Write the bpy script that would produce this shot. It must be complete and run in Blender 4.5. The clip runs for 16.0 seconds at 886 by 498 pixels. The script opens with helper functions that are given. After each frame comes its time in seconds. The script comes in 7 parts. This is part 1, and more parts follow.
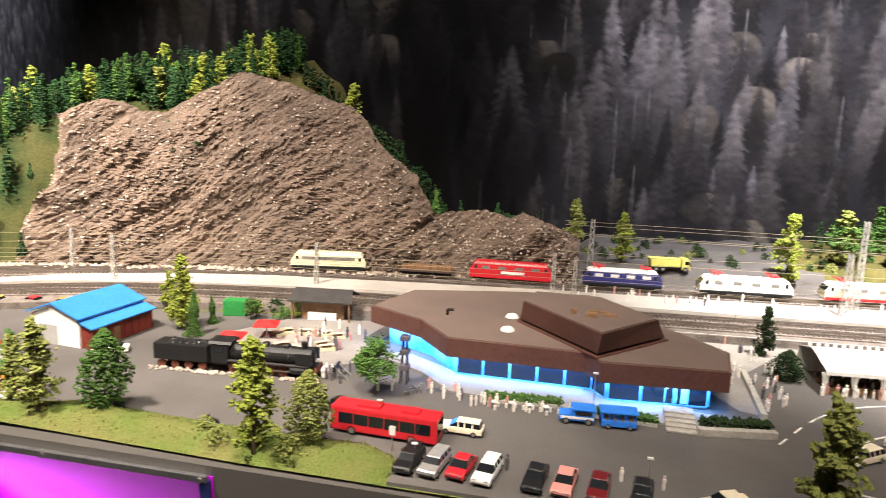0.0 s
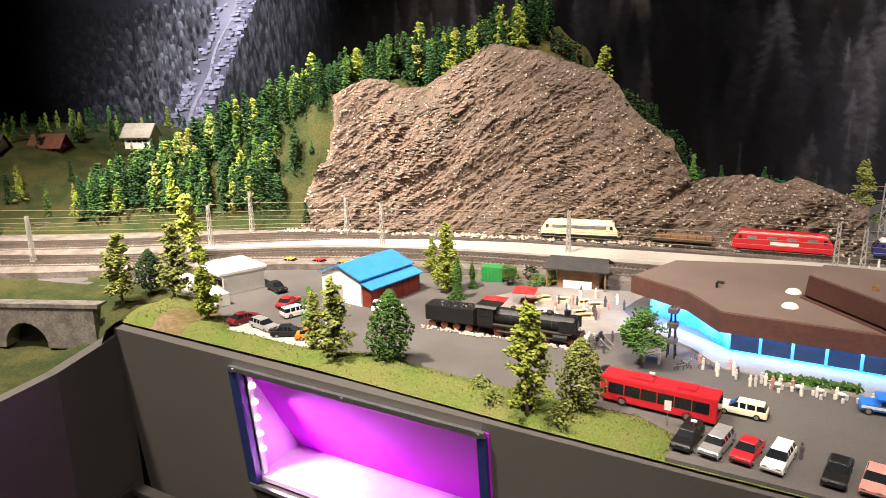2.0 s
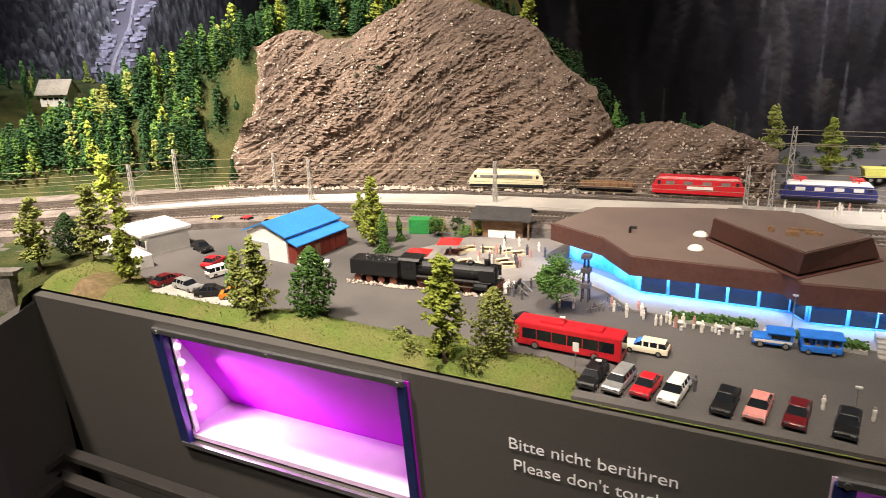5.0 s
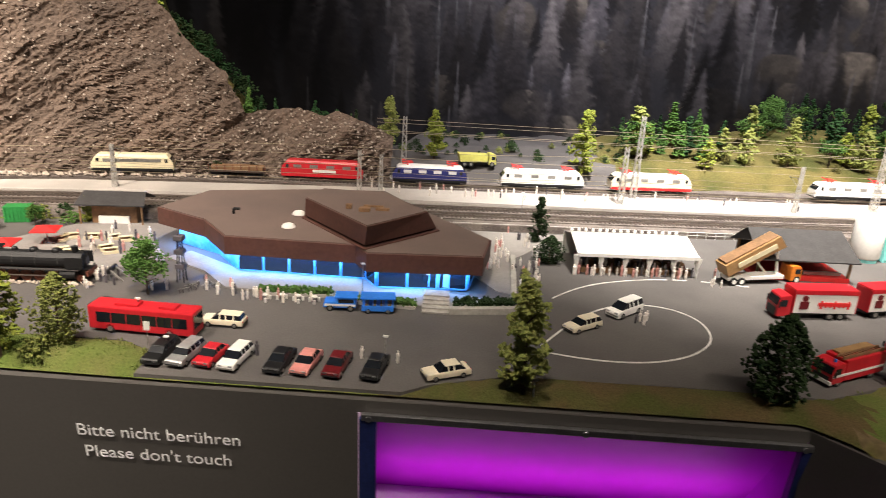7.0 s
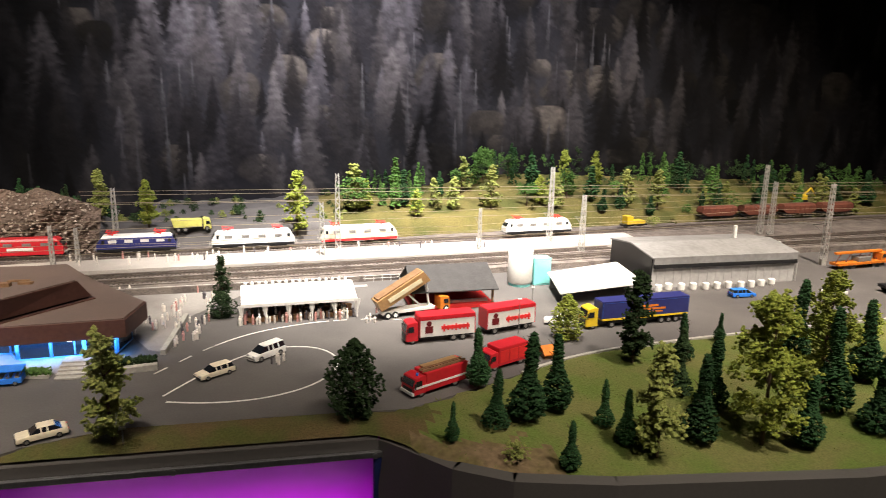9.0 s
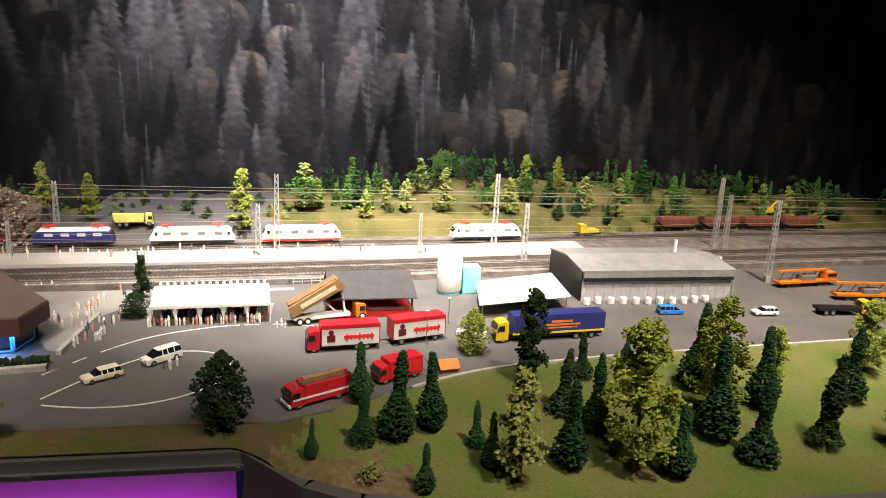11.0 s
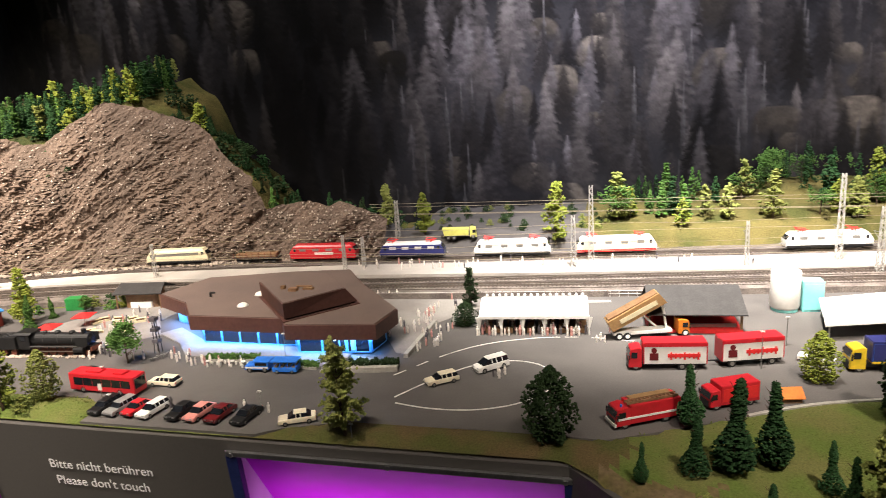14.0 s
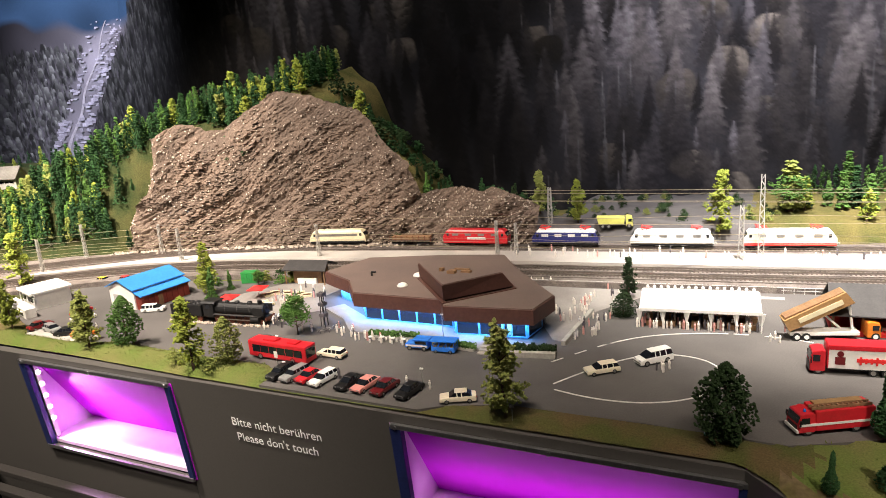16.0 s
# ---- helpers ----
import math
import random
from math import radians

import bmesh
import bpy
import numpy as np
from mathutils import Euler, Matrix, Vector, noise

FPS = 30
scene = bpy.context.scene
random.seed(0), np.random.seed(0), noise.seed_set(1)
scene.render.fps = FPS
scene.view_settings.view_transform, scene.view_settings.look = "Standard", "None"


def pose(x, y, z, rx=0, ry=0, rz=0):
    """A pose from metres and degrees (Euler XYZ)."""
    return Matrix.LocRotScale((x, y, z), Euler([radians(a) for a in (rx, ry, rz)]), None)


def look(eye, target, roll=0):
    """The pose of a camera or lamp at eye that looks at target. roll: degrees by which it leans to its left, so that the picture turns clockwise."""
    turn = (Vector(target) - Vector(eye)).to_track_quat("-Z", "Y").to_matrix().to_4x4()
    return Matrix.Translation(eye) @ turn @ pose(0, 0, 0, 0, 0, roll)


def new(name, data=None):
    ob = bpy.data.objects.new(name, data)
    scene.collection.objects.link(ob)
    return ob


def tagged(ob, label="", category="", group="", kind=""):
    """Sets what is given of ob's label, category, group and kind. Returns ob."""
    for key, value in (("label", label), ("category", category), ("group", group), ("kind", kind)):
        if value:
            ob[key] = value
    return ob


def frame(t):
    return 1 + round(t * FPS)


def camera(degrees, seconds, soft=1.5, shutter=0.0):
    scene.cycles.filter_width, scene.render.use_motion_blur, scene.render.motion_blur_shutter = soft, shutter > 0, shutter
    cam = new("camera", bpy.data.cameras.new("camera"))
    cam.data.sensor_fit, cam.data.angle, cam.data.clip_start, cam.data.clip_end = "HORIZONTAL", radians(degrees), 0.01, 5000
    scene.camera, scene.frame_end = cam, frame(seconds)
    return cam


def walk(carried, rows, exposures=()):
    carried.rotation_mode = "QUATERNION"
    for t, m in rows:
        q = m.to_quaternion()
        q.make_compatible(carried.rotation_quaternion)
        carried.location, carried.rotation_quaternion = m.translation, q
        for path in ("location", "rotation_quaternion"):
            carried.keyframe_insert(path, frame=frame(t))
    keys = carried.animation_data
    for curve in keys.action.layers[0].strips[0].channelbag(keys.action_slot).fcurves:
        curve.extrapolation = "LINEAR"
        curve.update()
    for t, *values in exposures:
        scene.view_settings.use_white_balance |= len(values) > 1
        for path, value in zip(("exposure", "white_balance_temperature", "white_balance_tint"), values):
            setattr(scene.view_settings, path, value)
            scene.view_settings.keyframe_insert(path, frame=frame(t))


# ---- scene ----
cam = camera(65.6, 16.0, soft=0.85, shutter=0.3)
PATH = [
    (0, (0.039, 0.027, 0.364), (-0.355, 1.951, -0.013), 2.4),
    (0.5, (0.019, 0.016, 0.368), (-0.59, 1.876, -0.044), 1.4),
    (1, (0.008, 0.017, 0.366), (-0.783, 1.797, -0.086), 0.1),
    (1.5, (0.002, 0.015, 0.365), (-0.917, 1.73, -0.096), -0.9),
    (2, (-0.009, 0.013, 0.362), (-1.002, 1.683, -0.111), -1.2),
    (2.5, (-0.008, 0.013, 0.363), (-1.062, 1.649, -0.1), -1.8),
    (3, (-0.011, 0.02, 0.355), (-0.994, 1.694, -0.128), -1.8),
    (3.2, (-0.01, 0.019, 0.356), (-0.953, 1.704, -0.166), -1.6),
    (5.3, (0.052, 0.02, 0.376), (-0.74, 1.743, -0.258), -1.9),
    (5.5, (0.07, 0.022, 0.388), (-0.572, 1.805, -0.25), -1.9),
    (6, (0.114, 0.031, 0.376), (-0.127, 1.918, -0.242), 1.8),
    (6.5, (0.147, 0.013, 0.38), (0.053, 1.905, -0.263), 2.7),
    (7, (0.199, 0.007, 0.378), (0.158, 1.9, -0.266), 3.4),
    (7.5, (0.234, -0.041, 0.394), (0.475, 1.865, -0.163), 5.1),
    (8, (0.29, -0.082, 0.393), (0.774, 1.821, 0.013), 2.0),
    (8.5, (0.399, -0.1, 0.406), (0.727, 1.822, -0.041), 1.2),
    (9, (0.497, -0.108, 0.405), (0.89, 1.796, -0.062), 1.3),
    (9.2, (0.522, -0.113, 0.411), (0.934, 1.787, -0.057), 0.8),
    (11.3, (0.699, -0.129, 0.441), (1.027, 1.778, -0.061), 4.2),
    (11.5, (0.718, -0.134, 0.445), (0.958, 1.782, -0.077), 4.0),
    (12, (0.713, -0.146, 0.456), (0.729, 1.793, -0.032), 2.9),
    (12.5, (0.687, -0.139, 0.459), (0.523, 1.804, 0.013), -0.6),
    (13, (0.665, -0.127, 0.455), (0.423, 1.8, -0.024), -1.0),
    (13.5, (0.649, -0.123, 0.456), (0.283, 1.786, -0.012), -2.1),
    (14, (0.635, -0.119, 0.455), (0.14, 1.759, -0.021), -3.6),
    (14.5, (0.621, -0.115, 0.451), (0.016, 1.725, -0.047), -3.9),
    (15, (0.61, -0.12, 0.452), (-0.067, 1.695, -0.044), -4.3),
    (15.5, (0.598, -0.129, 0.449), (-0.21, 1.632, -0.051), -4.2),
    (16, (0.596, -0.132, 0.452), (-0.268, 1.606, -0.03), -4.5),
]
walk(cam, [(t, look(eye, target, roll)) for t, eye, target, roll in PATH],
     [(0.0, 0.22), (1.0, 0.24), (3.0, 0.2), (5.5, -0.15), (6.5, -0.3), (7.5, -0.15), (8.5, 0.0), (16.0, 0.0)])

# ---- light ----
def lamp(name, kind, place, aim, watts, colour, size=0.2, angle=60, blend=0.8):
    data = bpy.data.lights.new(name, kind)
    data.energy, data.color = watts, colour
    if kind == "SPOT":
        data.spot_size, data.spot_blend, data.shadow_soft_size = radians(angle), blend, size
    else:
        data.size = size
    ob = new(name, data)
    ob.matrix_world = look(place, aim)
    return ob


world = bpy.data.worlds.new("hall_dusk")
world.use_nodes = True
scene.world = world
world.node_tree.nodes["Background"].inputs[0].default_value = (0.55, 0.6, 0.75, 1)
world.node_tree.nodes["Background"].inputs[1].default_value = 0.08
WARM = (1.0, 0.87, 0.74)
lamp("ceiling_spot", "SPOT", (-0.95, 0.05, 1.8), (-0.95, 0.93, 0.05), 390, WARM, 0.08, 66, 0.9)
lamp("ceiling_spot", "SPOT", (-1.5, 0.3, 1.8), (-1.45, 1.37, 0.15), 560, WARM, 0.08, 55, 0.9)
lamp("ceiling_spot", "SPOT", (0.0, 0.1, 1.75), (-0.1, 1.05, 0.05), 135, WARM, 0.08, 48, 0.9)
lamp("ceiling_spot", "SPOT", (0.72, 0.8, 1.75), (0.74, 1.40, 0.0), 560, (1.0, 0.93, 0.84), 0.07, 42, 0.95)
lamp("ceiling_spot", "SPOT", (1.65, 0.5, 1.75), (1.7, 1.4, 0.05), 330, WARM, 0.08, 60, 0.9)
lamp("ceiling_spot", "SPOT", (0.75, 0.95, 1.8), (0.78, 2.0, 0.40), 235, (0.95, 0.92, 1.0), 0.1, 70, 1.0)
lamp("ceiling_spot", "SPOT", (1.35, -0.1, 1.75), (1.15, 0.9, 0.0), 160, WARM, 0.08, 46, 0.9)
lamp("ceiling_spot", "SPOT", (-2.0, 0.3, 1.8), (-2.6, 2.3, 0.65), 700, (0.88, 0.88, 1.0), 0.1, 46, 1.0)

lamp("ceiling_spot", "SPOT", (-0.5, 0.9, 1.85), (-0.55, 2.05, 0.75), 90, (1.0, 0.93, 0.9), 0.1, 62, 1.0)

lamp("ceiling_spot", "SPOT", (-2.1, 0.3, 1.8), (-2.45, 1.4, 0.1), 100, WARM, 0.08, 44, 0.9)
lamp("walkway_spot", "SPOT", (0.25, -0.6, 1.9), (-0.85, 0.45, -0.25), 110, WARM, 0.08, 52, 0.9)
lamp("walkway_spot", "SPOT", (0.6, -0.6, 1.9), (0.3, 0.66, 0.0), 60, WARM, 0.08, 56, 0.9)

# ---- materials ----
def mat(name, colour, rough=0.6, metal=0.0, vary=0.15, scale=60.0, bump=0.0, second=None, mix=0.5, spec=0.4, emit=None, power=0.0, per=0.0, detail=6, fine=6.0):
    """A surface with variation at two scales; second: a colour that shows in patches; per: brightness change from piece to piece."""
    m = bpy.data.materials.new(name)
    m.use_nodes = True
    nt = m.node_tree
    b = nt.nodes["Principled BSDF"]
    b.inputs["Roughness"].default_value = rough
    b.inputs["Metallic"].default_value = metal
    b.inputs["Specular IOR Level"].default_value = spec
    co = nt.nodes.new("ShaderNodeTexCoord")
    big = nt.nodes.new("ShaderNodeTexNoise")
    big.inputs["Scale"].default_value, big.inputs["Detail"].default_value = scale, detail
    small = nt.nodes.new("ShaderNodeTexNoise")
    small.inputs["Scale"].default_value, small.inputs["Detail"].default_value = scale * fine, 3
    for n in (big, small):
        nt.links.new(co.outputs["Object"], n.inputs["Vector"])
    ramp = nt.nodes.new("ShaderNodeValToRGB")
    ramp.color_ramp.elements[0].position, ramp.color_ramp.elements[1].position = max(0.0, mix - 0.12), min(1.0, mix + 0.12)
    two = second or tuple(c * (1 - vary) for c in colour)
    ramp.color_ramp.elements[0].color, ramp.color_ramp.elements[1].color = (*colour, 1), (*two, 1)
    nt.links.new(big.outputs["Fac"], ramp.inputs["Fac"])
    hsv = nt.nodes.new("ShaderNodeHueSaturation")
    val = nt.nodes.new("ShaderNodeMapRange")
    val.inputs["From Min"].default_value, val.inputs["From Max"].default_value = 0.25, 0.75
    val.inputs["To Min"].default_value, val.inputs["To Max"].default_value = 1 - vary, 1 + vary
    nt.links.new(small.outputs["Fac"], val.inputs["Value"])
    out = val.outputs["Result"]
    if per:
        info, geo = nt.nodes.new("ShaderNodeObjectInfo"), nt.nodes.new("ShaderNodeNewGeometry")
        add = nt.nodes.new("ShaderNodeMath")
        nt.links.new(info.outputs["Random"], add.inputs[0])
        nt.links.new(geo.outputs["Random Per Island"], add.inputs[1])
        rng = nt.nodes.new("ShaderNodeMapRange")
        rng.inputs["From Max"].default_value = 2.0
        rng.inputs["To Min"].default_value, rng.inputs["To Max"].default_value = 1 - per, 1 + per
        nt.links.new(add.outputs[0], rng.inputs["Value"])
        mul = nt.nodes.new("ShaderNodeMath")
        mul.operation = "MULTIPLY"
        nt.links.new(out, mul.inputs[0])
        nt.links.new(rng.outputs["Result"], mul.inputs[1])
        out = mul.outputs[0]
    nt.links.new(out, hsv.inputs["Value"])
    nt.links.new(ramp.outputs["Color"], hsv.inputs["Color"])
    nt.links.new(hsv.outputs["Color"], b.inputs["Base Color"])
    if bump:
        bp = nt.nodes.new("ShaderNodeBump")
        bp.inputs["Strength"].default_value, bp.inputs["Distance"].default_value = 0.6, bump
        nt.links.new(small.outputs["Fac"], bp.inputs["Height"])
        nt.links.new(bp.outputs["Normal"], b.inputs["Normal"])
    if emit:
        b.inputs["Emission Color"].default_value, b.inputs["Emission Strength"].default_value = (*emit, 1), power
    return m


ASPHALT = mat("asphalt", (0.115, 0.105, 0.1), 0.85, vary=0.12, scale=7, second=(0.085, 0.078, 0.075), bump=0.0004, fine=60)
PAVING = mat("grey_paving", (0.3, 0.28, 0.26), 0.85, vary=0.15, scale=12, second=(0.22, 0.2, 0.19), bump=0.0004, fine=40)
PLATFORM = mat("platform_slab", (0.5, 0.46, 0.42), 0.8, vary=0.12, scale=10, second=(0.4, 0.37, 0.34), bump=0.0003, fine=40)
LINE = mat("road_paint", (0.75, 0.72, 0.68), 0.7, vary=0.2, scale=120)
GRASS = mat("static_grass", (0.105, 0.145, 0.033), 0.95, vary=0.25, scale=16, second=(0.145, 0.145, 0.05), bump=0.003, fine=25, spec=0.1)
TUFT = mat("grass_fibres", (0.105, 0.15, 0.033), 0.95, vary=0.3, scale=14, second=(0.15, 0.16, 0.045), per=0.2, spec=0.1)
MEADOW = mat("hill_meadow", (0.15, 0.125, 0.045), 0.95, vary=0.4, scale=12, second=(0.075, 0.08, 0.025), bump=0.004, fine=25, spec=0.1)
SOIL = mat("dry_soil", (0.17, 0.12, 0.07), 0.95, vary=0.3, scale=20, second=(0.1, 0.09, 0.03), bump=0.002, spec=0.1)
BALLAST = mat("ballast", (0.2, 0.17, 0.15), 0.95, vary=0.5, scale=40, second=(0.12, 0.1, 0.09), bump=0.002, fine=12)
RAIL = mat("rail_steel", (0.35, 0.3, 0.27), 0.35, 0.8, vary=0.2, scale=80)
SLEEPER = mat("dark_sleeper", (0.07, 0.05, 0.04), 0.9, vary=0.3, scale=80)
FASCIA = mat("charcoal_fascia", (0.085, 0.079, 0.073), 0.6, vary=0.06, scale=5, bump=0.0002, fine=60)
BLACK = mat("black_paint", (0.012, 0.012, 0.013), 0.45, vary=0.2, scale=80)
CHROME = mat("brushed_metal", (0.5, 0.5, 0.52), 0.3, 0.9, vary=0.15, scale=60)
BLUEEDGE = mat("dark_blue_edge", (0.02, 0.03, 0.12), 0.35, vary=0.2, scale=40)
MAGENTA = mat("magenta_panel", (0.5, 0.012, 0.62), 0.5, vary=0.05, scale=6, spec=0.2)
# paler than the magenta panel to imitate surfaces brightened by the LEDs
LITPINK = mat("lit_lilac_panel", (0.82, 0.6, 0.85), 0.5, vary=0.05, scale=6)
LED = mat("led", (1, 0.9, 1), 0.4, emit=(1.0, 0.62, 1.0), power=5)
BLUELED = mat("blue_led", (0.2, 0.5, 1), 0.4, emit=(0.12, 0.42, 1.0), power=7)
WHITELED = mat("white_led", (1, 1, 1), 0.4, emit=(0.75, 0.8, 1.0), power=12)
ROOF = mat("brown_roof_felt", (0.16, 0.115, 0.1), 0.8, vary=0.1, scale=9, second=(0.135, 0.1, 0.088), bump=0.0004, fine=60)
FASBROWN = mat("brown_fascia", (0.105, 0.045, 0.035), 0.6, vary=0.15, scale=30)
# blue of the eave LEDs put into the wall and frame colour
GLOWWALL = mat("led_glow_wall", (0.12, 0.42, 0.8), 0.5, vary=0.25, scale=25, second=(0.4, 0.65, 0.9))
DARKGLASS = mat("dark_glass", (0.01, 0.012, 0.016), 0.12, vary=0.1, scale=30, spec=0.6)
WHITE = mat("white_paint", (0.8, 0.78, 0.74), 0.55, vary=0.06, scale=30)
CREAM = mat("cream_paint", (0.75, 0.66, 0.44), 0.5, vary=0.1, scale=40)
BEIGE = mat("beige_paint", (0.8, 0.72, 0.55), 0.45, vary=0.08, scale=40)
RED = mat("red_paint", (0.55, 0.02, 0.03), 0.35, vary=0.08, scale=40)
BRIGHTRED = mat("bright_red", (0.75, 0.03, 0.03), 0.5, vary=0.1, scale=40)
MAROON = mat("maroon_paint", (0.14, 0.012, 0.015), 0.3, vary=0.1, scale=40)
PINK = mat("pink_paint", (0.7, 0.28, 0.25), 0.35, vary=0.1, scale=40)
SILVER = mat("silver_paint", (0.42, 0.42, 0.42), 0.3, 0.4, vary=0.1, scale=40)
NAVY = mat("navy_paint", (0.03, 0.035, 0.16), 0.4, vary=0.1, scale=40)
BLUE = mat("blue_paint", (0.03, 0.2, 0.75), 0.4, vary=0.12, scale=30)
BRIGHTBLUE = mat("bright_blue_tin", (0.05, 0.27, 0.75), 0.4, vary=0.1, scale=30)
YELLOW = mat("yellow_paint", (0.8, 0.55, 0.03), 0.4, vary=0.1, scale=40)
ORANGE = mat("orange_paint", (0.7, 0.2, 0.02), 0.45, vary=0.15, scale=40)
GREYROOF = mat("grey_sheet_roof", (0.4, 0.39, 0.38), 0.6, vary=0.12, scale=20)
DARKROOF = mat("dark_slate_roof", (0.045, 0.042, 0.042), 0.7, vary=0.2, scale=60)
REDWOOD = mat("red_brown_boards", (0.2, 0.03, 0.02), 0.7, vary=0.25, scale=50)
WOOD = mat("brown_wood", (0.25, 0.14, 0.07), 0.75, vary=0.25, scale=50)
GOLD = mat("golden_tipper_body", (0.42, 0.25, 0.11), 0.4, 0.2, vary=0.15, scale=40)
RUST = mat("rust_brown_steel", (0.16, 0.05, 0.03), 0.7, vary=0.3, scale=40)
TYRE = mat("tyre_rubber", (0.015, 0.015, 0.015), 0.85, vary=0.2, scale=100)
STEEL = mat("grey_steel", (0.3, 0.29, 0.27), 0.5, 0.5, vary=0.2, scale=60)
CONCRETE = mat("pale_concrete", (0.42, 0.4, 0.36), 0.85, vary=0.2, scale=30, bump=0.0004)
TEAL = mat("turquoise_paint", (0.25, 0.68, 0.66), 0.5, vary=0.08, scale=30)
GREEN = mat("green_paint", (0.03, 0.25, 0.06), 0.5, vary=0.15, scale=30)
TRUNK = mat("bark", (0.1, 0.065, 0.04), 0.9, vary=0.3, scale=60)
ROCK = mat("grey_brown_rock", (0.165, 0.118, 0.09), 0.9, vary=0.4, scale=9, second=(0.11, 0.08, 0.062), bump=0.004, fine=22)
PALEROCK = mat("pale_rock", (0.5, 0.42, 0.35), 0.9, vary=0.25, scale=50, per=0.25)
SPRUCE = mat("spruce_needles", (0.02, 0.055, 0.02), 0.9, vary=0.35, scale=40, second=(0.03, 0.075, 0.025), per=0.55, spec=0.15)
OLIVE = mat("olive_foliage", (0.19, 0.22, 0.06), 0.9, vary=0.35, scale=40, second=(0.23, 0.25, 0.07), per=0.45, spec=0.15)
LIME = mat("lime_foliage", (0.2, 0.255, 0.045), 0.9, vary=0.35, scale=40, second=(0.27, 0.30, 0.05), per=0.4, spec=0.15)
LEAF = mat("fresh_green_foliage", (0.06, 0.135, 0.03), 0.9, vary=0.35, scale=40, second=(0.09, 0.17, 0.04), per=0.45, spec=0.15)
DARKLEAF = mat("dark_foliage", (0.03, 0.055, 0.02), 0.9, vary=0.35, scale=40, per=0.5, spec=0.15)
FIGURE = mat("pale_figure_paint", (0.82, 0.76, 0.7), 0.6, vary=0.1, scale=60, per=0.3)
FIGRED = mat("red_figure_paint", (0.6, 0.3, 0.27), 0.6, vary=0.1, scale=60, per=0.3)
FIGDARK = mat("dark_figure_paint", (0.1, 0.09, 0.1), 0.6, vary=0.1, scale=60, per=0.4)
ROOMDARK = mat("black_hall", (0.02, 0.02, 0.022), 0.9, vary=0.1, scale=3)
WIRE = mat("overhead_wire", (0.5, 0.42, 0.3), 0.4, 0.6, vary=0.1, scale=30)


# ---- mesh tools ----
class Shape:
    """Collects faces of one mesh."""

    def __init__(self):
        self.v, self.f = [], []

    def add(self, verts, faces):
        n = len(self.v)
        self.v += [tuple(p) for p in verts]
        self.f += [tuple(n + i for i in f) for f in faces]
        return self

    def box(self, x0, x1, y0, y1, z0, z1):
        return self.add([(x, y, z) for z in (z0, z1) for x, y in ((x0, y0), (x1, y0), (x1, y1), (x0, y1))],
                        [(3, 2, 1, 0), (4, 5, 6, 7), (0, 1, 5, 4), (1, 2, 6, 5), (2, 3, 7, 6), (3, 0, 4, 7)])

    def prism(self, poly, z0, z1, grow=1.0):
        n = len(poly)
        cx, cy = sum(p[0] for p in poly) / n, sum(p[1] for p in poly) / n
        top = [(cx + (x - cx) * grow, cy + (y - cy) * grow, z1) for x, y in poly]
        return self.add([(x, y, z0) for x, y in poly] + top,
                        [tuple(reversed(range(n))), tuple(range(n, 2 * n))] + [(i, (i + 1) % n, n + (i + 1) % n, n + i) for i in range(n)])

    def side(self, profile, half, tumble=0.0, zb=0.0, y0=0.0):
        """A side profile of (x, z) drawn out across y; tumble narrows it above zb."""
        n = len(profile)
        ztop = max(z for _, z in profile)
        w = [half * (1 - tumble * max(0, (z - zb) / max(1e-6, ztop - zb))) for _, z in profile]
        return self.add([(x, y0 - a, z) for (x, z), a in zip(profile, w)] + [(x, y0 + a, z) for (x, z), a in zip(profile, w)],
                        [tuple(range(n)), tuple(reversed(range(n, 2 * n)))] + [(i, n + i, n + (i + 1) % n, (i + 1) % n) for i in range(n)])

    def tube(self, p, q, r0, r1=None, n=8, cap=True):
        r1 = r0 if r1 is None else r1
        p, q = Vector(p), Vector(q)
        d = (q - p).normalized()
        a = d.orthogonal().normalized()
        b = d.cross(a)
        ring = lambda c, r: [c + (a * math.cos(2 * math.pi * i / n) + b * math.sin(2 * math.pi * i / n)) * r for i in range(n)]
        faces = [(i, (i + 1) % n, n + (i + 1) % n, n + i) for i in range(n)]
        if cap:
            faces += [tuple(reversed(range(n))), tuple(range(n, 2 * n))]
        return self.add(ring(p, r0) + ring(q, r1), faces)

    def turn(self, rings, n=10, c=(0, 0)):
        """A body of revolution from (radius, z) rings."""
        vs = [(c[0] + r * math.cos(2 * math.pi * i / n), c[1] + r * math.sin(2 * math.pi * i / n), z) for r, z in rings for i in range(n)]
        fs = [(k * n + i, k * n + (i + 1) % n, (k + 1) * n + (i + 1) % n, (k + 1) * n + i) for k in range(len(rings) - 1) for i in range(n)]
        return self.add(vs, fs + [tuple(reversed(range(n))), tuple((len(rings) - 1) * n + i for i in range(n))])

    def clump(self, c, r, rng, flat=1.0):
        """A crumb of foliage: a crooked eight-sided lump."""
        k = [r * rng.uniform(0.55, 1.3) for _ in range(6)]
        x, y, z = c
        a = rng.uniform(0, 1.6)
        ca, sa = math.cos(a), math.sin(a)
        return self.add([(x + k[0] * ca, y + k[0] * sa, z), (x - k[1] * sa, y + k[1] * ca, z + 0.2 * r), (x - k[2] * ca, y - k[2] * sa, z), (x + k[3] * sa, y - k[3] * ca, z - 0.2 * r),
                         (x, y, z + k[4] * flat), (x, y, z - k[5] * flat)],
                        [(0, 1, 4), (1, 2, 4), (2, 3, 4), (3, 0, 4), (1, 0, 5), (2, 1, 5), (3, 2, 5), (0, 3, 5)])

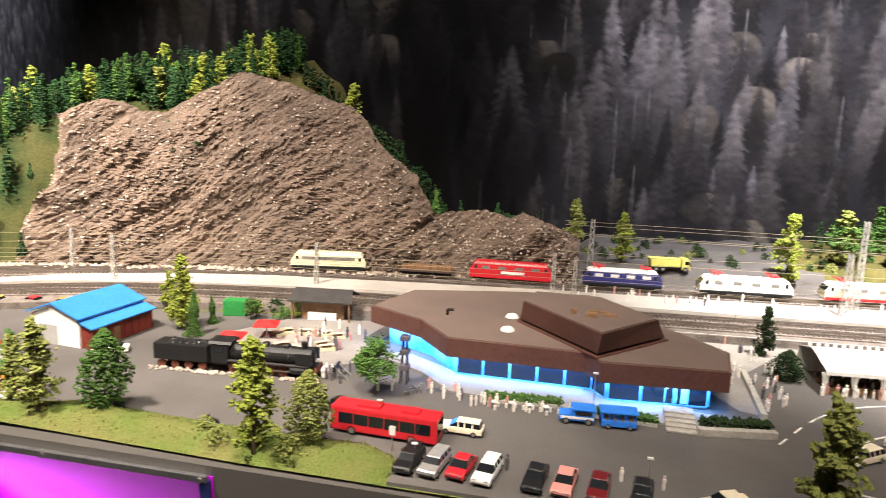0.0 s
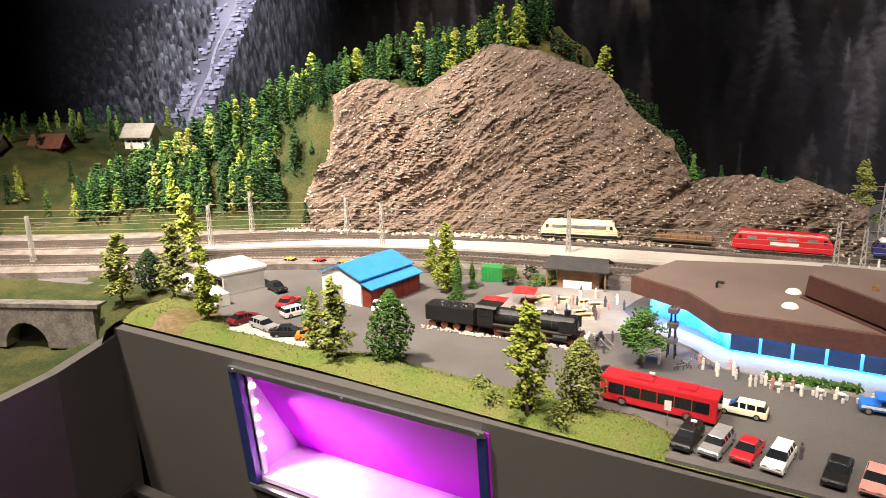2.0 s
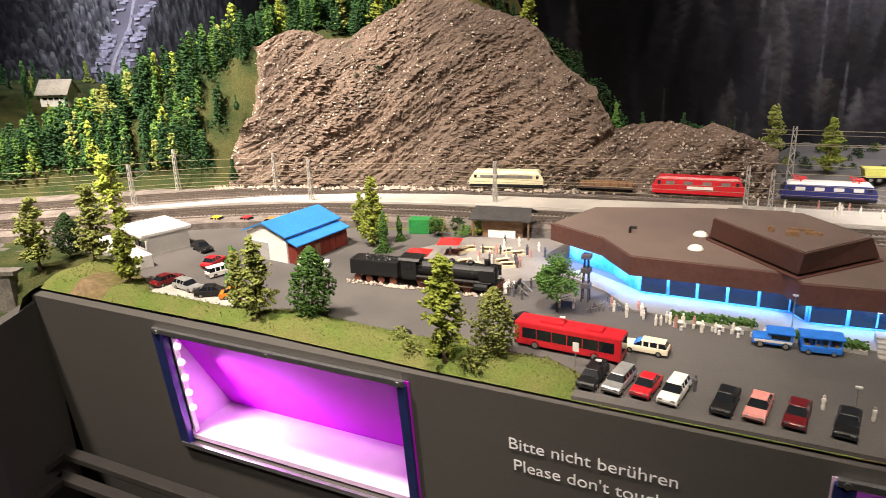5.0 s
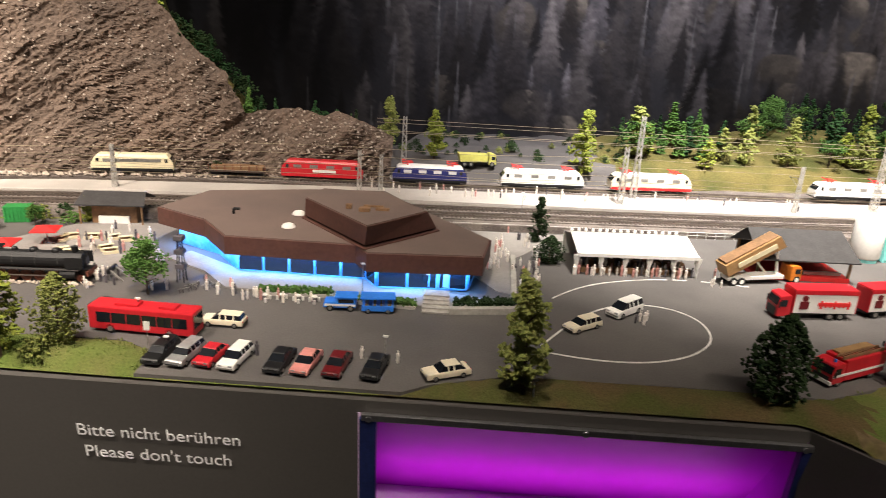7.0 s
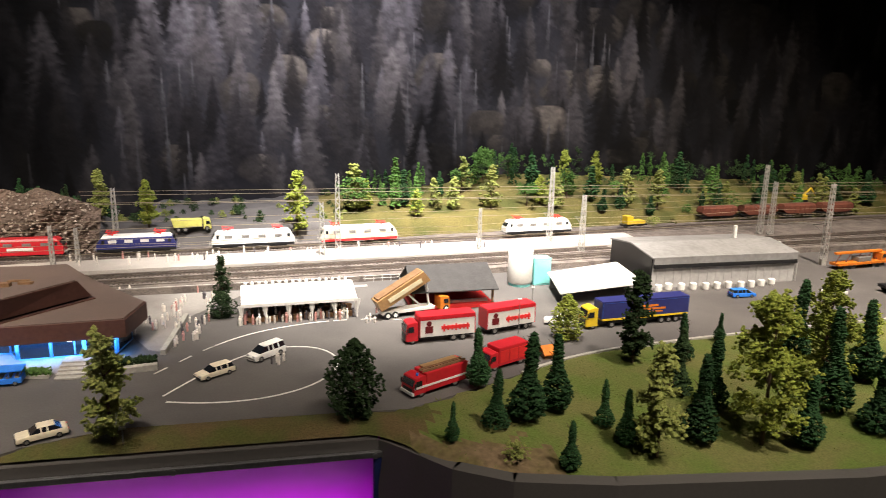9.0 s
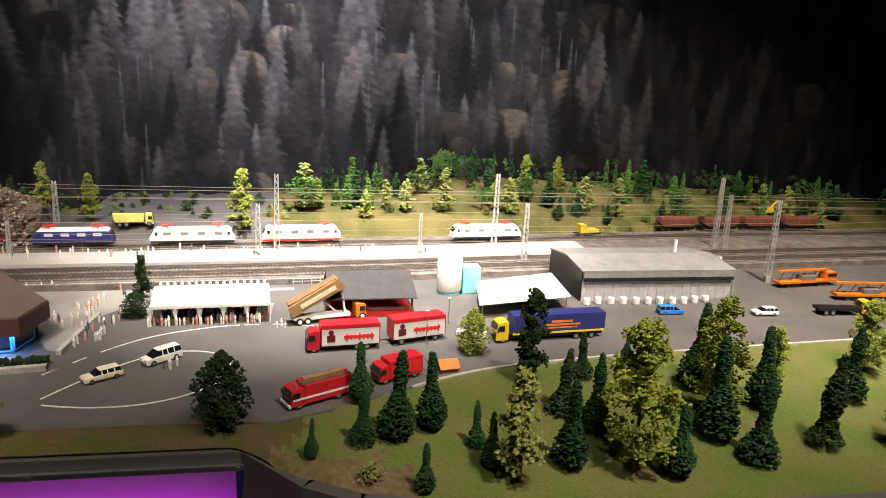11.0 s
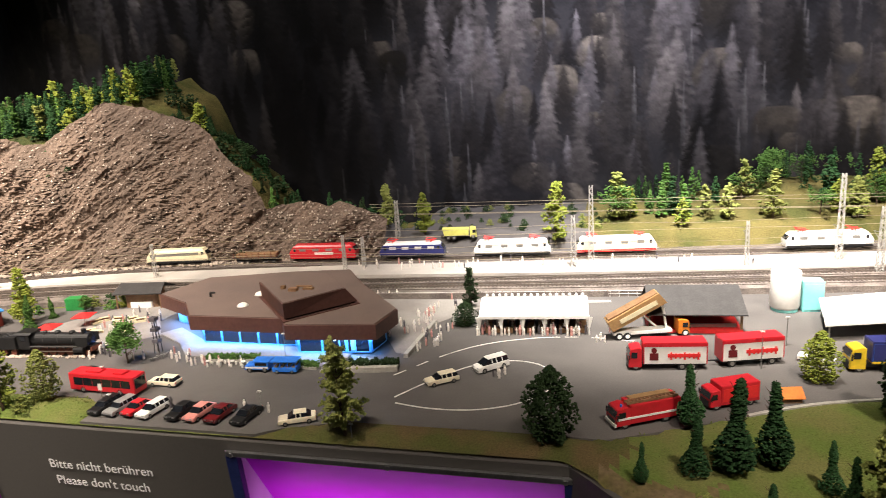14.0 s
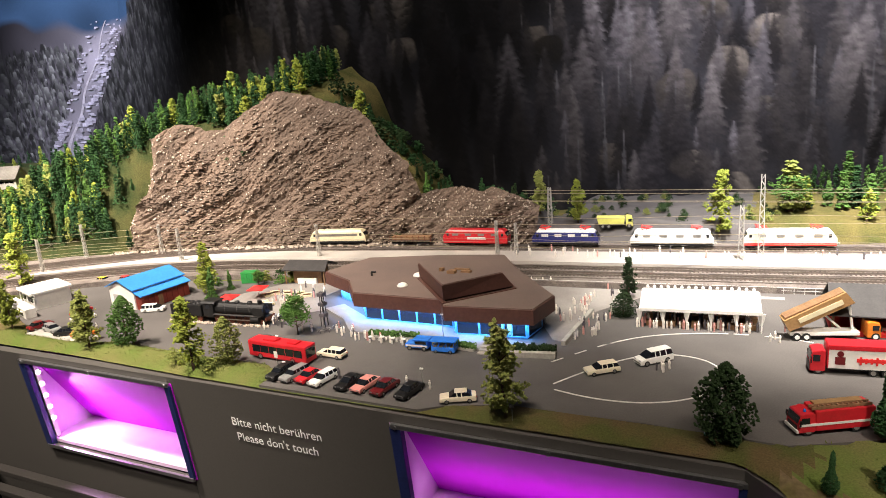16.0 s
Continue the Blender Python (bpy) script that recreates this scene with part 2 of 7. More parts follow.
    def mesh(self, name, bevel=0.0):
        me = bpy.data.meshes.new(name)
        me.from_pydata(self.v, [], self.f)
        bm = bmesh.new()
        bm.from_mesh(me)
        if bevel:
            edges = [e for e in bm.edges if len(e.link_faces) == 2 and e.calc_face_angle(0) > 0.35]
            bmesh.ops.bevel(bm, geom=edges, offset=bevel, segments=2, profile=0.6, affect="EDGES", clamp_overlap=True)
        bmesh.ops.recalc_face_normals(bm, faces=bm.faces)
        bm.to_mesh(me)
        bm.free()
        return me


def part(name, shape, material, parent=None, label="", bevel=0.0, smooth=False):
    me = shape if isinstance(shape, bpy.types.Mesh) else shape.mesh(name, bevel)
    if not me.materials:
        me.materials.append(material)
    if smooth:
        for p in me.polygons:
            p.use_smooth = True
    ob = new(name, me)
    ob.parent = parent
    return tagged(ob, label=label)


def thing(name, label, category, m=None, group=""):
    ob = new(name)
    ob.empty_display_size = 0.01
    if m is not None:
        ob.matrix_basis = m
    return tagged(ob, label, category, group)


def structure(name, shape, material, label, category="", bevel=0.0, smooth=False):
    ob = part(name, shape, material, None, label, bevel, smooth)
    return tagged(ob, label, category or name.split("_")[0], kind="structure")


def lerp(x, xs, ys):
    return float(np.interp(x, xs, ys))


def smooth01(a):
    a = min(1.0, max(0.0, a))
    return a * a * (3 - 2 * a)


def fbm(x, y, z=0.0, octaves=4):
    return noise.fractal((x, y, z), 1.0, 2.0, octaves, noise_basis="PERLIN_ORIGINAL")


# ---- the large structure: room, fascia, ground ----
FRONT_X = [-1.0, -0.6, -0.3, -0.1, 0.57, 0.60, 0.65, 0.71, 0.82, 1.1, 2.9]
FRONT_Y = [0.652, 0.653, 0.642, 0.64, 0.64, 0.615, 0.56, 0.525, 0.50, 0.47, 0.46]
CLIFF_X = [-2.2, -1.6, -1.3, -0.95, -0.55, -0.3, 0.0, 0.3, 0.7, 1.5, 2.9]
CLIFF_Y = [0.85, 1.05, 1.2, 1.33, 1.44, 1.49, 1.53, 1.57, 1.62, 1.74, 1.84]
TOP_X = [-2.4, -2.0, -1.75, -1.55, -1.4, -1.25, -1.166, -1.08, -0.95, -0.91, -0.8, -0.62, -0.5, -0.45, -0.35, -0.3, -0.26, -0.13, 0.0, 0.1, 0.25, 0.6, 0.95, 1.1, 1.8, 2.9]
TOP_Z = [0.03, 0.0, 0.03, 0.13, 0.235, 0.32, 0.33, 0.36, 0.335, 0.375, 0.44, 0.4, 0.345, 0.285, 0.205, 0.125, 0.145, 0.14, 0.115, 0.06, 0.04, 0.06, 0.1, 0.12, 0.12, 0.1]
ROAD = [(-1.45, 0.70), (-1.02, 0.80), (-0.86, 0.74), (-0.80, 0.70), (-0.62, 0.70), (-0.54, 0.725), (-0.36, 0.71), (-0.18, 0.715), (-0.135, 0.69), (-0.135, 0.642), (0.15, 0.642), (0.18, 0.662), (0.26, 0.69), (0.45, 0.695), (0.62, 0.69), (0.72, 0.735), (0.80, 0.775), (0.90, 0.83), (1.15, 0.87), (1.67, 0.92), (2.9, 0.98), (2.9, 1.57),
        (1.5, 1.41), (0.8, 1.32), (0.3, 1.26), (0.08, 1.235), (-0.30, 1.2), (-0.42, 1.165), (-0.75, 1.09), (-1.0, 0.99), (-1.25, 0.84)]


def inside(x, y, poly):
    c = False
    for (x0, y0), (x1, y1) in zip(poly, poly[1:] + poly[:1]):
        if (y0 > y) != (y1 > y) and x < (x1 - x0) * (y - y0) / (y1 - y0) + x0:
            c = not c
    return c


def road_gap(x, y):
    """Distance from the road's outline."""
    best = 9
    for (x0, y0), (x1, y1) in zip(ROAD, ROAD[1:] + ROAD[:1]):
        dx, dy = x1 - x0, y1 - y0
        k = min(1, max(0, ((x - x0) * dx + (y - y0) * dy) / (dx * dx + dy * dy)))
        best = min(best, math.hypot(x - x0 - k * dx, y - y0 - k * dy))
    return best


def hill(x, y):
    """Height of the wooded ground behind the railway."""
    c, t = lerp(x, CLIFF_X, CLIFF_Y), lerp(x, TOP_X, TOP_Z)
    d = y - c
    if d <= 0:
        return 0.0
    low = lerp(x, [0.1, 0.3, 0.8, 1.2, 1.8, 2.6], [0.05, 0.056, 0.058, 0.05, 0.03, 0.03])
    bank = low * smooth01(d / 0.05) + (lerp(x, [0.1, 0.3, 0.78, 1.14, 1.84, 2.6], [0.05, 0.052, 0.068, 0.125, 0.11, 0.09]) - low) * smooth01(d / 0.34)
    if x > 0.1:
        return bank
    run = 0.55 * t + 0.02
    slope = lerp(x, [-1.6, -1.3, -1.15, -0.8, -0.65, 0.0], [0.0, 0.05, 0.2, 0.18, 0.0, 0.0])
    z = t * d / run if d < run else t + (d - run) * slope
    if x > -0.72 and d > run:
        z -= 0.45 * (d - run) * smooth01((x + 0.72) / 0.12)
    if -1.2 < x < 0.06:
        z -= 0.035 * smooth01((x + 1.2) / 0.04) * smooth01((run + 0.05 - d) / 0.05)
    k = smooth01((x - 0.0) / 0.1)
    return max(0.0, z) * (1 - k) + bank * k


def ground_z(x, y):
    c = lerp(x, CLIFF_X, CLIFF_Y)
    if y > c:
        return hill(x, y) + 0.012 * fbm(x * 9, y * 9)
    if inside(x, y, ROAD):
        return -0.004
    g = road_gap(x, y)
    if y < 1.0 and x > -1.25:
        e = lerp(x, FRONT_X, FRONT_Y)
        lift = 0.012 if x < 0.1 else 0.003
        z = 0.0015 + lift * smooth01(g / 0.03) * smooth01((y - e) / 0.03) * (0.6 + 0.6 * fbm(x * 14, y * 14)) - 0.006 * smooth01(1 - (y - e) / 0.02)
        if x > 0.62:
            z -= 0.03 * smooth01((g - 0.02) / 0.3)
        return z
    return 0.010 * smooth01(g / 0.05) - 0.001


def sheet(name, rows, material, label, category="", smooth=True):
    """A surface from a grid of points."""
    s = Shape()
    n = len(rows[0])
    s.v = [p for r in rows for p in r]
    s.f = [(j * n + i, j * n + i + 1, (j + 1) * n + i + 1, (j + 1) * n + i) for j in range(len(rows) - 1) for i in range(n - 1)]
    return structure(name, s, material, label, category, smooth=smooth)


rows = []
NX, NY = 330, 130
for j in range(NY):
    v = (j / (NY - 1)) ** 1.15
    row = []
    for i in range(NX):
        x = -1.0 + 3.9 * (i / (NX - 1))
        e = lerp(x, FRONT_X, FRONT_Y)
        y = e + v * (2.06 - e)
        row.append((x, y, ground_z(x, y)))
    rows.append(row)
ground = sheet("ground", rows, GRASS, "mossy green model landscape with grassy mounds", "ground")
ground.data.materials.append(MEADOW)
ground.data.materials.append(SOIL)
ground.data.materials.append(ASPHALT)
ground.data.materials.append(mat("dry_olive_grass", (0.085, 0.09, 0.028), 0.95, vary=0.3, scale=18, second=(0.12, 0.085, 0.04), bump=0.003, fine=25, spec=0.1))
for p in ground.data.polygons:
    x, y, z = p.center
    if y > lerp(x, CLIFF_X, CLIFF_Y) - 0.01:
        p.material_index = 3 if 0.0 < x < 0.54 + 0.05 * fbm(x * 9, y * 9) else 1
    elif (x > 0.56 and y < 0.60 + 0.03 * fbm(x * 20, y * 20) and x < 0.78) or (-0.93 < x < -0.86 and y < 0.78):
        p.material_index = 2
    elif 0.13 < x < 0.64 + 0.04 * fbm(x * 15, y * 15) and y < 0.75:
        p.material_index = 4

road_shape = Shape()
road_shape.prism(ROAD, -0.006, 0.0)
structure("road", road_shape, ASPHALT, "dark grey asphalt road and car park", "road")

WING = lambda x: lerp(x, [-1.8, -1.3, -1.03, -0.97], [0.48, 0.62, 0.655, 0.57])

# left wing of the layout: lower valley ground with the track bed above it
rows = []
for j in range(90):
    row = []
    for i in range(110):
        u, v = i / 109, j / 89
        y = 0.05 + v * 2.0
        right = lerp(y, [0.05, 0.4, 0.5, 0.66, 0.67, 3], [-0.86, -0.905, -0.93, -0.998, -0.998, -0.998])
        x = right - u ** 1.3 * 3.2
        z = -0.075 + 0.075 * smooth01((y - WING(x)) / 0.035) if y < 0.9 else 0.0
        if y > lerp(x, CLIFF_X, CLIFF_Y):
            z = max(hill(x, y), 0.0) + 0.012 * fbm(x * 9, y * 9)
        if x < -1.9:
            z = max(z, 0.2 * smooth01((-1.85 - x) / 0.8) * smooth01((y - 0.95) / 0.35)) + 0.02 * fbm(x * 4, y * 4)
        row.append((x, y, z + 0.004 * fbm(x * 25, y * 25)))
    rows.append(row)
sheet("ground_2", rows, mat("dark_moss", (0.028, 0.04, 0.014), 0.95, vary=0.4, scale=14, second=(0.06, 0.06, 0.022), bump=0.003, fine=20, spec=0.1), "green and yellow valley meadow beside the fascia corner", "ground")

# fascia panels, front face of the layout
def fascia_run(name, pts, z1, label):
    s = Shape()
    for (x0, y0), (x1, y1) in zip(pts, pts[1:]):
        dx, dy = x1 - x0, y1 - y0
        length = math.hypot(dx, dy)
        nx, ny = -dy / length * 0.018, dx / length * 0.018
        s.prism([(x0, y0), (x1, y1), (x1 + nx, y1 + ny), (x0 + nx, y0 + ny)], -0.93, z1)
    return structure(name, s, FASCIA, label, "wall")


fascia_run("wall_south", [(0.577, 0.634), (0.60, 0.61), (0.65, 0.555), (0.71, 0.52), (0.82, 0.495), (1.1, 0.465), (2.9, 0.455)], -0.008, "charcoal painted curved fascia under the layout edge")
fascia_run("wall_west", [(-0.855, 0.0), (-0.90, 0.40), (-0.925, 0.5), (-0.995, 0.652)], -0.02, "charcoal painted side fascia with a seam")
B1, B2 = (-0.726, -0.332, -0.024, -0.214), (0.114, 0.577, -0.028, -0.216)


def lean(ob):
    """Slopes a part of the front panel back towards its foot."""
    for v in ob.data.vertices:
        v.co.y += 0.1 * max(0.0, -0.02 - v.co.z)
    return ob



panel = Shape()
for x0, x1, z0, z1 in ((-0.995, B1[0], -0.93, -0.008), (B1[1], B2[0], -0.93, -0.008), (B1[0], B1[1], -0.93, B1[3]), (B1[0], B1[1], B1[2], -0.008), (B2[0], B2[1], -0.93, B2[3]), (B2[0], B2[1], B2[2], -0.008)):
    panel.box(x0, x1, 0.634, 0.652, z0, z1)
lean(structure("wall_front", panel, FASCIA, "charcoal painted fascia with two lit recesses and white lettering", "wall"))


def recess(x0, x1, zt, zb, label, leds=True):
    """A wedge-shaped lit recess: sloping back, floor painted pale as if lit, LED strip on its side."""
    box = thing("light_recess", label, "light box", pose(0, 0, 0), "lit recesses")
    yf, yb = 0.640, 0.735
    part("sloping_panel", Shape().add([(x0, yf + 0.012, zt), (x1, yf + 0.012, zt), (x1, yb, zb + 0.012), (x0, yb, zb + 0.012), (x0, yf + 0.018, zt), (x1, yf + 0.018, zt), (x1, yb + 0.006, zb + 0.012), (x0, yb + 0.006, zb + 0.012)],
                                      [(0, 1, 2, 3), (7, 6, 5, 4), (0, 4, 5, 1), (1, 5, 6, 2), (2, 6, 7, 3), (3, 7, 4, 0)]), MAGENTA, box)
    part("floor_panel", Shape().box(x0, x1, yf, yb + 0.004, zb + 0.004, zb + 0.012), LITPINK, box, "floor coloured pale lilac as if brightly lit")
    # left side gets the lit colour, right side the plain magenta
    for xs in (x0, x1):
        part("side_panel", Shape().box(xs - (0.008 if xs == x0 else 0.0), xs + (0.0 if xs == x0 else 0.008), yf - 0.006, yb + 0.01, zb - 0.004, zt + 0.004), LITPINK if xs == x0 else MAGENTA, box)
    for z in (zt, zb - 0.004):
        part("edge_strip", Shape().box(x0 - 0.004, x1 + 0.004, 0.628, 0.634, z - 0.002, z + 0.006), CHROME, box, "polished metal edge strip", 0.001)
    for xa, xb in ((x0 - 0.006, x0 + 0.012), (x1 - 0.006, x1 + 0.006)):
        part("side_strip", Shape().box(xa, xb, 0.629, 0.640, zb, zt), BLUEEDGE, box, "dark blue edge strip", 0.001)
    for k in range(3):
        part("screw", Shape().tube((x0 + 0.004 + (x1 - x0 - 0.008) * k / 2, 0.6265, zt + 0.001), (x0 + 0.004 + (x1 - x0 - 0.008) * k / 2, 0.629, zt + 0.001), 0.0035, n=10), CHROME, box)
    if not leds:
        for ob in box.children:
            lean(ob)
        return box
    strip = part("led_strip", Shape().box(x0 + 0.0125, x0 + 0.0155, 0.642, 0.650, zb + 0.014, zt - 0.012), WHITE, box, "white LED strip")
    for k in range(5):
        z = zt - 0.028 - k * 0.026
        part("led", Shape().turn([(0.001, z - 0.005), (0.0045, z - 0.003), (0.0052, z), (0.0045, z + 0.003), (0.001, z + 0.005)], 8, (x0 + 0.018, 0.646)), LED, strip)
    for ob in box.children_recursive:
        lean(ob)
    return box


recess(*B1, "magenta lit recess in the dark fascia with LED strip")
recess(*B2, "wide magenta lit recess in the dark fascia", False)
for b, watts in ((B1, 0.6), (B2, 0.14)):
    data = bpy.data.lights.new("recess_led", "AREA")
    data.color, data.shape, data.energy, data.spread = (1.0, 0.5, 1.0), "RECTANGLE", watts, radians(120)
    if b is B1:
        data.size, data.size_y = 0.10, 0.02
        new("recess_led", data).matrix_world = look((b[0] + 0.03, 0.668, (b[2] + b[3]) / 2 - 0.02), (b[0] + 0.3, 0.74, b[3]), 90)
    else:
        data.size, data.size_y = b[1] - b[0] - 0.03, 0.02
        new("recess_led", data).matrix_world = look(((b[0] + b[1]) / 2, 0.662, b[3] + 0.022), ((b[0] + b[1]) / 2, 0.71, b[3] + 0.075))

# floor trim below the corner, room shell
trim = Shape()
for k, (o, z) in enumerate(((0.0, -0.275), (0.025, -0.300), (0.05, -0.33))):
    trim.prism([(-0.99 + o, 0.63 - o), (2.8, 0.63 - o), (2.8, 0.61 - o), (-0.985 + o, 0.61 - o)], z - 0.012, z)
    trim.prism([(-0.99 + o, 0.63 - o), (-0.965 + o, 0.61 - o), (-0.85 + o, 0.0), (-0.875 + o, 0.0)], z - 0.012, z)
structure("trim", trim, mat("dark_ledge", (0.035, 0.032, 0.03), 0.35, vary=0.1, scale=20), "black stepped ledge rails below the fascia", "trim", 0.002)
structure("floor", Shape().box(-4.3, 4.0, -2.2, 3.0, -0.97, -0.93), ROOMDARK, "dark hall floor", "floor")
structure("ceiling", Shape().box(-4.3, 4.0, -2.2, 3.0, 2.3, 2.35), ROOMDARK, "black hall ceiling", "ceiling")
structure("wall_back", Shape().box(-4.3, 4.0, -2.25, -2.2, -0.95, 2.3), ROOMDARK, "dark hall wall behind the walkway", "wall")
structure("wall_east", Shape().box(3.95, 4.0, -2.2, 3.0, -0.95, 2.3), ROOMDARK, "dark hall side wall", "wall")
structure("wall_far_west", Shape().box(-4.35, -4.3, -2.2, 3.0, -0.95, 2.3), ROOMDARK, "dark hall side wall", "wall")

# lettering on the fascia
LETTER = mat("white_vinyl", (0.95, 0.95, 0.95), 0.4, vary=0.02, scale=40)


def lettering(words, x, z, size, slant=0.0):
    cu = bpy.data.curves.new("lettering", "FONT")
    cu.body, cu.size, cu.extrude = words, size, 0.00015
    tmp = bpy.data.objects.new("tmp", cu)
    me = bpy.data.meshes.new_from_object(tmp)
    bpy.data.objects.remove(tmp)
    me.materials.append(LETTER)
    ob = part("lettering", me, WHITE)
    ob.matrix_basis = pose(x, 0.6337 + 0.1 * (-0.02 - z), z, 90 + 5.7, slant, 0)
    return tagged(ob, "white printed lettering on the charcoal fascia", "lettering", "fascia lettering")


lettering("Bitte nicht berühren", -0.204, -0.0795, 0.0222)
lettering("Please don't touch", -0.199, -0.1085, 0.0222)

# ---- rock face ----
RNG = random.Random(5)
cliff = Shape()
CU, CV = 330, 120
for j in range(CV + 1):
    for i in range(CU + 1):
        x = -1.2 + 1.235 * i / CU
        t = lerp(x, TOP_X, TOP_Z) + 0.012 * fbm(x * 18, 3.3) + 0.01
        v = j / CV
        z = 0.012 + (t - 0.012) * v
        taper = smooth01((x + 1.185 + 0.03 * fbm(z * 9, 7.7)) / 0.06)
        y = lerp(x, CLIFF_X, CLIFF_Y) + 0.55 * z
        dip = 0.72 + 0.12 * fbm(x * 1.5, z * 1.5, 6.6, 2)
        s, w = x * math.cos(dip) + z * math.sin(dip), -x * math.sin(dip) + z * math.cos(dip)
        strata = fbm(s * 7, w * 30, 1.7, 3)
        bed_w = w * 24 + 1.1 * fbm(s * 4, w * 5, 3.1, 3)
        ledge = (bed_w - math.floor(bed_w)) ** 1.5 * smooth01(0.5 + 1.6 * fbm(s * 6, w * 12, 5.5, 2))
        step = abs(fbm(s * 16, w * 62, 4.1, 3))
        d = 0.03 * fbm(x * 5, z * 5, 9.0, 3) + 0.008 * strata + 0.010 * step + 0.017 * ledge + 0.005 * fbm(x * 100, z * 100, 2.2, 2)
        d = (d + 0.010) * taper * (1 - 0.5 * v ** 6) - 0.03 * (1 - taper)
        cliff.v.append((x + 0.3 * d * RNG.uniform(-1, 1), y - d, z + 0.25 * d))
n = CU + 1
cliff.f = [(j * n + i, j * n + i + 1, (j + 1) * n + i + 1, (j + 1) * n + i) for j in range(CV) for i in range(CU)]
structure("rock_face", cliff, ROCK, "grey-brown layered quarry rock face", "rock face")
chips = Shape()
for _ in range(1500):
    i, j = RNG.randrange(4, CU - 4), int(RNG.random() ** 0.8 * (CV - 3)) + 1
    p = cliff.v[j * n + i]
    chips.clump((p[0], p[1] - 0.002, p[2]), RNG.uniform(0.001, 0.0042), RNG)
for _ in range(700):
    x = RNG.uniform(-1.18, 0.0)
    chips.clump((x, lerp(x, CLIFF_X, CLIFF_Y) - 0.018 + RNG.gauss(0, 0.009), 0.018), RNG.uniform(0.0015, 0.006), RNG)
tagged(part("loose_stones", chips, PALEROCK), "pale loose stones on and under the rock face", "stones", kind="stuff")

# ---- backdrop print ----
BACK = [(3.9, 2.07), (1.5, 2.07), (-1.0, 2.07), (-1.6, 2.16), (-2.3, 2.4), (-3.2, 2.35), (-3.9, 1.7), (-4.15, 0.9), (-4.2, 0.0)]
ARC = [0.0]
for (x0, y0), (x1, y1) in zip(BACK, BACK[1:]):
    ARC.append(ARC[-1] + math.hypot(x1 - x0, y1 - y0))


def back_at(s, off=0.0):
    x, y = lerp(s, ARC, [p[0] for p in BACK]), lerp(s, ARC, [p[1] for p in BACK])
    x2, y2 = lerp(s + 0.05, ARC, [p[0] for p in BACK]), lerp(s + 0.05, ARC, [p[1] for p in BACK])
    dx, dy = x2 - x, y2 - y
    length = math.hypot(dx, dy) or 1
    return x - dy / length * off, y + dx / length * off


wall = Shape()
SN = 80
for k in range(SN + 1):
    s = ARC[-1] * k / SN
    for off, z in ((0.0, -0.2), (0.0, 2.25), (-0.02, 2.25), (-0.02, -0.2)):
        x, y = back_at(min(s, ARC[-1] - 0.06), off)
        wall.v.append((x, y, z))
for k in range(SN):
    for q in range(4):
        a, b = k * 4 + q, k * 4 + (q + 1) % 4
        wall.f.append((a, b, b + 4, a + 4))
backdrop = structure("backdrop", wall, mat("print_black", (0.012, 0.012, 0.012), 0.9, vary=0.2, scale=30, spec=0.1), "printed photograph backdrop of a misty dark conifer forest", "backdrop")

# the printed forest: conifers drawn one over another, those high on the slope first
STEP = 0.0045
S0, S1, Z0, Z1 = 0.7, 8.3, -0.05, 1.1
PW, PH = int((S1 - S0) / STEP), int((Z1 - Z0) / STEP)
NPR = np.random.default_rng(11)


def field(h, w, cell_h, cell_w):
    """Smooth random field between 0 and 1."""
    g = NPR.random((int(h / cell_h) + 3, int(w / cell_w) + 3))
    v, u = np.arange(h) / cell_h, np.arange(w) / cell_w
    i, j = v.astype(int), u.astype(int)
    fv, fu = (v - i)[:, None], (u - j)[None, :]
    fv, fu = fv * fv * (3 - 2 * fv), fu * fu * (3 - 2 * fu)
    top = g[i][:, j] * (1 - fu) + g[i][:, j + 1] * fu
    low = g[i + 1][:, j] * (1 - fu) + g[i + 1][:, j + 1] * fu
    return top * (1 - fv) + low * fv


FINE, TWIG, LUMP = NPR.random((PH, PW)), 0.6 * field(PH, PW, 2.2, 4.0) + 0.4 * field(PH, PW, 5, 5), field(PH, PW, 8, 8)
PATCH = field(PH, PW, 40, 40)
GRID_X = np.array([back_at(S0 + STEP * k)[0] for k in range(PW)])
GRID_Z = Z0 + STEP * np.arange(PH)


def mist(x, z):
    """How pale the printed forest is."""
    m = 0.85 * np.exp(-((x - 0.38) / 0.5) ** 2 - ((z - 0.44) / 0.42) ** 2)
    m = m + 0.42 * np.exp(-((x - 1.2) / 0.42) ** 2 - ((z - 0.45) / 0.28) ** 2)
    m = m + 0.42 * np.exp(-((x + 1.1) / 0.45) ** 2 - ((z - 0.8) / 0.4) ** 2) + 0.08 * np.exp(-((x - 2.1) / 0.8) ** 2 - ((z - 0.5) / 0.4) ** 2)
    return m - 0.2 * np.exp(-((x + 0.32) / 0.2) ** 2 - ((z - 0.6) / 0.5) ** 2)


def valley_line(z):
    return 6.40 + (0.75 - z) * 0.675


base = 0.007 + 0.07 * np.clip(mist(GRID_X[None, :], GRID_Z[:, None]), 0, 1.2) ** 1.3
img = base[:, :, None] * np.array([0.98, 0.96, 1.10])


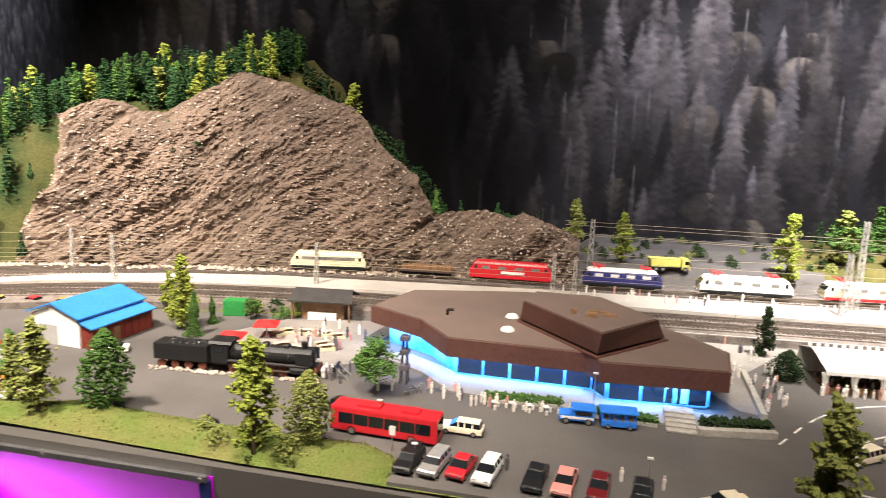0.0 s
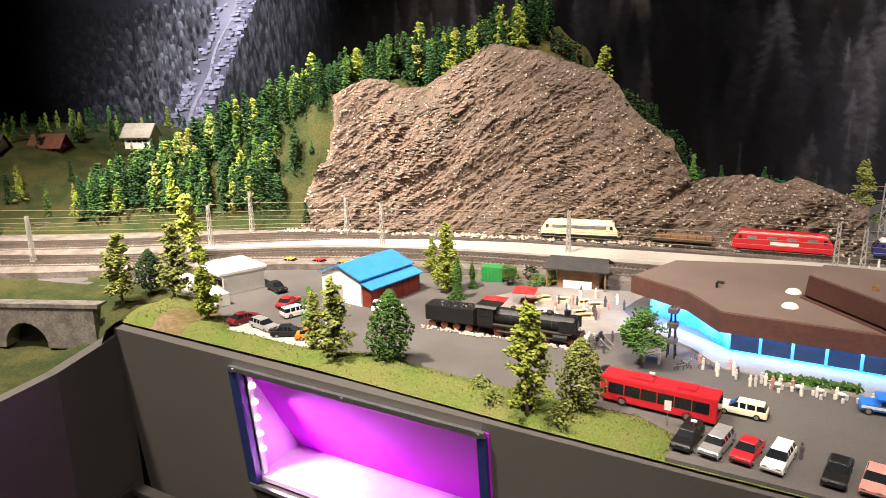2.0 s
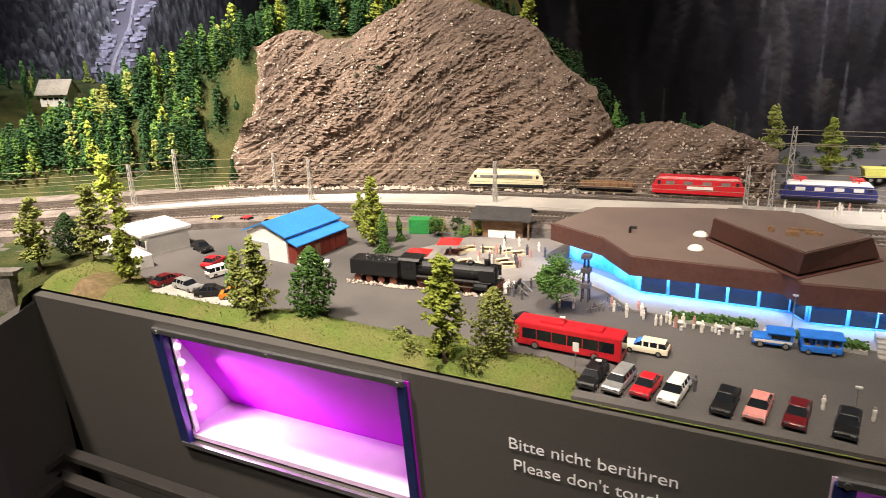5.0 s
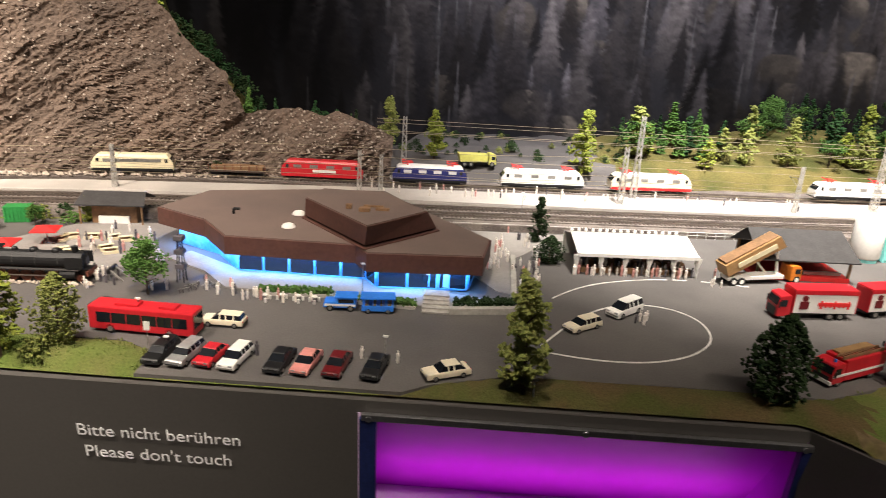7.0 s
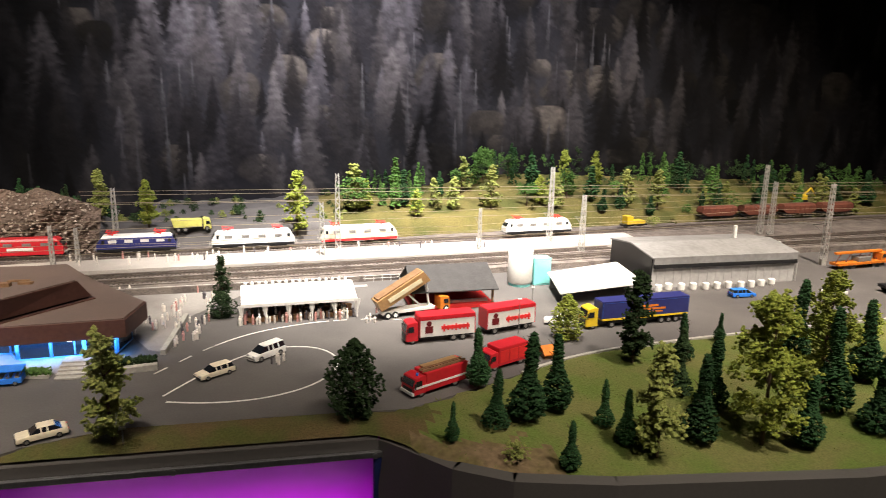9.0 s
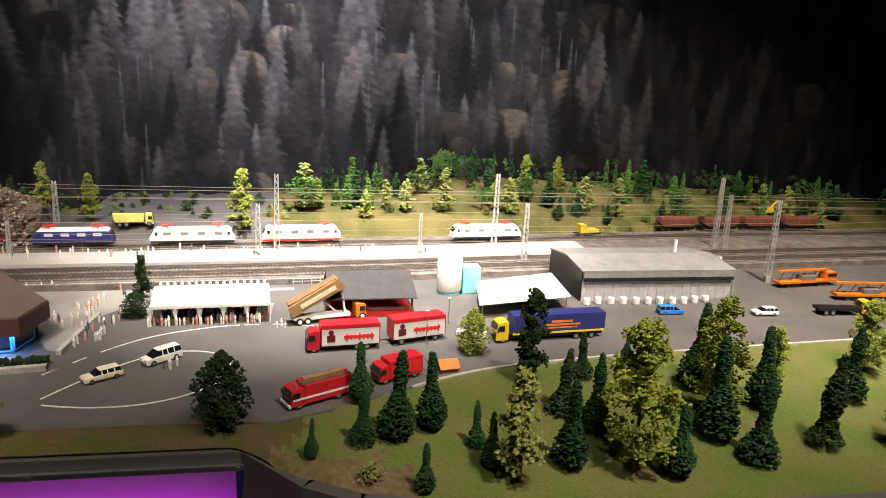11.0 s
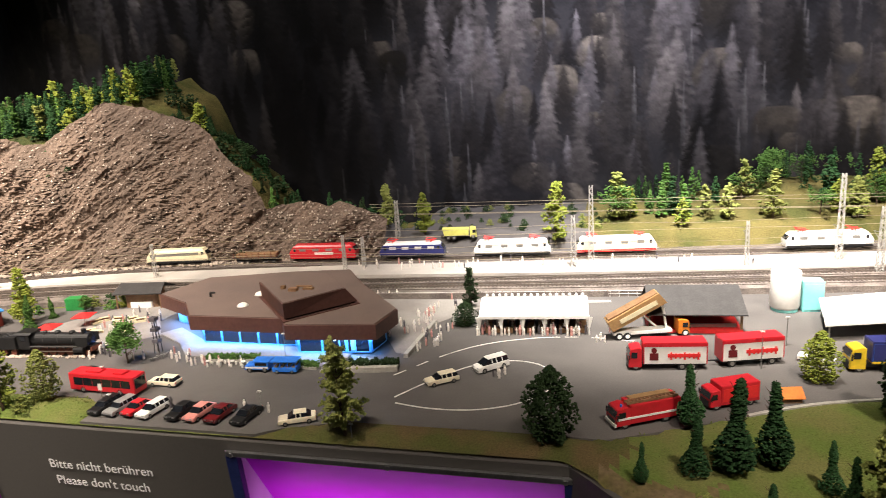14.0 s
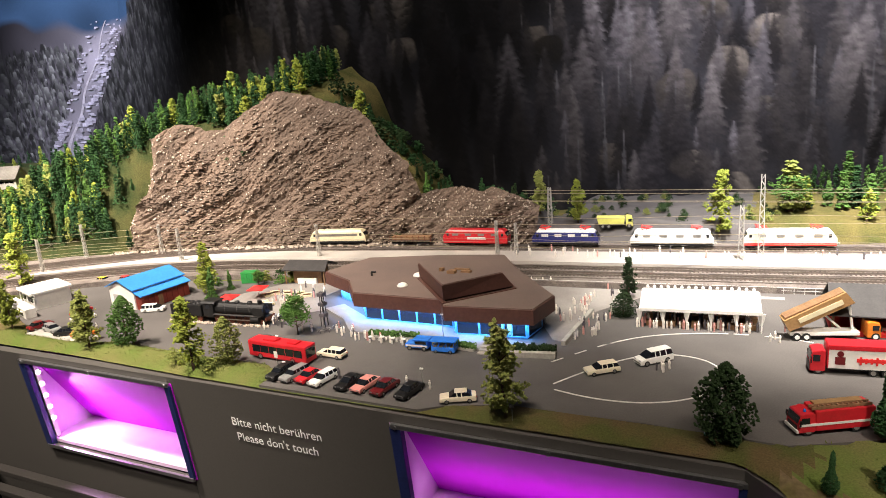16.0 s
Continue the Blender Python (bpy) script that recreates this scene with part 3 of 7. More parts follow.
def stamp(s, z, h, w, colour, broad=False):
    """One printed tree with drooping ragged boughs, paler at its tip, sinking into the dark below."""
    c, r0, n, hw = int((s - S0) / STEP), int((z - Z0) / STEP), max(4, int(h / STEP)), max(2, int(w / STEP) + 1)
    a0, a1, b0, b1 = max(0, r0), min(PH, r0 + n), max(0, c - hw), min(PW, c + hw + 1)
    if a1 - a0 < 3 or b1 - b0 < 3:
        return
    a = 1 - (np.arange(a0, a1) - r0)[:, None] / n
    u = (np.arange(b0, b1) - c)[None, :] / hw
    t, f, l = TWIG[a0:a1, b0:b1], FINE[a0:a1, b0:b1], LUMP[a0:a1, b0:b1]
    if broad:
        edge = np.sqrt(np.clip(1 - (2 * a - 0.95) ** 2, 0, 1)) * (0.7 + 0.5 * l)
    else:
        saw = ((a * n * STEP / 0.026 - np.abs(u) * 0.9) % 1.0)
        edge = a ** 0.75 * (0.42 + 0.34 * saw + 0.42 * t) + 0.06
    alpha = np.clip((edge - np.abs(u)) * 4.5, 0, 1) * np.clip((1 - a) / 0.5, 0, 1) ** 0.7 * (0.75 + 0.25 * t)
    light = (1.6 - 1.35 * a) * (0.38 + 0.62 * t + 0.1 * f + 0.25 * l * broad) * (1 - 0.3 * u)
    part_ = img[a0:a1, b0:b1]
    part_ += alpha[:, :, None] * (light[:, :, None] * np.array(colour) - part_)


for r in range(27):
    z = 1.06 - r * 0.043
    for k in range(46):
        s = S0 + (k + NPR.random()) * 4.85 / 46
        zb = z + NPR.uniform(-0.035, 0.035)
        x = back_at(s)[0]
        m = float(mist(x, zb + 0.12)) + NPR.normal(0, 0.07)
        v = (0.006 + 0.15 * max(0.0, m) ** 1.35) * NPR.uniform(0.25, 1.0) ** 1.8 * 2.0
        h = NPR.uniform(0.14, 0.34)
        w = h * NPR.uniform(0.17, 0.30)
        broad = NPR.random() < 0.12 + 0.2 * (0.9 < x < 1.7 and zb < 0.45)
        if broad:
            h, w = h * 0.5, w * 1.15
        warm = 0.12 if broad else NPR.uniform(0, 0.06)
        stamp(s, zb, h, w, (v * (1.02 + warm), v * (0.95 + 0.4 * warm), v * (1.06 - 1.6 * warm)), broad)
    for k in range(3):
        s, zb = NPR.uniform(2.4, 4.2), z + NPR.uniform(-0.02, 0.02)
        v = 0.02 + 0.16 * max(0.0, float(mist(back_at(s)[0], zb + 0.1)))
        stamp(s, zb, NPR.uniform(0.15, 0.26), 0.011, (v, v * 0.96, v * 1.02))
# printed valley: wooded slopes on either side of a pale road, blue haze above
zz, ss = GRID_Z[:, None], (S0 + STEP * np.arange(PW))[None, :]
sv = ss - valley_line(zz)
left = np.clip((ss - 5.45) / 0.15, 0, 1)
floor_ = np.exp(-(sv / 0.15) ** 2)
slope_ = np.where(sv > 0, np.exp(-((sv - 0.22) / 0.34) ** 2), 0.25 * np.exp(-((sv + 0.3) / 0.4) ** 2))
vale = 0.006 + (0.17 * floor_ + 0.055 * slope_) * (0.5 + 0.9 * PATCH)
vale = vale[:, :, None] * np.array([1.0, 0.93, 1.12])
sky = np.clip((zz - 0.80 - 0.12 * (PATCH - 0.5) - 0.1 * np.clip(sv + 0.1, -1, 0.5)) / 0.05, 0, 1)[:, :, None] * np.clip((sv + 0.22) / 0.06, 0, 1)[:, :, None]
haze = (0.035 + 0.05 * PATCH)[:, :, None] * np.array([0.35, 0.75, 1.5])
vale = vale * (1 - sky) + haze * sky
img += left[:, :, None] * (vale - img)
for r in range(60):
    z = 0.95 - r * 0.0155
    for k in range(90):
        s = 5.35 + (k + NPR.random()) * 2.4 / 90
        d = s - valley_line(z)
        if -0.14 < d < 0.10 or (z > 0.72 and d > -0.2):
            continue
        g = (0.045 * math.exp(-((d - 0.25) / 0.32) ** 2) if d > 0 else 0.02 * math.exp(-((d + 0.2) / 0.5) ** 2)) * NPR.uniform(0.3, 1.7) ** 2.2 + 0.004
        h = NPR.uniform(0.05, 0.1) if d < 0 else NPR.uniform(0.03, 0.07)
        stamp(s, z, h, h * NPR.uniform(0.18, 0.32), (g * 0.97, g * 0.98, g * 1.0), d > 0 and NPR.random() < 0.4)
img = np.clip(img * (0.94 + 0.12 * FINE[:, :, None]), 0.002, 1)

pts = np.array([back_at(S0 + STEP * k, 0.02) for k in range(PW)])
verts = np.empty((PH, PW, 3))
verts[:, :, 0], verts[:, :, 1], verts[:, :, 2] = pts[None, :, 0], pts[None, :, 1], GRID_Z[:, None]
idx = np.arange(PH * PW).reshape(PH, PW)
quads = np.stack([idx[:-1, :-1], idx[1:, :-1], idx[1:, 1:], idx[:-1, 1:]], -1).reshape(-1, 4)
me = bpy.data.meshes.new("printed_forest")
me.vertices.add(PH * PW)
me.vertices.foreach_set("co", verts.ravel())
me.loops.add(quads.size)
me.loops.foreach_set("vertex_index", quads.ravel())
me.polygons.add(len(quads))
me.polygons.foreach_set("loop_start", np.arange(0, quads.size, 4))
me.update(calc_edges=True)
ink = me.color_attributes.new("ink", "FLOAT_COLOR", "POINT")
ink.data.foreach_set("color", np.concatenate([img, np.ones((PH, PW, 1))], 2).ravel())
PRINT = mat("printed_paper", (0.03, 0.03, 0.03), 0.8, vary=0.05, scale=20, spec=0.08)
nt = PRINT.node_tree
attr = nt.nodes.new("ShaderNodeAttribute")
attr.attribute_name = "ink"
nt.links.new(attr.outputs["Color"], nt.nodes["Principled BSDF"].inputs["Base Color"])
part("printed_forest", me, PRINT, backdrop, "photographic print of grey misty conifers")
street = Shape()
lastp = None
for k in range(26):
    z = 0.2 + k * 0.026
    s = valley_line(z) + 0.012 * math.sin(k * 0.6)
    wide = 0.026 - 0.0008 * k
    a, b = back_at(s, 0.0225), back_at(s + wide, 0.0225)
    if lastp:
        street.add([(*lastp[0], z - 0.026), (*lastp[1], z - 0.026), (*b, z), (*a, z)], [(0, 1, 2, 3)])
    lastp = (a, b)
part("printed_road", street, mat("print_pale_road", (0.3, 0.28, 0.32), 0.85, vary=0.2, scale=30, spec=0.1), backdrop, "pale printed valley road")
PALEPRINT = mat("print_pale_roofs", (0.2, 0.19, 0.235), 0.8, vary=0.25, scale=40, per=0.75, spec=0.1)
roofs = Shape()
for k in range(230):
    z = RNG.uniform(0.2, 0.85)
    far_k = 1.25 - z
    s = valley_line(z) + (-RNG.uniform(0.03, 0.13) if RNG.random() < 0.75 else RNG.uniform(0.04, 0.1))
    w, h = RNG.uniform(0.012, 0.06) * far_k, RNG.uniform(0.007, 0.022) * far_k
    a, b = back_at(s, 0.024 + 0.00003 * k), back_at(s + w, 0.024 + 0.00003 * k)
    roofs.add([(*a, z), (*b, z), (*b, z + h), (*a, z + h)], [(0, 1, 2, 3)])
tagged(part("printed_roofs", roofs, PALEPRINT, backdrop, "pale printed village roofs"), kind="stuff")

# ---- railway ----
def along(pts, step):
    """Points at even steps on a smooth line through pts, with the direction."""
    xs, ys = np.array([p[0] for p in pts]), np.array([p[1] for p in pts])
    d = np.concatenate([[0], np.cumsum(np.hypot(np.diff(xs), np.diff(ys)))])
    fine = np.linspace(0, d[-1], int(d[-1] / step) + 1)
    px, py = np.interp(fine, d, xs), np.interp(fine, d, ys)
    k = max(3, int(0.16 / step)) | 1
    pad = lambda a: np.concatenate([np.full(k // 2, a[0]) + (np.arange(k // 2) - k // 2) * (a[1] - a[0]), a, np.full(k // 2, a[-1]) + (np.arange(k // 2) + 1) * (a[-1] - a[-2])])
    ker = np.ones(k) / k
    px, py = np.convolve(pad(px), ker, "valid"), np.convolve(pad(py), ker, "valid")
    dx, dy = np.gradient(px), np.gradient(py)
    return [(a, b, math.atan2(v, u)) for a, b, u, v in zip(px, py, dx, dy)]


def strip(shape, line, o0, o1, z0, z1):
    """A bar along a line between two sideways offsets."""
    n0 = len(shape.v)
    for x, y, a in line:
        for o, z in ((o0, z0), (o1, z0), (o1, z1), (o0, z1)):
            shape.v.append((x - math.sin(a) * o, y + math.cos(a) * o, z))
    for k in range(len(line) - 1):
        for q in range(4):
            a, b = n0 + k * 4 + q, n0 + k * 4 + (q + 1) % 4
            shape.f.append((a, b, b + 4, a + 4))
    m = n0 + 4 * (len(line) - 1)
    shape.f += [(n0 + 3, n0 + 2, n0 + 1, n0), (m, m + 1, m + 2, m + 3)]
    return shape


RZ = 0.018
T1 = [(-2.6, 0.38), (-1.75, 0.62), (-1.45, 0.76), (-1.26, 0.87), (-1.05, 1.03), (-0.85, 1.13), (-0.6, 1.195), (-0.3, 1.235), (0.1, 1.272), (0.53, 1.31), (0.8, 1.338), (1.5, 1.42), (2.9, 1.55)]
T2 = [(-2.6, 0.52), (-1.75, 0.80), (-1.45, 0.98), (-1.2, 1.17), (-1.0, 1.29), (-0.8, 1.36), (-0.6, 1.415), (-0.4, 1.46), (-0.2, 1.482), (0.05, 1.50), (0.4, 1.535), (0.7, 1.575), (1.1, 1.605), (1.7, 1.70), (2.9, 1.80)]
T1B = [(x, y + 0.045 + 0.012 * max(0, x)) for x, y in T1]
T3 = [(x, y - 0.045) for x, y in T2 if x < -0.75] + [(-0.7, 1.335), (-0.35, 1.405), (-0.1, 1.43)]


def track(pts, label):
    line = along(pts, 0.02)
    tr = thing("railway_track", label, "railway track", pose(0, 0, 0), "railway tracks")
    tagged(tr, kind="structure")
    part("ballast", strip(Shape(), line, -0.021, 0.021, 0.006, RZ - 0.003), BALLAST, tr)
    for o in (-0.0083, 0.0083):
        part("rail", strip(Shape(), line, o - 0.0006, o + 0.0006, RZ - 0.002, RZ + 0.0012), RAIL, tr)
    sl = Shape()
    for x, y, a in along(pts, 0.0085):
        c, s = math.cos(a), math.sin(a)
        q = [(x + c * u - s * w, y + s * u + c * w) for u, w in ((-0.0016, -0.015), (0.0016, -0.015), (0.0016, 0.015), (-0.0016, 0.015))]
        sl.add([(*p, RZ - 0.002) for p in q] + [(*p, RZ - 0.0045) for p in q], [(0, 1, 2, 3), (0, 4, 5, 1), (1, 5, 6, 2), (2, 6, 7, 3), (3, 7, 4, 0)])
    tagged(part("sleepers", sl, SLEEPER, tr), kind="stuff")
    return tr


bed = Shape()
strip(bed, along([(x, (y + lerp(x, [p[0] for p in T2], [p[1] for p in T2])) / 2 + 0.005) for x, y in T1], 0.05), -0.17, 0.19, 0.0, 0.0125)
structure("track_bed", bed, BALLAST, "grey-brown gravel railway yard", "track bed")
track(T1, "near main line with rusty rails on gravel")
track(T1B, "second main line beside the platform")
track(T2, "siding behind the platform with parked engines")
track(T3, "curving track below the rock face")
NEAR = [(-1.22, 0.97), (-0.98, 1.136), (-0.733, 1.224), (-0.411, 1.288), (0.075, 1.343), (0.526, 1.378), (0.791, 1.405), (1.35, 1.47)]
FAR = [(1.35, 1.59), (0.803, 1.513), (0.52, 1.482), (0.276, 1.455), (0.003, 1.428), (-0.292, 1.385), (-0.60, 1.335), (-0.80, 1.275), (-0.98, 1.19), (-1.2, 1.01)]
structure("platform", Shape().prism(NEAR + FAR, 0.012, 0.0225), PLATFORM, "pale concrete station platform", "platform", 0.0008)

# ---- main building: restaurant with brown roof ----
def inset(poly, d):
    n, area = len(poly), sum(a[0] * b[1] - b[0] * a[1] for a, b in zip(poly, poly[1:] + poly[:1]))
    sg = 1 if area > 0 else -1
    out = []
    for i in range(n):
        p, q, r = Vector(poly[i - 1]), Vector(poly[i]), Vector(poly[(i + 1) % n])
        u, v = (q - p).normalized(), (r - q).normalized()
        nu, nv = Vector((-u.y, u.x)) * sg, Vector((-v.y, v.x)) * sg
        b = (nu + nv)
        b = b / max(0.35, b.dot(nu))
        out.append(tuple(q + b * d))
    return out


PLAN = [(-0.285, 1.052), (-0.19, 1.0), (-0.135, 0.93), (0.055, 0.928), (0.075, 0.897), (0.237, 0.912), (0.25, 0.995), (0.125, 1.15), (0.06, 1.25), (-0.07, 1.228), (-0.245, 1.175)]
rest = thing("restaurant", "low polygonal restaurant with brown roof and blue lit walls", "building", pose(0, 0, 0))
part("fascia", Shape().prism(PLAN, 0.034, 0.061), FASBROWN, rest, "red-brown fascia board", 0.0006)
part("roof", Shape().prism(inset(PLAN, 0.003), 0.0605, 0.0625), ROOF, rest, "flat brown felt roof")
HOODB, HOODT = [(0.07, 0.912), (0.165, 1.018), (0.085, 1.125), (-0.03, 1.125), (-0.044, 1.04)], [(0.074, 0.902), (0.152, 0.998), (0.074, 1.095), (-0.026, 1.095), (-0.04, 1.03)]
hoods = Shape().add([(x, y, 0.0675) for x, y in HOODB] + [(x, y, 0.098) for x, y in HOODT], [(4, 3, 2, 1, 0), (5, 6, 7, 8, 9)] + [(i, (i + 1) % 5, 5 + (i + 1) % 5, 5 + i) for i in range(5)])
hood = part("raised_roof", hoods, FASBROWN, rest, "raised brown roof block", 0.0006)
part("plinth", Shape().prism(inset(HOODB, 0.004), 0.062, 0.068), BLACK, hood, "dark recessed plinth")
part("sill", Shape().prism(inset(HOODB, -0.004), 0.0622, 0.0642), FASBROWN, hood, "brown sill board")
part("roof_felt", Shape().prism(inset(HOODT, 0.002), 0.0978, 0.0995), ROOF, hood)
for x, y, w, d, h in ((0.06, 0.975, 0.016, 0.012, 0.006), (0.085, 0.985, 0.02, 0.008, 0.004), (0.035, 0.985, 0.008, 0.008, 0.007), (0.07, 1.0, 0.03, 0.006, 0.003)):
    part("vent_box", Shape().box(x - w / 2, x + w / 2, y - d / 2, y + d / 2, 0.099, 0.099 + h), WOOD, hood, "small roof vent", 0.0006)
for x, y in ((-0.057, 0.99), (-0.058, 1.06)):
    part("dome_light", Shape().turn([(0.011, 0.062), (0.0105, 0.064), (0.008, 0.067), (0.004, 0.0685), (0.0005, 0.069)], 14, (x, y)), WHITE, rest, "white roof dome", smooth=True)
part("roof_pipe", Shape().tube((-0.157, 1.04, 0.062), (-0.157, 1.04, 0.071), 0.0022).tube((-0.157, 1.04, 0.071), (-0.147, 1.04, 0.071), 0.0022), BLACK, rest)
WALLS = inset(PLAN, 0.024)
# wall carries the LED glow in its base colour, besides the eave lamps
part("wall", Shape().prism(WALLS, 0.0, 0.0345), GLOWWALL, rest, "outer wall coloured with the blue LED glow")
for k in range(len(WALLS)):
    (x0, y0), (x1, y1) = WALLS[k], WALLS[(k + 1) % len(WALLS)]
    length = math.hypot(x1 - x0, y1 - y0)
    if k in (0, 1, 7, 8, 9, 10) or length < 0.02:
        continue
    count_w = max(1, round(length / 0.042))
    ang = math.atan2(y1 - y0, x1 - x0)
    for q in range(count_w):
        c = (q + 0.5) / count_w
        m = pose(x0 + (x1 - x0) * c, y0 + (y1 - y0) * c, 0, 0, 0, math.degrees(ang))
        w = length / count_w * 0.47
        win = part("window", Shape().box(-w, w, -0.0022, -0.0006, 0.004, 0.034), DARKGLASS, rest, "dark window pane")
        win.matrix_basis = m
        part("window_frame", Shape().box(-w - 0.0006, -w + 0.0006, -0.0032, -0.0004, 0.003, 0.034).box(w - 0.0006, w + 0.0006, -0.0032, -0.0004, 0.003, 0.034).box(-w, w, -0.0032, -0.0004, 0.003, 0.0046), GLOWWALL, win)
EAVE = inset(PLAN, 0.012)
for k in (0, 1, 2, 4):
    (x0, y0), (x1, y1) = EAVE[k], EAVE[(k + 1) % len(EAVE)]
    part("led_strip", Shape().tube((x0, y0, 0.0325), (x1, y1, 0.0325), 0.0012, n=6), BLUELED, rest, "blue LED strip under the eave")
    data = bpy.data.lights.new("eave_led", "AREA")
    data.energy, data.color, data.shape = 0.22 * math.hypot(x1 - x0, y1 - y0) / 0.15, (0.10, 0.38, 1.0), "RECTANGLE"
    data.size, data.size_y = math.hypot(x1 - x0, y1 - y0), 0.008
    new("eave_led", data).matrix_world = Matrix.Translation(((x0 + x1) / 2, (y0 + y1) / 2, 0.0310)) @ pose(0, 0, 0, 0, 0, math.degrees(math.atan2(y1 - y0, x1 - x0))) @ pose(0, 0, 0, 22, 0, 0)
for x, y in ((-0.04, 0.943), (0.16, 0.917)):
    part("entrance_lamp", Shape().tube((x, y, 0.0335), (x, y, 0.0315), 0.006, n=12), WHITELED, rest, "round white ceiling lamp")
# door's pale blue imitates the bright light in the entrance
door = part("doorway", Shape().box(0.162, 0.190, 0.9288, 0.9325, 0.006, 0.033), mat("glow_tinted_door", (0.55, 0.75, 0.95), 0.4, vary=0.1, scale=30), rest, "entrance door coloured pale blue as if lit")
for x in (0.1615, 0.176, 0.1905):
    part("door_frame", Shape().box(x - 0.0008, x + 0.0008, 0.9265, 0.9293, 0.006, 0.034), GLOWWALL, door)
for k in range(5):
    part("step", Shape().box(0.157, 0.193, 0.846 + k * 0.009, 0.902, 0.0004 + k * 0.0024, 0.0028 + k * 0.0024), CONCRETE, rest, "pale concrete step", 0.0003)
part("terrace", Shape().prism([(-0.245, 0.985), (-0.17, 0.94), (-0.12, 0.885), (0.06, 0.875), (0.1, 0.862), (0.235, 0.87), (0.24, 0.905), (0.05, 0.95), (-0.13, 0.96), (-0.22, 1.02)], 0.0005, 0.003), PAVING, rest, "pale paved terrace")

# ---- trees ----
def crown_mesh(kind, seed, count):
    """A crown of many crumbs of foliage for a tree one metre high."""
    rng = random.Random(seed)
    s = Shape()
    if kind == "spruce":
        tiers = 13
        for k in range(count):
            t = rng.random() ** 0.8
            tier = (math.floor(t * tiers) + 1.05 * rng.random()) / tiers
            z = 0.97 - 0.86 * tier
            r = 0.02 + 0.22 * tier * (0.75 + 0.35 * math.sin(seed + 9 * tier)) * (rng.random() ** 0.45)
            a = rng.uniform(0, 2 * math.pi)
            a = round(a * 2) / 2 + rng.gauss(0, 0.14) + 2.4 * math.floor(t * tiers)
            s.clump((r * math.cos(a), r * math.sin(a), z - 0.22 * r), rng.uniform(0.014, 0.034) * (1 if count > 600 else 1.6), rng, 0.7)
        s.turn([(0.012, 0.86), (0.008, 0.95), (0.002, 1.0)], 6)
    elif kind == "column":
        limbs = [(rng.uniform(0.1, 0.97), rng.uniform(0, 6.3), rng.uniform(0.5, 1.1)) for _ in range(70)]
        for z0, a, f in limbs:
            w = 0.25 * f * (1 - (max(0, z0 - 0.35) / 0.65) ** 1.6 * 0.85) * (0.6 + 0.4 * min(1, z0 / 0.25))
            for _ in range(max(4, count // 70)):
                d = rng.random() ** 0.6
                s.clump((w * d * math.cos(a) + rng.gauss(0, 0.02), w * d * math.sin(a) + rng.gauss(0, 0.02), z0 + rng.gauss(0, 0.022) + 0.04 * d), rng.uniform(0.014, 0.032) * (1 if count > 600 else 1.7), rng, 0.8)
    elif kind == "round":
        for _ in range(count // 22):
            a, b = rng.uniform(0, 6.3), math.acos(rng.uniform(-0.8, 1))
            q = rng.uniform(0.55, 1.0)
            c = (0.32 * q * math.sin(b) * math.cos(a), 0.32 * q * math.sin(b) * math.sin(a), 0.62 + 0.33 * q * math.cos(b))
            for _ in range(22):
                s.clump((c[0] + rng.gauss(0, 0.05), c[1] + rng.gauss(0, 0.05), c[2] + rng.gauss(0, 0.04)), rng.uniform(0.015, 0.034), rng, 0.8)
    elif kind == "tall":
        for _ in range(count // 15):
            z = rng.uniform(0.16, 0.95)
            a = rng.uniform(0, 6.3)
            w = 0.30 * math.sin(min(1, (1.02 - z) / 0.5) * 1.57) * rng.uniform(0.3, 1)
            for _ in range(26):
                s.clump((w * math.cos(a) + rng.gauss(0, 0.035), w * math.sin(a) + rng.gauss(0, 0.035), z + rng.gauss(0, 0.02)), rng.uniform(0.012, 0.027), rng, 0.7)
    elif kind == "oval":
        for _ in range(count):
            z, a, q = rng.random(), rng.uniform(0, 6.3), rng.random() ** 0.3
            w = 0.36 * q * math.sin(min(1.0, (1.03 - z) / 0.6) * 1.57) * min(1.0, 0.55 + 2 * z) * (0.85 + 0.25 * math.sin(5 * a + 9 * z + seed))
            s.clump((w * math.cos(a), w * math.sin(a), 0.04 + 0.94 * z), rng.uniform(0.016, 0.036), rng, 0.8)
    else:
        for _ in range(count):
            a, b, q = rng.uniform(0, 6.3), rng.uniform(0, 1.5), rng.random() ** 0.4
            s.clump((0.6 * q * math.sin(b) * math.cos(a), 0.6 * q * math.sin(b) * math.sin(a), 0.1 + 0.75 * q * math.cos(b)), rng.uniform(0.04, 0.1), rng, 0.8)
    return s


def trunk_shape(kind, seed):
    rng = random.Random(seed)
    top = {"spruce": 0.9, "column": 0.8, "round": 0.6, "oval": 0.8, "tall": 0.8, "bush": 0.3}[kind]
    s = Shape().tube((0, 0, -0.06), (0.01, 0, top * 0.5), 0.022, 0.015, 7).tube((0.01, 0, top * 0.5), (0, 0.01, top), 0.015, 0.004, 7)
    for _ in range(9):
        z, a = rng.uniform(0.25, top), rng.uniform(0, 6.3)
        w = 0.14 if kind != "round" else 0.24
        s.tube((0, 0, z * 0.9), (w * math.cos(a), w * math.sin(a), z * 0.9 + 0.12), 0.008, 0.002, 5)
    return s


KINDS = {}
FAR = {}


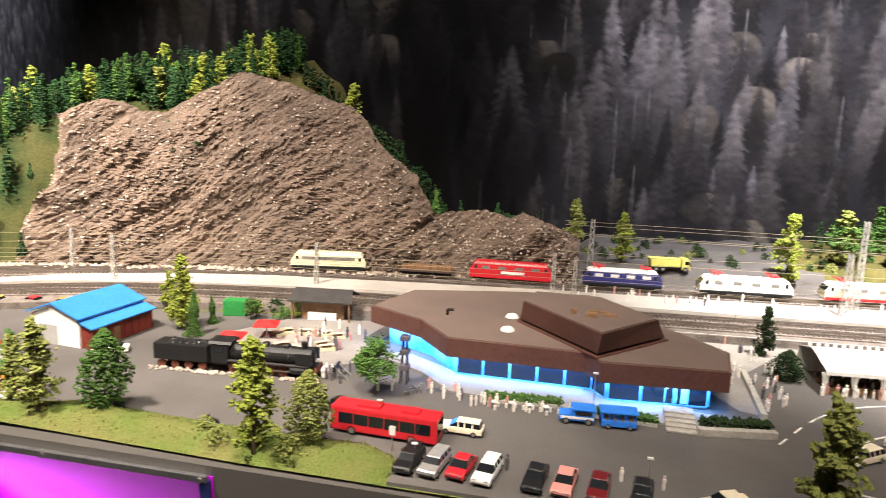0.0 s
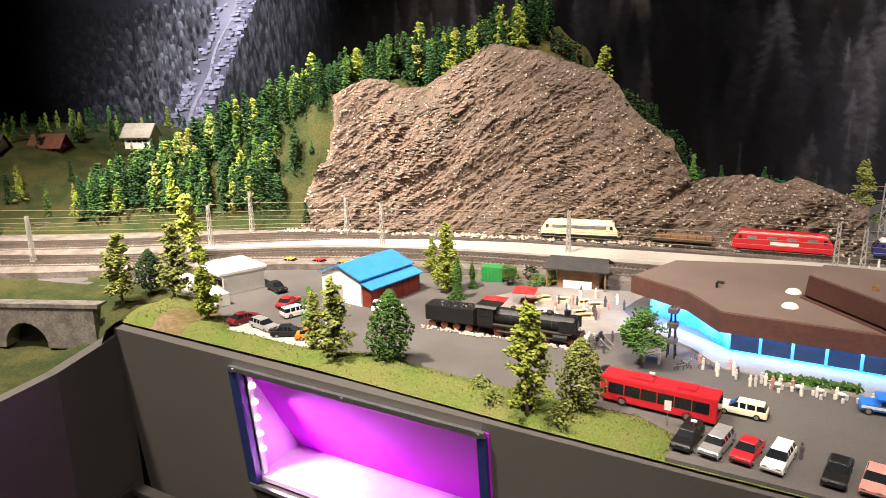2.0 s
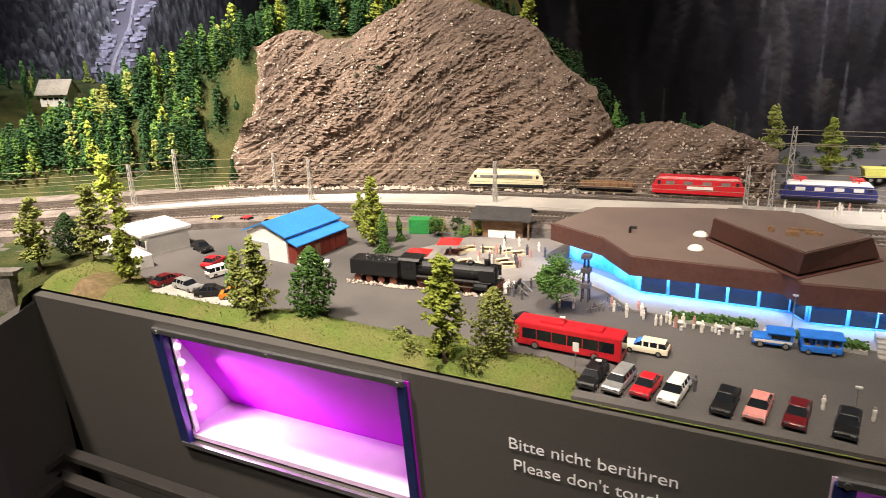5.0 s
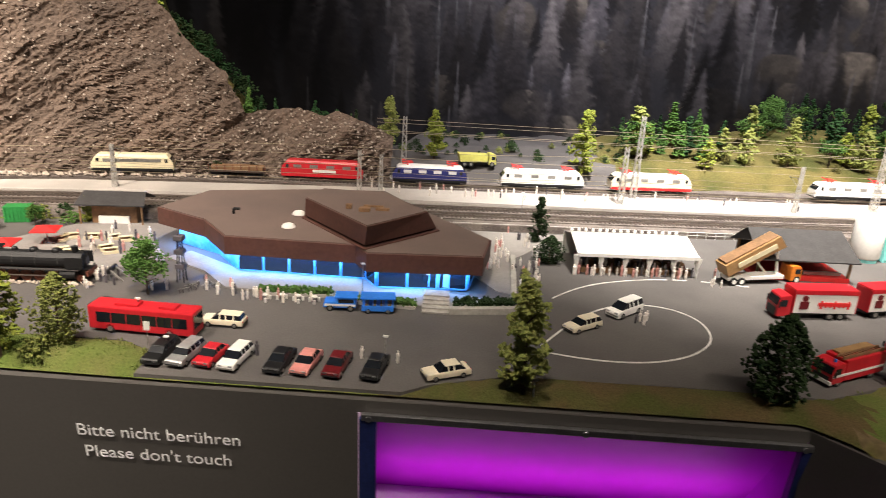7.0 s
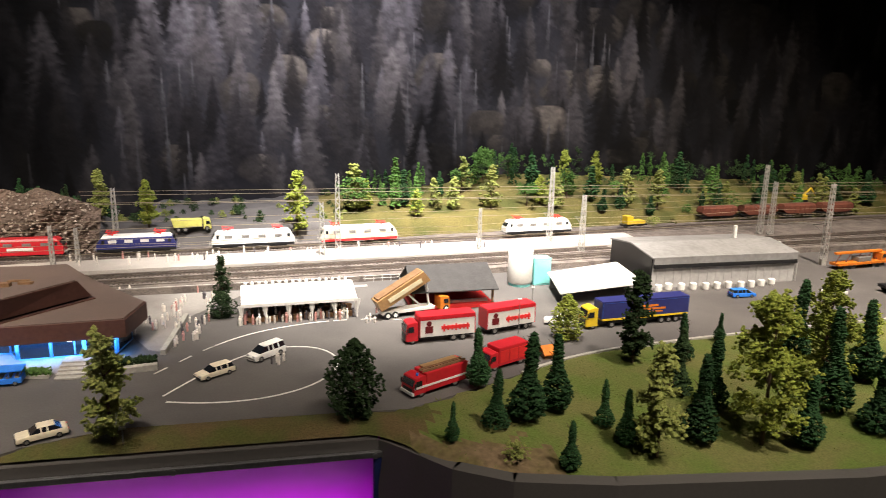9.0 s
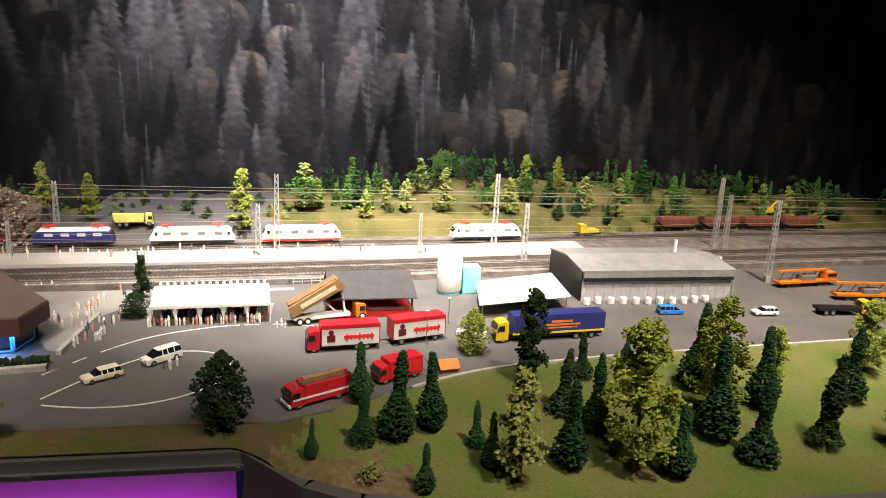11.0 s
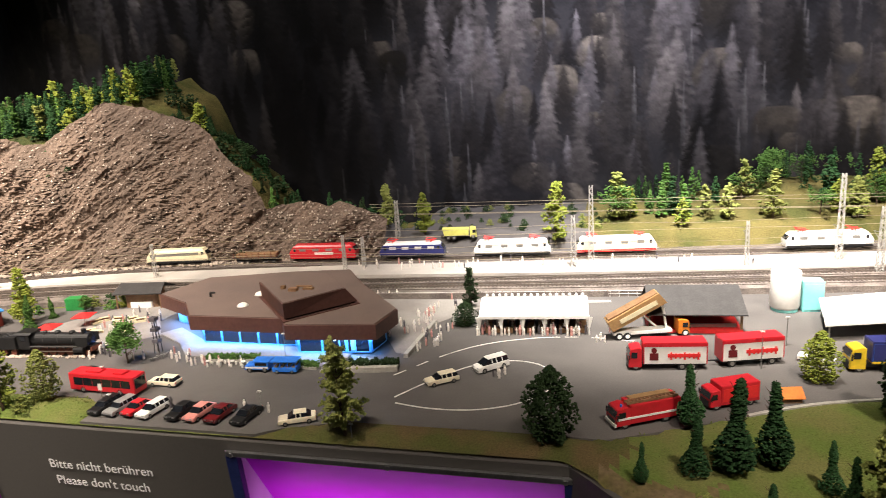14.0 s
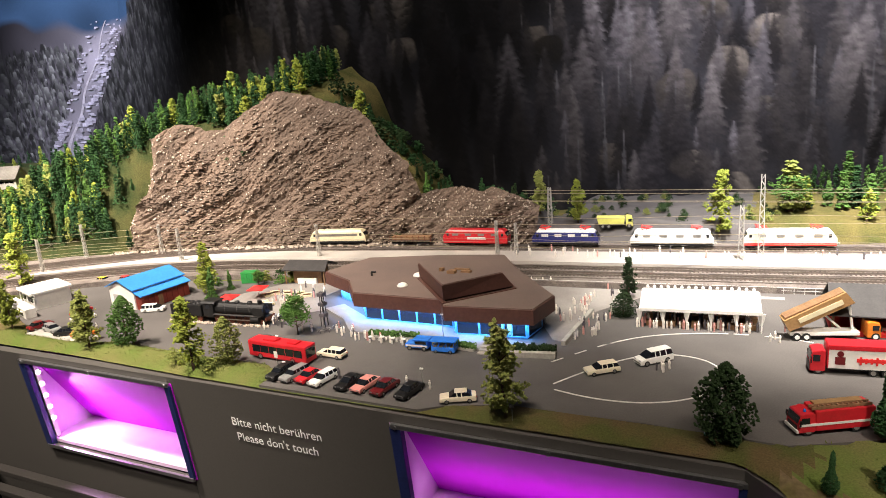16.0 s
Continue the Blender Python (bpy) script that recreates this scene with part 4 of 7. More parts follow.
def far_tree(kind, leaves, x, y, h, z=None):
    """A tree of the dense far wood, joined with its neighbours."""
    key = (kind, RNG.randrange(3))
    if key not in KINDS:
        KINDS[key] = np.array(crown_mesh(kind, 50 + len(KINDS), 130).v)
    v = KINDS[key]
    a = RNG.uniform(0, 6.3)
    w = h * RNG.uniform(0.8, 1.05)
    c, s = math.cos(a) * w, math.sin(a) * w
    base = ground_z(x, y) if z is None else z
    shape = FAR.setdefault(leaves.name, (Shape(), leaves))[0]
    src = FAR_FACES.setdefault(key, crown_mesh_faces(key))
    shape.add(np.column_stack([x + v[:, 0] * c - v[:, 1] * s, y + v[:, 0] * s + v[:, 1] * c, base + v[:, 2] * h]).tolist(), src)


FAR_FACES = {}


def crown_mesh_faces(key):
    n = len(KINDS[key])
    tail = n % 6
    return [tuple(6 * k + i for i in f) for k in range((n - tail) // 6) for f in ((0, 1, 4), (1, 2, 4), (2, 3, 4), (3, 0, 4), (1, 0, 5), (2, 1, 5), (3, 2, 5), (0, 3, 5))]


def tree(kind, leaves, x, y, h, label, group="", z=None, dense=True, spread=1.0):
    key = (kind, leaves.name, dense, RNG.randrange(3))
    if key not in KINDS:
        seed = len(KINDS) * 7 + 1
        crown = crown_mesh(kind, seed, {"bush": 110}.get(kind, 1500 if dense else 330)).mesh("crown")
        crown.materials.append(leaves)
        stem = trunk_shape(kind, seed).mesh("trunk")
        stem.materials.append(TRUNK)
        KINDS[key] = (crown, stem)
    crown, stem = KINDS[key]
    base = ground_z(x, y) if z is None else z
    ob = thing("shrub" if kind == "bush" else "tree", label, "shrub" if kind == "bush" else "tree", pose(x, y, base - 0.001, RNG.uniform(-3, 3), RNG.uniform(-3, 3), RNG.uniform(0, 360)), group)
    w = h * spread * RNG.uniform(0.9, 1.1)
    ob.scale = (w, w, h)
    part("trunk", stem, TRUNK, ob)
    part("crown", crown, leaves, ob)
    return ob


G1 = "trees along the front edge"
for kind, leaves, x, y, h, label in (
    ("column", OLIVE, -0.572, 0.674, 0.112, "olive-green bushy tree on the front lawn"), ("oval", LEAF, -0.505, 0.703, 0.098, "mid-green conifer on the front lawn"),
    ("column", LIME, -0.287, 0.655, 0.127, "tall yellow-green tree on the front lawn"), ("oval", OLIVE, -0.24, 0.69, 0.086, "short olive tree on the front lawn"),
    ("column", LIME, -0.60, 1.02, 0.125, "yellow-green tree beside the blue-roofed shed"), ("spruce", LEAF, -0.565, 0.99, 0.08, "green conifer beside the steam engine"),
    ("round", LEAF, -0.212, 0.848, 0.085, "round fresh-green tree on the station forecourt"), ("column", OLIVE, 0.279, 0.656, 0.136, "tall yellow-olive tree at the kerb"),
    ("oval", DARKLEAF, 0.551, 0.675, 0.104, "dark bushy conifer at the front edge"), ("column", LIME, -0.848, 0.702, 0.106, "yellow-green tree by the parked cars"),
    ("column", DARKLEAF, 0.341, 1.19, 0.088, "dark slim conifer beside the beer tent"), ("column", OLIVE, -1.06, 0.70, 0.117, "olive tree near the fascia corner"),
    ("oval", DARKLEAF, -1.07, 0.765, 0.075, "dark round bush by the sandy path"), ("column", LIME, -1.15, 0.93, 0.14, "tall yellow-green tree by the track"),
    ("column", OLIVE, -0.985, 0.748, 0.128, "tall olive conifer by the sandy path"), ("column", LEAF, -0.679, 0.745, 0.075, "light green tree by the car park"),
    ("column", OLIVE, -0.627, 0.70, 0.088, "olive conifer on the front lawn"), ("column", LIME, -0.69, 1.11, 0.07, "small yellow tree behind the shed"),
    ("spruce", LEAF, -0.57, 1.06, 0.055, "small green conifer behind the beer garden"), ("round", LEAF, -0.52, 1.10, 0.045, "green bushy tree behind the beer garden"),
    ("column", LIME, -0.45, 1.14, 0.05, "yellow-green young tree by the kiosk")):
    tree(kind, leaves, x, y, h, label, G1, spread=(0.95 if leaves is OLIVE else 0.85) if kind == "column" else 0.9)
G2 = "trees of the wood by the front edge"
for kind, leaves, x, y, h, label in (
    ("spruce", SPRUCE, 0.862, 0.628, 0.065, "small dark spruce on the grassy slope"), ("spruce", SPRUCE, 0.785, 0.547, 0.062, "small dark spruce on the grassy slope"),
    ("spruce", SPRUCE, 0.719, 0.629, 0.078, "dark spruce on the grassy slope"), ("spruce", SPRUCE, 0.761, 0.64, 0.12, "tall dark spruce on the grassy slope"),
    ("spruce", SPRUCE, 0.81, 0.66, 0.11, "tall dark spruce on the grassy slope"), ("spruce", SPRUCE, 0.725, 0.735, 0.088, "dark spruce beside the red trailer"),
    ("spruce", SPRUCE, 0.659, 0.60, 0.053, "small spruce on bare soil"), ("oval", LIME, 0.917, 0.90, 0.082, "round light-green tree at the kerb"),
    ("column", DARKLEAF, 0.976, 0.785, 0.14, "dark brownish tree on the slope"), ("column", OLIVE, 0.90, 0.563, 0.142, "tall olive tree on the slope"),
    ("spruce", SPRUCE, 0.872, 0.585, 0.078, "dark spruce on the grassy slope"), ("spruce", SPRUCE, 0.973, 0.592, 0.122, "tall dark spruce on the grassy slope"),
    ("tall", LIME, 1.05, 0.575, 0.203, "very tall yellow-green leafy tree"), ("tall", LIME, 1.215, 0.683, 0.186, "very tall yellow-green leafy tree"),
    ("spruce", SPRUCE, 1.234, 0.765, 0.138, "tall dark spruce on the grassy slope"), ("spruce", SPRUCE, 1.199, 0.635, 0.153, "tall dark spruce on the grassy slope"),
    ("column", LIME, 1.38, 0.77, 0.087, "yellow-green young tree by the kerb"), ("spruce", SPRUCE, 1.225, 0.582, 0.118, "dark spruce on the grassy slope"),
    ("spruce", SPRUCE, 1.16, 0.845, 0.052, "small spruce at the kerb"), ("spruce", SPRUCE, 1.064, 0.79, 0.076, "dark spruce on the grassy slope"),
    ("spruce", SPRUCE, 1.031, 0.66, 0.115, "tall dark spruce on the grassy slope"), ("spruce", DARKLEAF, 1.342, 0.609, 0.14, "dark spruce on the grassy slope"),
    ("tall", LIME, 1.561, 0.795, 0.13, "tall yellow-green leafy tree"), ("round", LEAF, 1.451, 0.606, 0.078, "green bushy tree on the slope"),
    ("spruce", SPRUCE, 1.10, 0.56, 0.1, "dark spruce on the grassy slope"), ("spruce", DARKLEAF, 1.0, 0.70, 0.1, "dark spruce on the grassy slope"),
    ("spruce", SPRUCE, 1.31, 0.70, 0.13, "tall dark spruce on the grassy slope"), ("spruce", SPRUCE, 1.47, 0.72, 0.12, "dark spruce on the grassy slope"),
    ("tall", OLIVE, 1.65, 0.70, 0.15, "tall olive leafy tree"), ("spruce", SPRUCE, 1.75, 0.8, 0.13, "dark spruce on the grassy slope")):
    tree(kind, leaves, x, y, h, label, G2, spread=0.68 if kind == "tall" else 0.9)
tree("bush", OLIVE, 0.727, 0.565, 0.032, "low olive shrub on bare soil")
tree("oval", DARKLEAF, 0.352, 1.085, 0.052, "dark round shrub beside the beer tent", spread=1.35)
for x, y, h in ((-0.335, 0.662, 0.026), (-0.25, 0.655, 0.03), (-0.36, 0.68, 0.018)):
    tree("bush", OLIVE, x, y, h, "low grassy shrub on the front lawn")
for x, y, h, lv in ((-0.50, 1.16, 0.03, DARKLEAF), (-0.475, 1.13, 0.03, LEAF), (-0.53, 1.14, 0.035, OLIVE), (-0.42, 1.15, 0.03, DARKLEAF), (-0.63, 1.08, 0.03, LEAF)):
    tree("bush", lv, x, y, h, "leafy shrub behind the beer garden")
G3 = "trees on the railway bank"
for kind, leaves, x, y, h, label in (
    ("column", LIME, 0.478, 1.617, 0.155, "tall yellow-green tree behind the sidings"), ("column", LIME, 0.13, 1.62, 0.115, "yellow-green tree behind the sidings"),
    ("column", OLIVE, 0.02, 1.64, 0.115, "olive tree at the rock's foot"), ("column", LIME, -0.09, 1.50, 0.05, "small yellow tree at the rock's foot"),
    ("column", LIME, 0.79, 1.69, 0.075, "small yellow tree on the bank"), ("column", LIME, 1.18, 1.80, 0.085, "yellow-green tree on the bank"),
    ("round", LEAF, 1.05, 1.98, 0.11, "round green tree on the bank"), ("round", LEAF, 1.13, 1.97, 0.095, "round green tree on the bank"),
    ("column", LIME, 1.32, 1.97, 0.105, "yellow-green tree on the bank"), ("column", LIME, 1.42, 1.96, 0.11, "yellow-green tree on the bank"),
    ("column", LEAF, 0.645, 1.80, 0.09, "fresh green tree on the bank"), ("column", LIME, 0.665, 1.78, 0.085, "yellow-green tree on the bank")):
    tree(kind, leaves, x, y, h, label, G3, dense=h > 0.108, spread=0.95 if h > 0.108 else 1.15)
for k in range(95):
    x = RNG.uniform(0.58, 2.6)
    far_tree(*RNG.choice((("spruce", SPRUCE), ("spruce", SPRUCE), ("round", DARKLEAF), ("round", LEAF), ("spruce", LEAF))), x, RNG.uniform(1.9, 2.04), RNG.uniform(0.055, 0.11))
for k in range(50):
    x = RNG.uniform(0.6, 2.4)
    y = RNG.uniform(1.74, 1.95) + 0.03 * (x > 1.6)
    kind, lv, lab = RNG.choice((("spruce", SPRUCE, "dark spruce on the bank"), ("spruce", SPRUCE, "dark spruce on the bank"), ("spruce", LEAF, "green conifer on the bank"), ("round", LEAF, "round green tree on the bank"), ("column", OLIVE, "olive tree on the bank")))
    h = RNG.uniform(0.06, 0.125)
    tree(kind, lv, x, y, h, lab, G3, dense=False, spread=1.5 if kind == "round" else 1.2)
for k in range(16):
    x = RNG.uniform(0.55, 2.3)
    tree("bush", RNG.choice((OLIVE, LEAF, MEADOW)), x, RNG.uniform(1.68, 1.85) + 0.06 * max(0, x - 1), RNG.uniform(0.02, 0.04), "low shrub on the grassy bank", G3)
G4 = "trees on the wooded hill"
for x, y, h, kind, lv, lab in ((-0.535, 1.66, 0.11, "column", LIME, "yellow-green tree on the rock's edge"), (-0.90, 1.57, 0.10, "column", LIME, "yellow-green tree on the hill"), (-0.76, 1.68, 0.11, "column", LIME, "yellow-green tree on the hill"), (-0.985, 1.50, 0.045, "column", LIME, "small yellow tree on the rock's edge"), (-0.94, 1.51, 0.075, "spruce", SPRUCE, "dark spruce on the rock's edge")):
    tree(kind, lv, x, y, h, lab, G4, dense=False, spread=1.1)
for k in range(640):
    x = RNG.uniform(-1.72, -0.76) if k % 3 else RNG.uniform(-1.72, -1.2)
    c, t = lerp(x, CLIFF_X, CLIFF_Y), lerp(x, TOP_X, TOP_Z)
    rock = x > -1.2
    d = 0.55 * t + RNG.uniform(0.05, 0.40) if rock else 0.03 + 0.42 * RNG.random() ** 1.5
    if not rock and x > -1.27 and d < 0.2 and RNG.random() < 0.6:
        continue
    y = min(2.0, c + d)
    q = RNG.random()
    kind, lv, lab = ("spruce", SPRUCE, "dark green spruce on the hill") if q < 0.62 else ("spruce", LEAF, "mid-green conifer on the hill") if q < 0.84 else ("column", LIME, "yellow-green tree on the hill") if q < 0.93 else ("column", OLIVE, "olive tree on the hill")
    h = RNG.uniform(0.075, 0.12)
    if k < 110:
        tree(kind, lv, x, y, h, lab, G4, dense=False, spread=0.85)
    else:
        far_tree(kind, lv, x, y, h)
for k in range(85):
    x = RNG.uniform(-0.72, 0.02) if k % 3 else RNG.uniform(-0.66, -0.3)
    y = lerp(x, CLIFF_X, CLIFF_Y) + 0.55 * lerp(x, TOP_X, TOP_Z) + RNG.uniform(0.015, 0.28)
    tree("spruce" if RNG.random() < 0.5 else "bush", RNG.choice((DARKLEAF, SPRUCE, SPRUCE)), x, min(y, 2.0), RNG.uniform(0.03, 0.07), "dark evergreen above the rock face", G4, dense=False)
for x, y, h in ((-0.37, 1.60, 0.06), (-0.31, 1.62, 0.075), (-0.29, 1.60, 0.055), (-0.25, 1.64, 0.05)):
    tree("spruce", RNG.choice((LEAF, SPRUCE)), x, y, h, "green conifer in the rock's notch", G4, dense=False)
for x, z, h, lv, lab in ((-1.165, 0.19, 0.04, SPRUCE, "small dark spruce on the rock"), (-0.57, 0.10, 0.02, DARKLEAF, "dark shrub on the rock face"), (-0.34, 0.02, 0.035, DARKLEAF, "dark shrub at the rock's foot"), (-0.85, 0.27, 0.02, SPRUCE, "small shrub on the rock face"), (-0.90, 0.26, 0.012, DARKLEAF, "small shrub on the rock face"), (-1.13, 0.03, 0.06, SPRUCE, "dark green bush at the rock's foot")):
    tree("spruce" if h > 0.036 else "bush", lv, x, lerp(x, CLIFF_X, CLIFF_Y) + 0.55 * z - 0.025, h, lab, "plants on the rock face", z=z, dense=False)
for k in range(170):
    x, y = RNG.uniform(-3.0, -1.75), RNG.uniform(0.75, 2.1)
    gz = max(hill(x, y), 0.2 * smooth01((-1.85 - x) / 0.8) * smooth01((y - 0.95) / 0.35) if x < -1.9 else 0.0)
    if y < lerp(x, [p[0] for p in T2], [p[1] for p in T2]) + 0.08:
        continue
    far_tree("spruce", RNG.choice((SPRUCE, SPRUCE, LEAF, LIME)), x, y, RNG.uniform(0.07, 0.11), gz - 0.01)
for k in range(60):
    x = RNG.uniform(0.02, 0.62)
    far_tree("bush", RNG.choice((DARKLEAF, DARKLEAF, OLIVE)), x, RNG.uniform(1.66, 2.03), RNG.uniform(0.012, 0.03))
for sh, leaves in FAR.values():
    tagged(part("woodland", sh, leaves), "dense far conifer and leafy wood on the slopes", "woodland", kind="stuff")

# grass fibres on the front lawns
tuft = Shape()
for k in range(9000):
    x = RNG.uniform(-0.98, 0.62) if k % 5 else RNG.uniform(0.62, 1.5)
    e = lerp(x, FRONT_X, FRONT_Y)
    y = e + RNG.random() * (0.10 if x < 0.62 else 0.35)
    if inside(x, y, ROAD) or (-0.93 < x < -0.86) or 0.12 < x < 0.64:
        continue
    z, a, h = ground_z(x, y), RNG.uniform(0, 6.3), RNG.uniform(0.0012, 0.003)
    dx, dy = 0.0011 * math.cos(a), 0.0011 * math.sin(a)
    tuft.add([(x - dx, y - dy, z - 0.001), (x + dx, y + dy, z - 0.001), (x + RNG.gauss(0, 0.0015), y + RNG.gauss(0, 0.0015), z + h)], [(0, 1, 2)])
tagged(part("grass", tuft, TUFT), "short green static grass on the lawns", "grass", kind="stuff")

# ---- vehicles ----
def wheels(ob, spots, r, w, rim=STEEL):
    for x, y in spots:
        s = 1 if y > 0 else -1
        wh = part("wheel", Shape().tube((x, y - s * w, r), (x, y, r), r, n=14), TYRE, ob)
        part("rim", Shape().tube((x, y - s * 0.0004, r), (x, y + s * 0.0004, r), r * 0.58, n=10), rim, wh)


CARS = {
    "saloon": ([(-0.5, 0.2), (-0.5, 0.52), (-0.47, 0.62), (-0.3, 0.66), (0.16, 0.64), (0.45, 0.56), (0.5, 0.48), (0.5, 0.2)], [(-0.38, 0.64), (-0.24, 0.97), (0.06, 0.98), (0.24, 0.63)]),
    "wagon": ([(-0.5, 0.2), (-0.5, 0.55), (-0.48, 0.64), (0.18, 0.64), (0.46, 0.56), (0.5, 0.46), (0.5, 0.2)], [(-0.47, 0.63), (-0.41, 0.97), (0.06, 0.98), (0.25, 0.63)]),
    "suv": ([(-0.5, 0.22), (-0.5, 0.58), (-0.48, 0.66), (0.2, 0.65), (0.46, 0.6), (0.5, 0.5), (0.5, 0.22)], [(-0.47, 0.65), (-0.44, 0.98), (0.1, 0.98), (0.24, 0.65)]),
    "van": ([(-0.5, 0.15), (-0.5, 0.55), (-0.49, 0.6), (0.28, 0.6), (0.46, 0.5), (0.5, 0.4), (0.5, 0.15)], [(-0.48, 0.59), (-0.45, 0.98), (0.12, 0.98), (0.34, 0.59)]),
}


def car(label, paint, x, y, yaw, style="saloon", length=0.053, width=0.0205, height=0.0168, group="cars in the car park", category="car"):
    ob = thing("car" if style != "van" else "minibus", label, category, pose(x, y, 0.0, 0, 0, yaw), group)
    low, top = CARS[style]
    sc = lambda pts: [(a * length, b * height) for a, b in pts]
    part("body", Shape().side(sc(low), width / 2, 0.08, height * 0.5), paint, ob, "", 0.0009)
    part("glazing", Shape().side(sc(top), width / 2 * 0.9, 0.22, height * 0.63), DARKGLASS, ob, "dark glazing", 0.0004)
    (a, b), (c, d) = top[1], top[2]
    part("roof", Shape().side(sc([(a - 0.02, b - 0.02), (a, b + 0.03), (c, d + 0.03), (c + 0.03, d - 0.03)]), width / 2 * 0.75, 0.06, height * 0.9), paint, ob, "", 0.0005)
    for px in ((-0.12, 0.0) if style == "saloon" else (-0.3, -0.12, 0.02)):
        part("pillar", Shape().side(sc([(px, 0.62), (px + 0.012, 0.97), (px + 0.035, 0.97), (px + 0.03, 0.62)]), width / 2 * 0.915, 0.22, height * 0.62), paint, ob)
    for px in (0.495, -0.495):
        part("bumper", Shape().box(px * length - 0.0008, px * length + 0.0008, -width * 0.45, width * 0.45, height * 0.24, height * 0.34), BLACK if paint is not WHITE else STEEL, ob, "", 0.0003)
    for sy in (-1, 1):
        part("headlight", Shape().box(length * 0.485, length * 0.502, sy * width * 0.3 - 0.002, sy * width * 0.3 + 0.002, height * 0.42, height * 0.52), CHROME, ob, "clear headlamp")
        part("tail_light", Shape().box(-length * 0.502, -length * 0.49, sy * width * 0.36 - 0.0014, sy * width * 0.36 + 0.0014, height * 0.42, height * 0.55), BRIGHTRED, ob, "red tail lamp")
    r = height * 0.21
    wheels(ob, [(sx * length * 0.31, sy * width * 0.5) for sx in (-1, 1) for sy in (-1, 1)], r, 0.0028)
    return ob


for x, style, paint, lab in ((-0.122, "suv", BLACK, "black estate car parked nose to the edge"), (-0.094, "suv", SILVER, "silver off-road car parked nose to the edge"), (-0.066, "saloon", RED, "red small car parked nose to the edge"), (-0.038, "wagon", WHITE, "white estate car parked nose to the edge"),
                             (0.011, "saloon", BLACK, "black saloon parked nose to the edge"), (0.041, "saloon", PINK, "salmon pink and white car parked nose to the edge"), (0.075, "saloon", MAROON, "dark maroon car parked nose to the edge"), (0.117, "saloon", BLACK, "black low saloon parked nose to the edge")):
    car(lab, paint, x, 0.682, -96 + RNG.uniform(-4, 4), style, 0.047 if paint is RED else 0.053)
car("white police saloon by the kerb", BEIGE, 0.196, 0.683, 205, "saloon", group="cars on the road")
car("white estate car on the road", BEIGE, -0.083, 0.773, 178, "wagon", group="cars on the road")
car("black and white small car on the road", BLACK, -0.235, 0.788, -15, "saloon", 0.046, group="cars on the road")
car("ivory taxi estate inside the turning circle", BEIGE, 0.369, 0.832, 216, "wagon", group="taxis")
car("ivory taxi minibus inside the turning circle", WHITE, 0.436, 0.891, 222, "van", 0.058, 0.0215, 0.0215, "taxis", "minibus")
for x, y, yaw, style, paint, lab in ((-0.755, 0.727, -10, "wagon", SILVER, "white and silver police car by the lawn"), (-0.70, 0.722, 30, "saloon", BLACK, "black car by the lawn"), (-0.66, 0.73, 35, "saloon", ORANGE, "orange-red car by the lawn"), (-0.805, 0.735, 80, "saloon", MAROON, "dark red car by the lawn"),
                                     (-0.975, 1.03, 8, "saloon", YELLOW, "yellow sports car on the forecourt"), (-0.915, 1.05, 0, "saloon", BRIGHTRED, "red sports car on the forecourt"), (-0.86, 1.06, 15, "saloon", ORANGE, "orange car behind the shed"), (-0.80, 0.83, 100, "saloon", RED, "small red car on the forecourt"), (-0.88, 0.885, -20, "saloon", BLACK, "dark grey car beside the white garage"), (-0.635, 0.885, 25, "van", WHITE, "white van beside the red shed"), (-0.755, 0.80, 70, "van", WHITE, "white van in front of the blue-roofed shed")):
    car(lab, paint, x, y, yaw, style, 0.05, group="cars round the garage")
for x, y, yaw, style, paint, lab in ((1.36, 1.075, 0, "van", BLUE, "blue van beside the grey hall"), (1.56, 1.06, 180, "wagon", WHITE, "white car on the yard"), (0.93, 0.97, 160, "saloon", WHITE, "small white car behind the round tree")):
    car(lab, paint, x, y, yaw, style, 0.052, group="cars at the goods yard")


def bus(x, y, yaw):
    ob = thing("bus", "red single-deck city bus on the road", "bus", pose(x, y, 0, 0, 0, yaw))
    L, W, H = 0.128, 0.0285, 0.033
    part("body", Shape().box(-L / 2, L / 2, -W / 2, W / 2, 0.004, H), RED, ob, "", 0.0018)
    for sy in (-1, 1):
        for k in range(6):
            x0 = -L * 0.44 + k * L * 0.145
            part("side_window", Shape().box(x0, x0 + L * 0.138, sy * (W / 2 - 0.0002) - 0.0004, sy * (W / 2 - 0.0002) + 0.0004, 0.0135, 0.0262), DARKGLASS, ob, "tinted side window")
    for sx in (-1, 1):
        part("windscreen", Shape().box(sx * (L / 2 - 0.0002) - 0.0004, sx * (L / 2 - 0.0002) + 0.0004, -W * 0.42, W * 0.42, 0.013, 0.029), DARKGLASS, ob, "wide windscreen")
    part("destination_sign", Shape().box(L / 2, L / 2 + 0.0005, -W * 0.3, W * 0.3, 0.0285, 0.0312), YELLOW, ob)
    for x0, l in ((-0.03, 0.02), (0.02, 0.028)):
        part("roof_unit", Shape().box(x0 - l / 2, x0 + l / 2, -0.008, 0.008, H - 0.0005, H + 0.003), RED, ob, "", 0.001)
    wheels(ob, [(sx, sy * W * 0.5) for sx in (-0.034, 0.038) for sy in (-1, 1)], 0.0056, 0.004)


bus(-0.165, 0.742, 177)


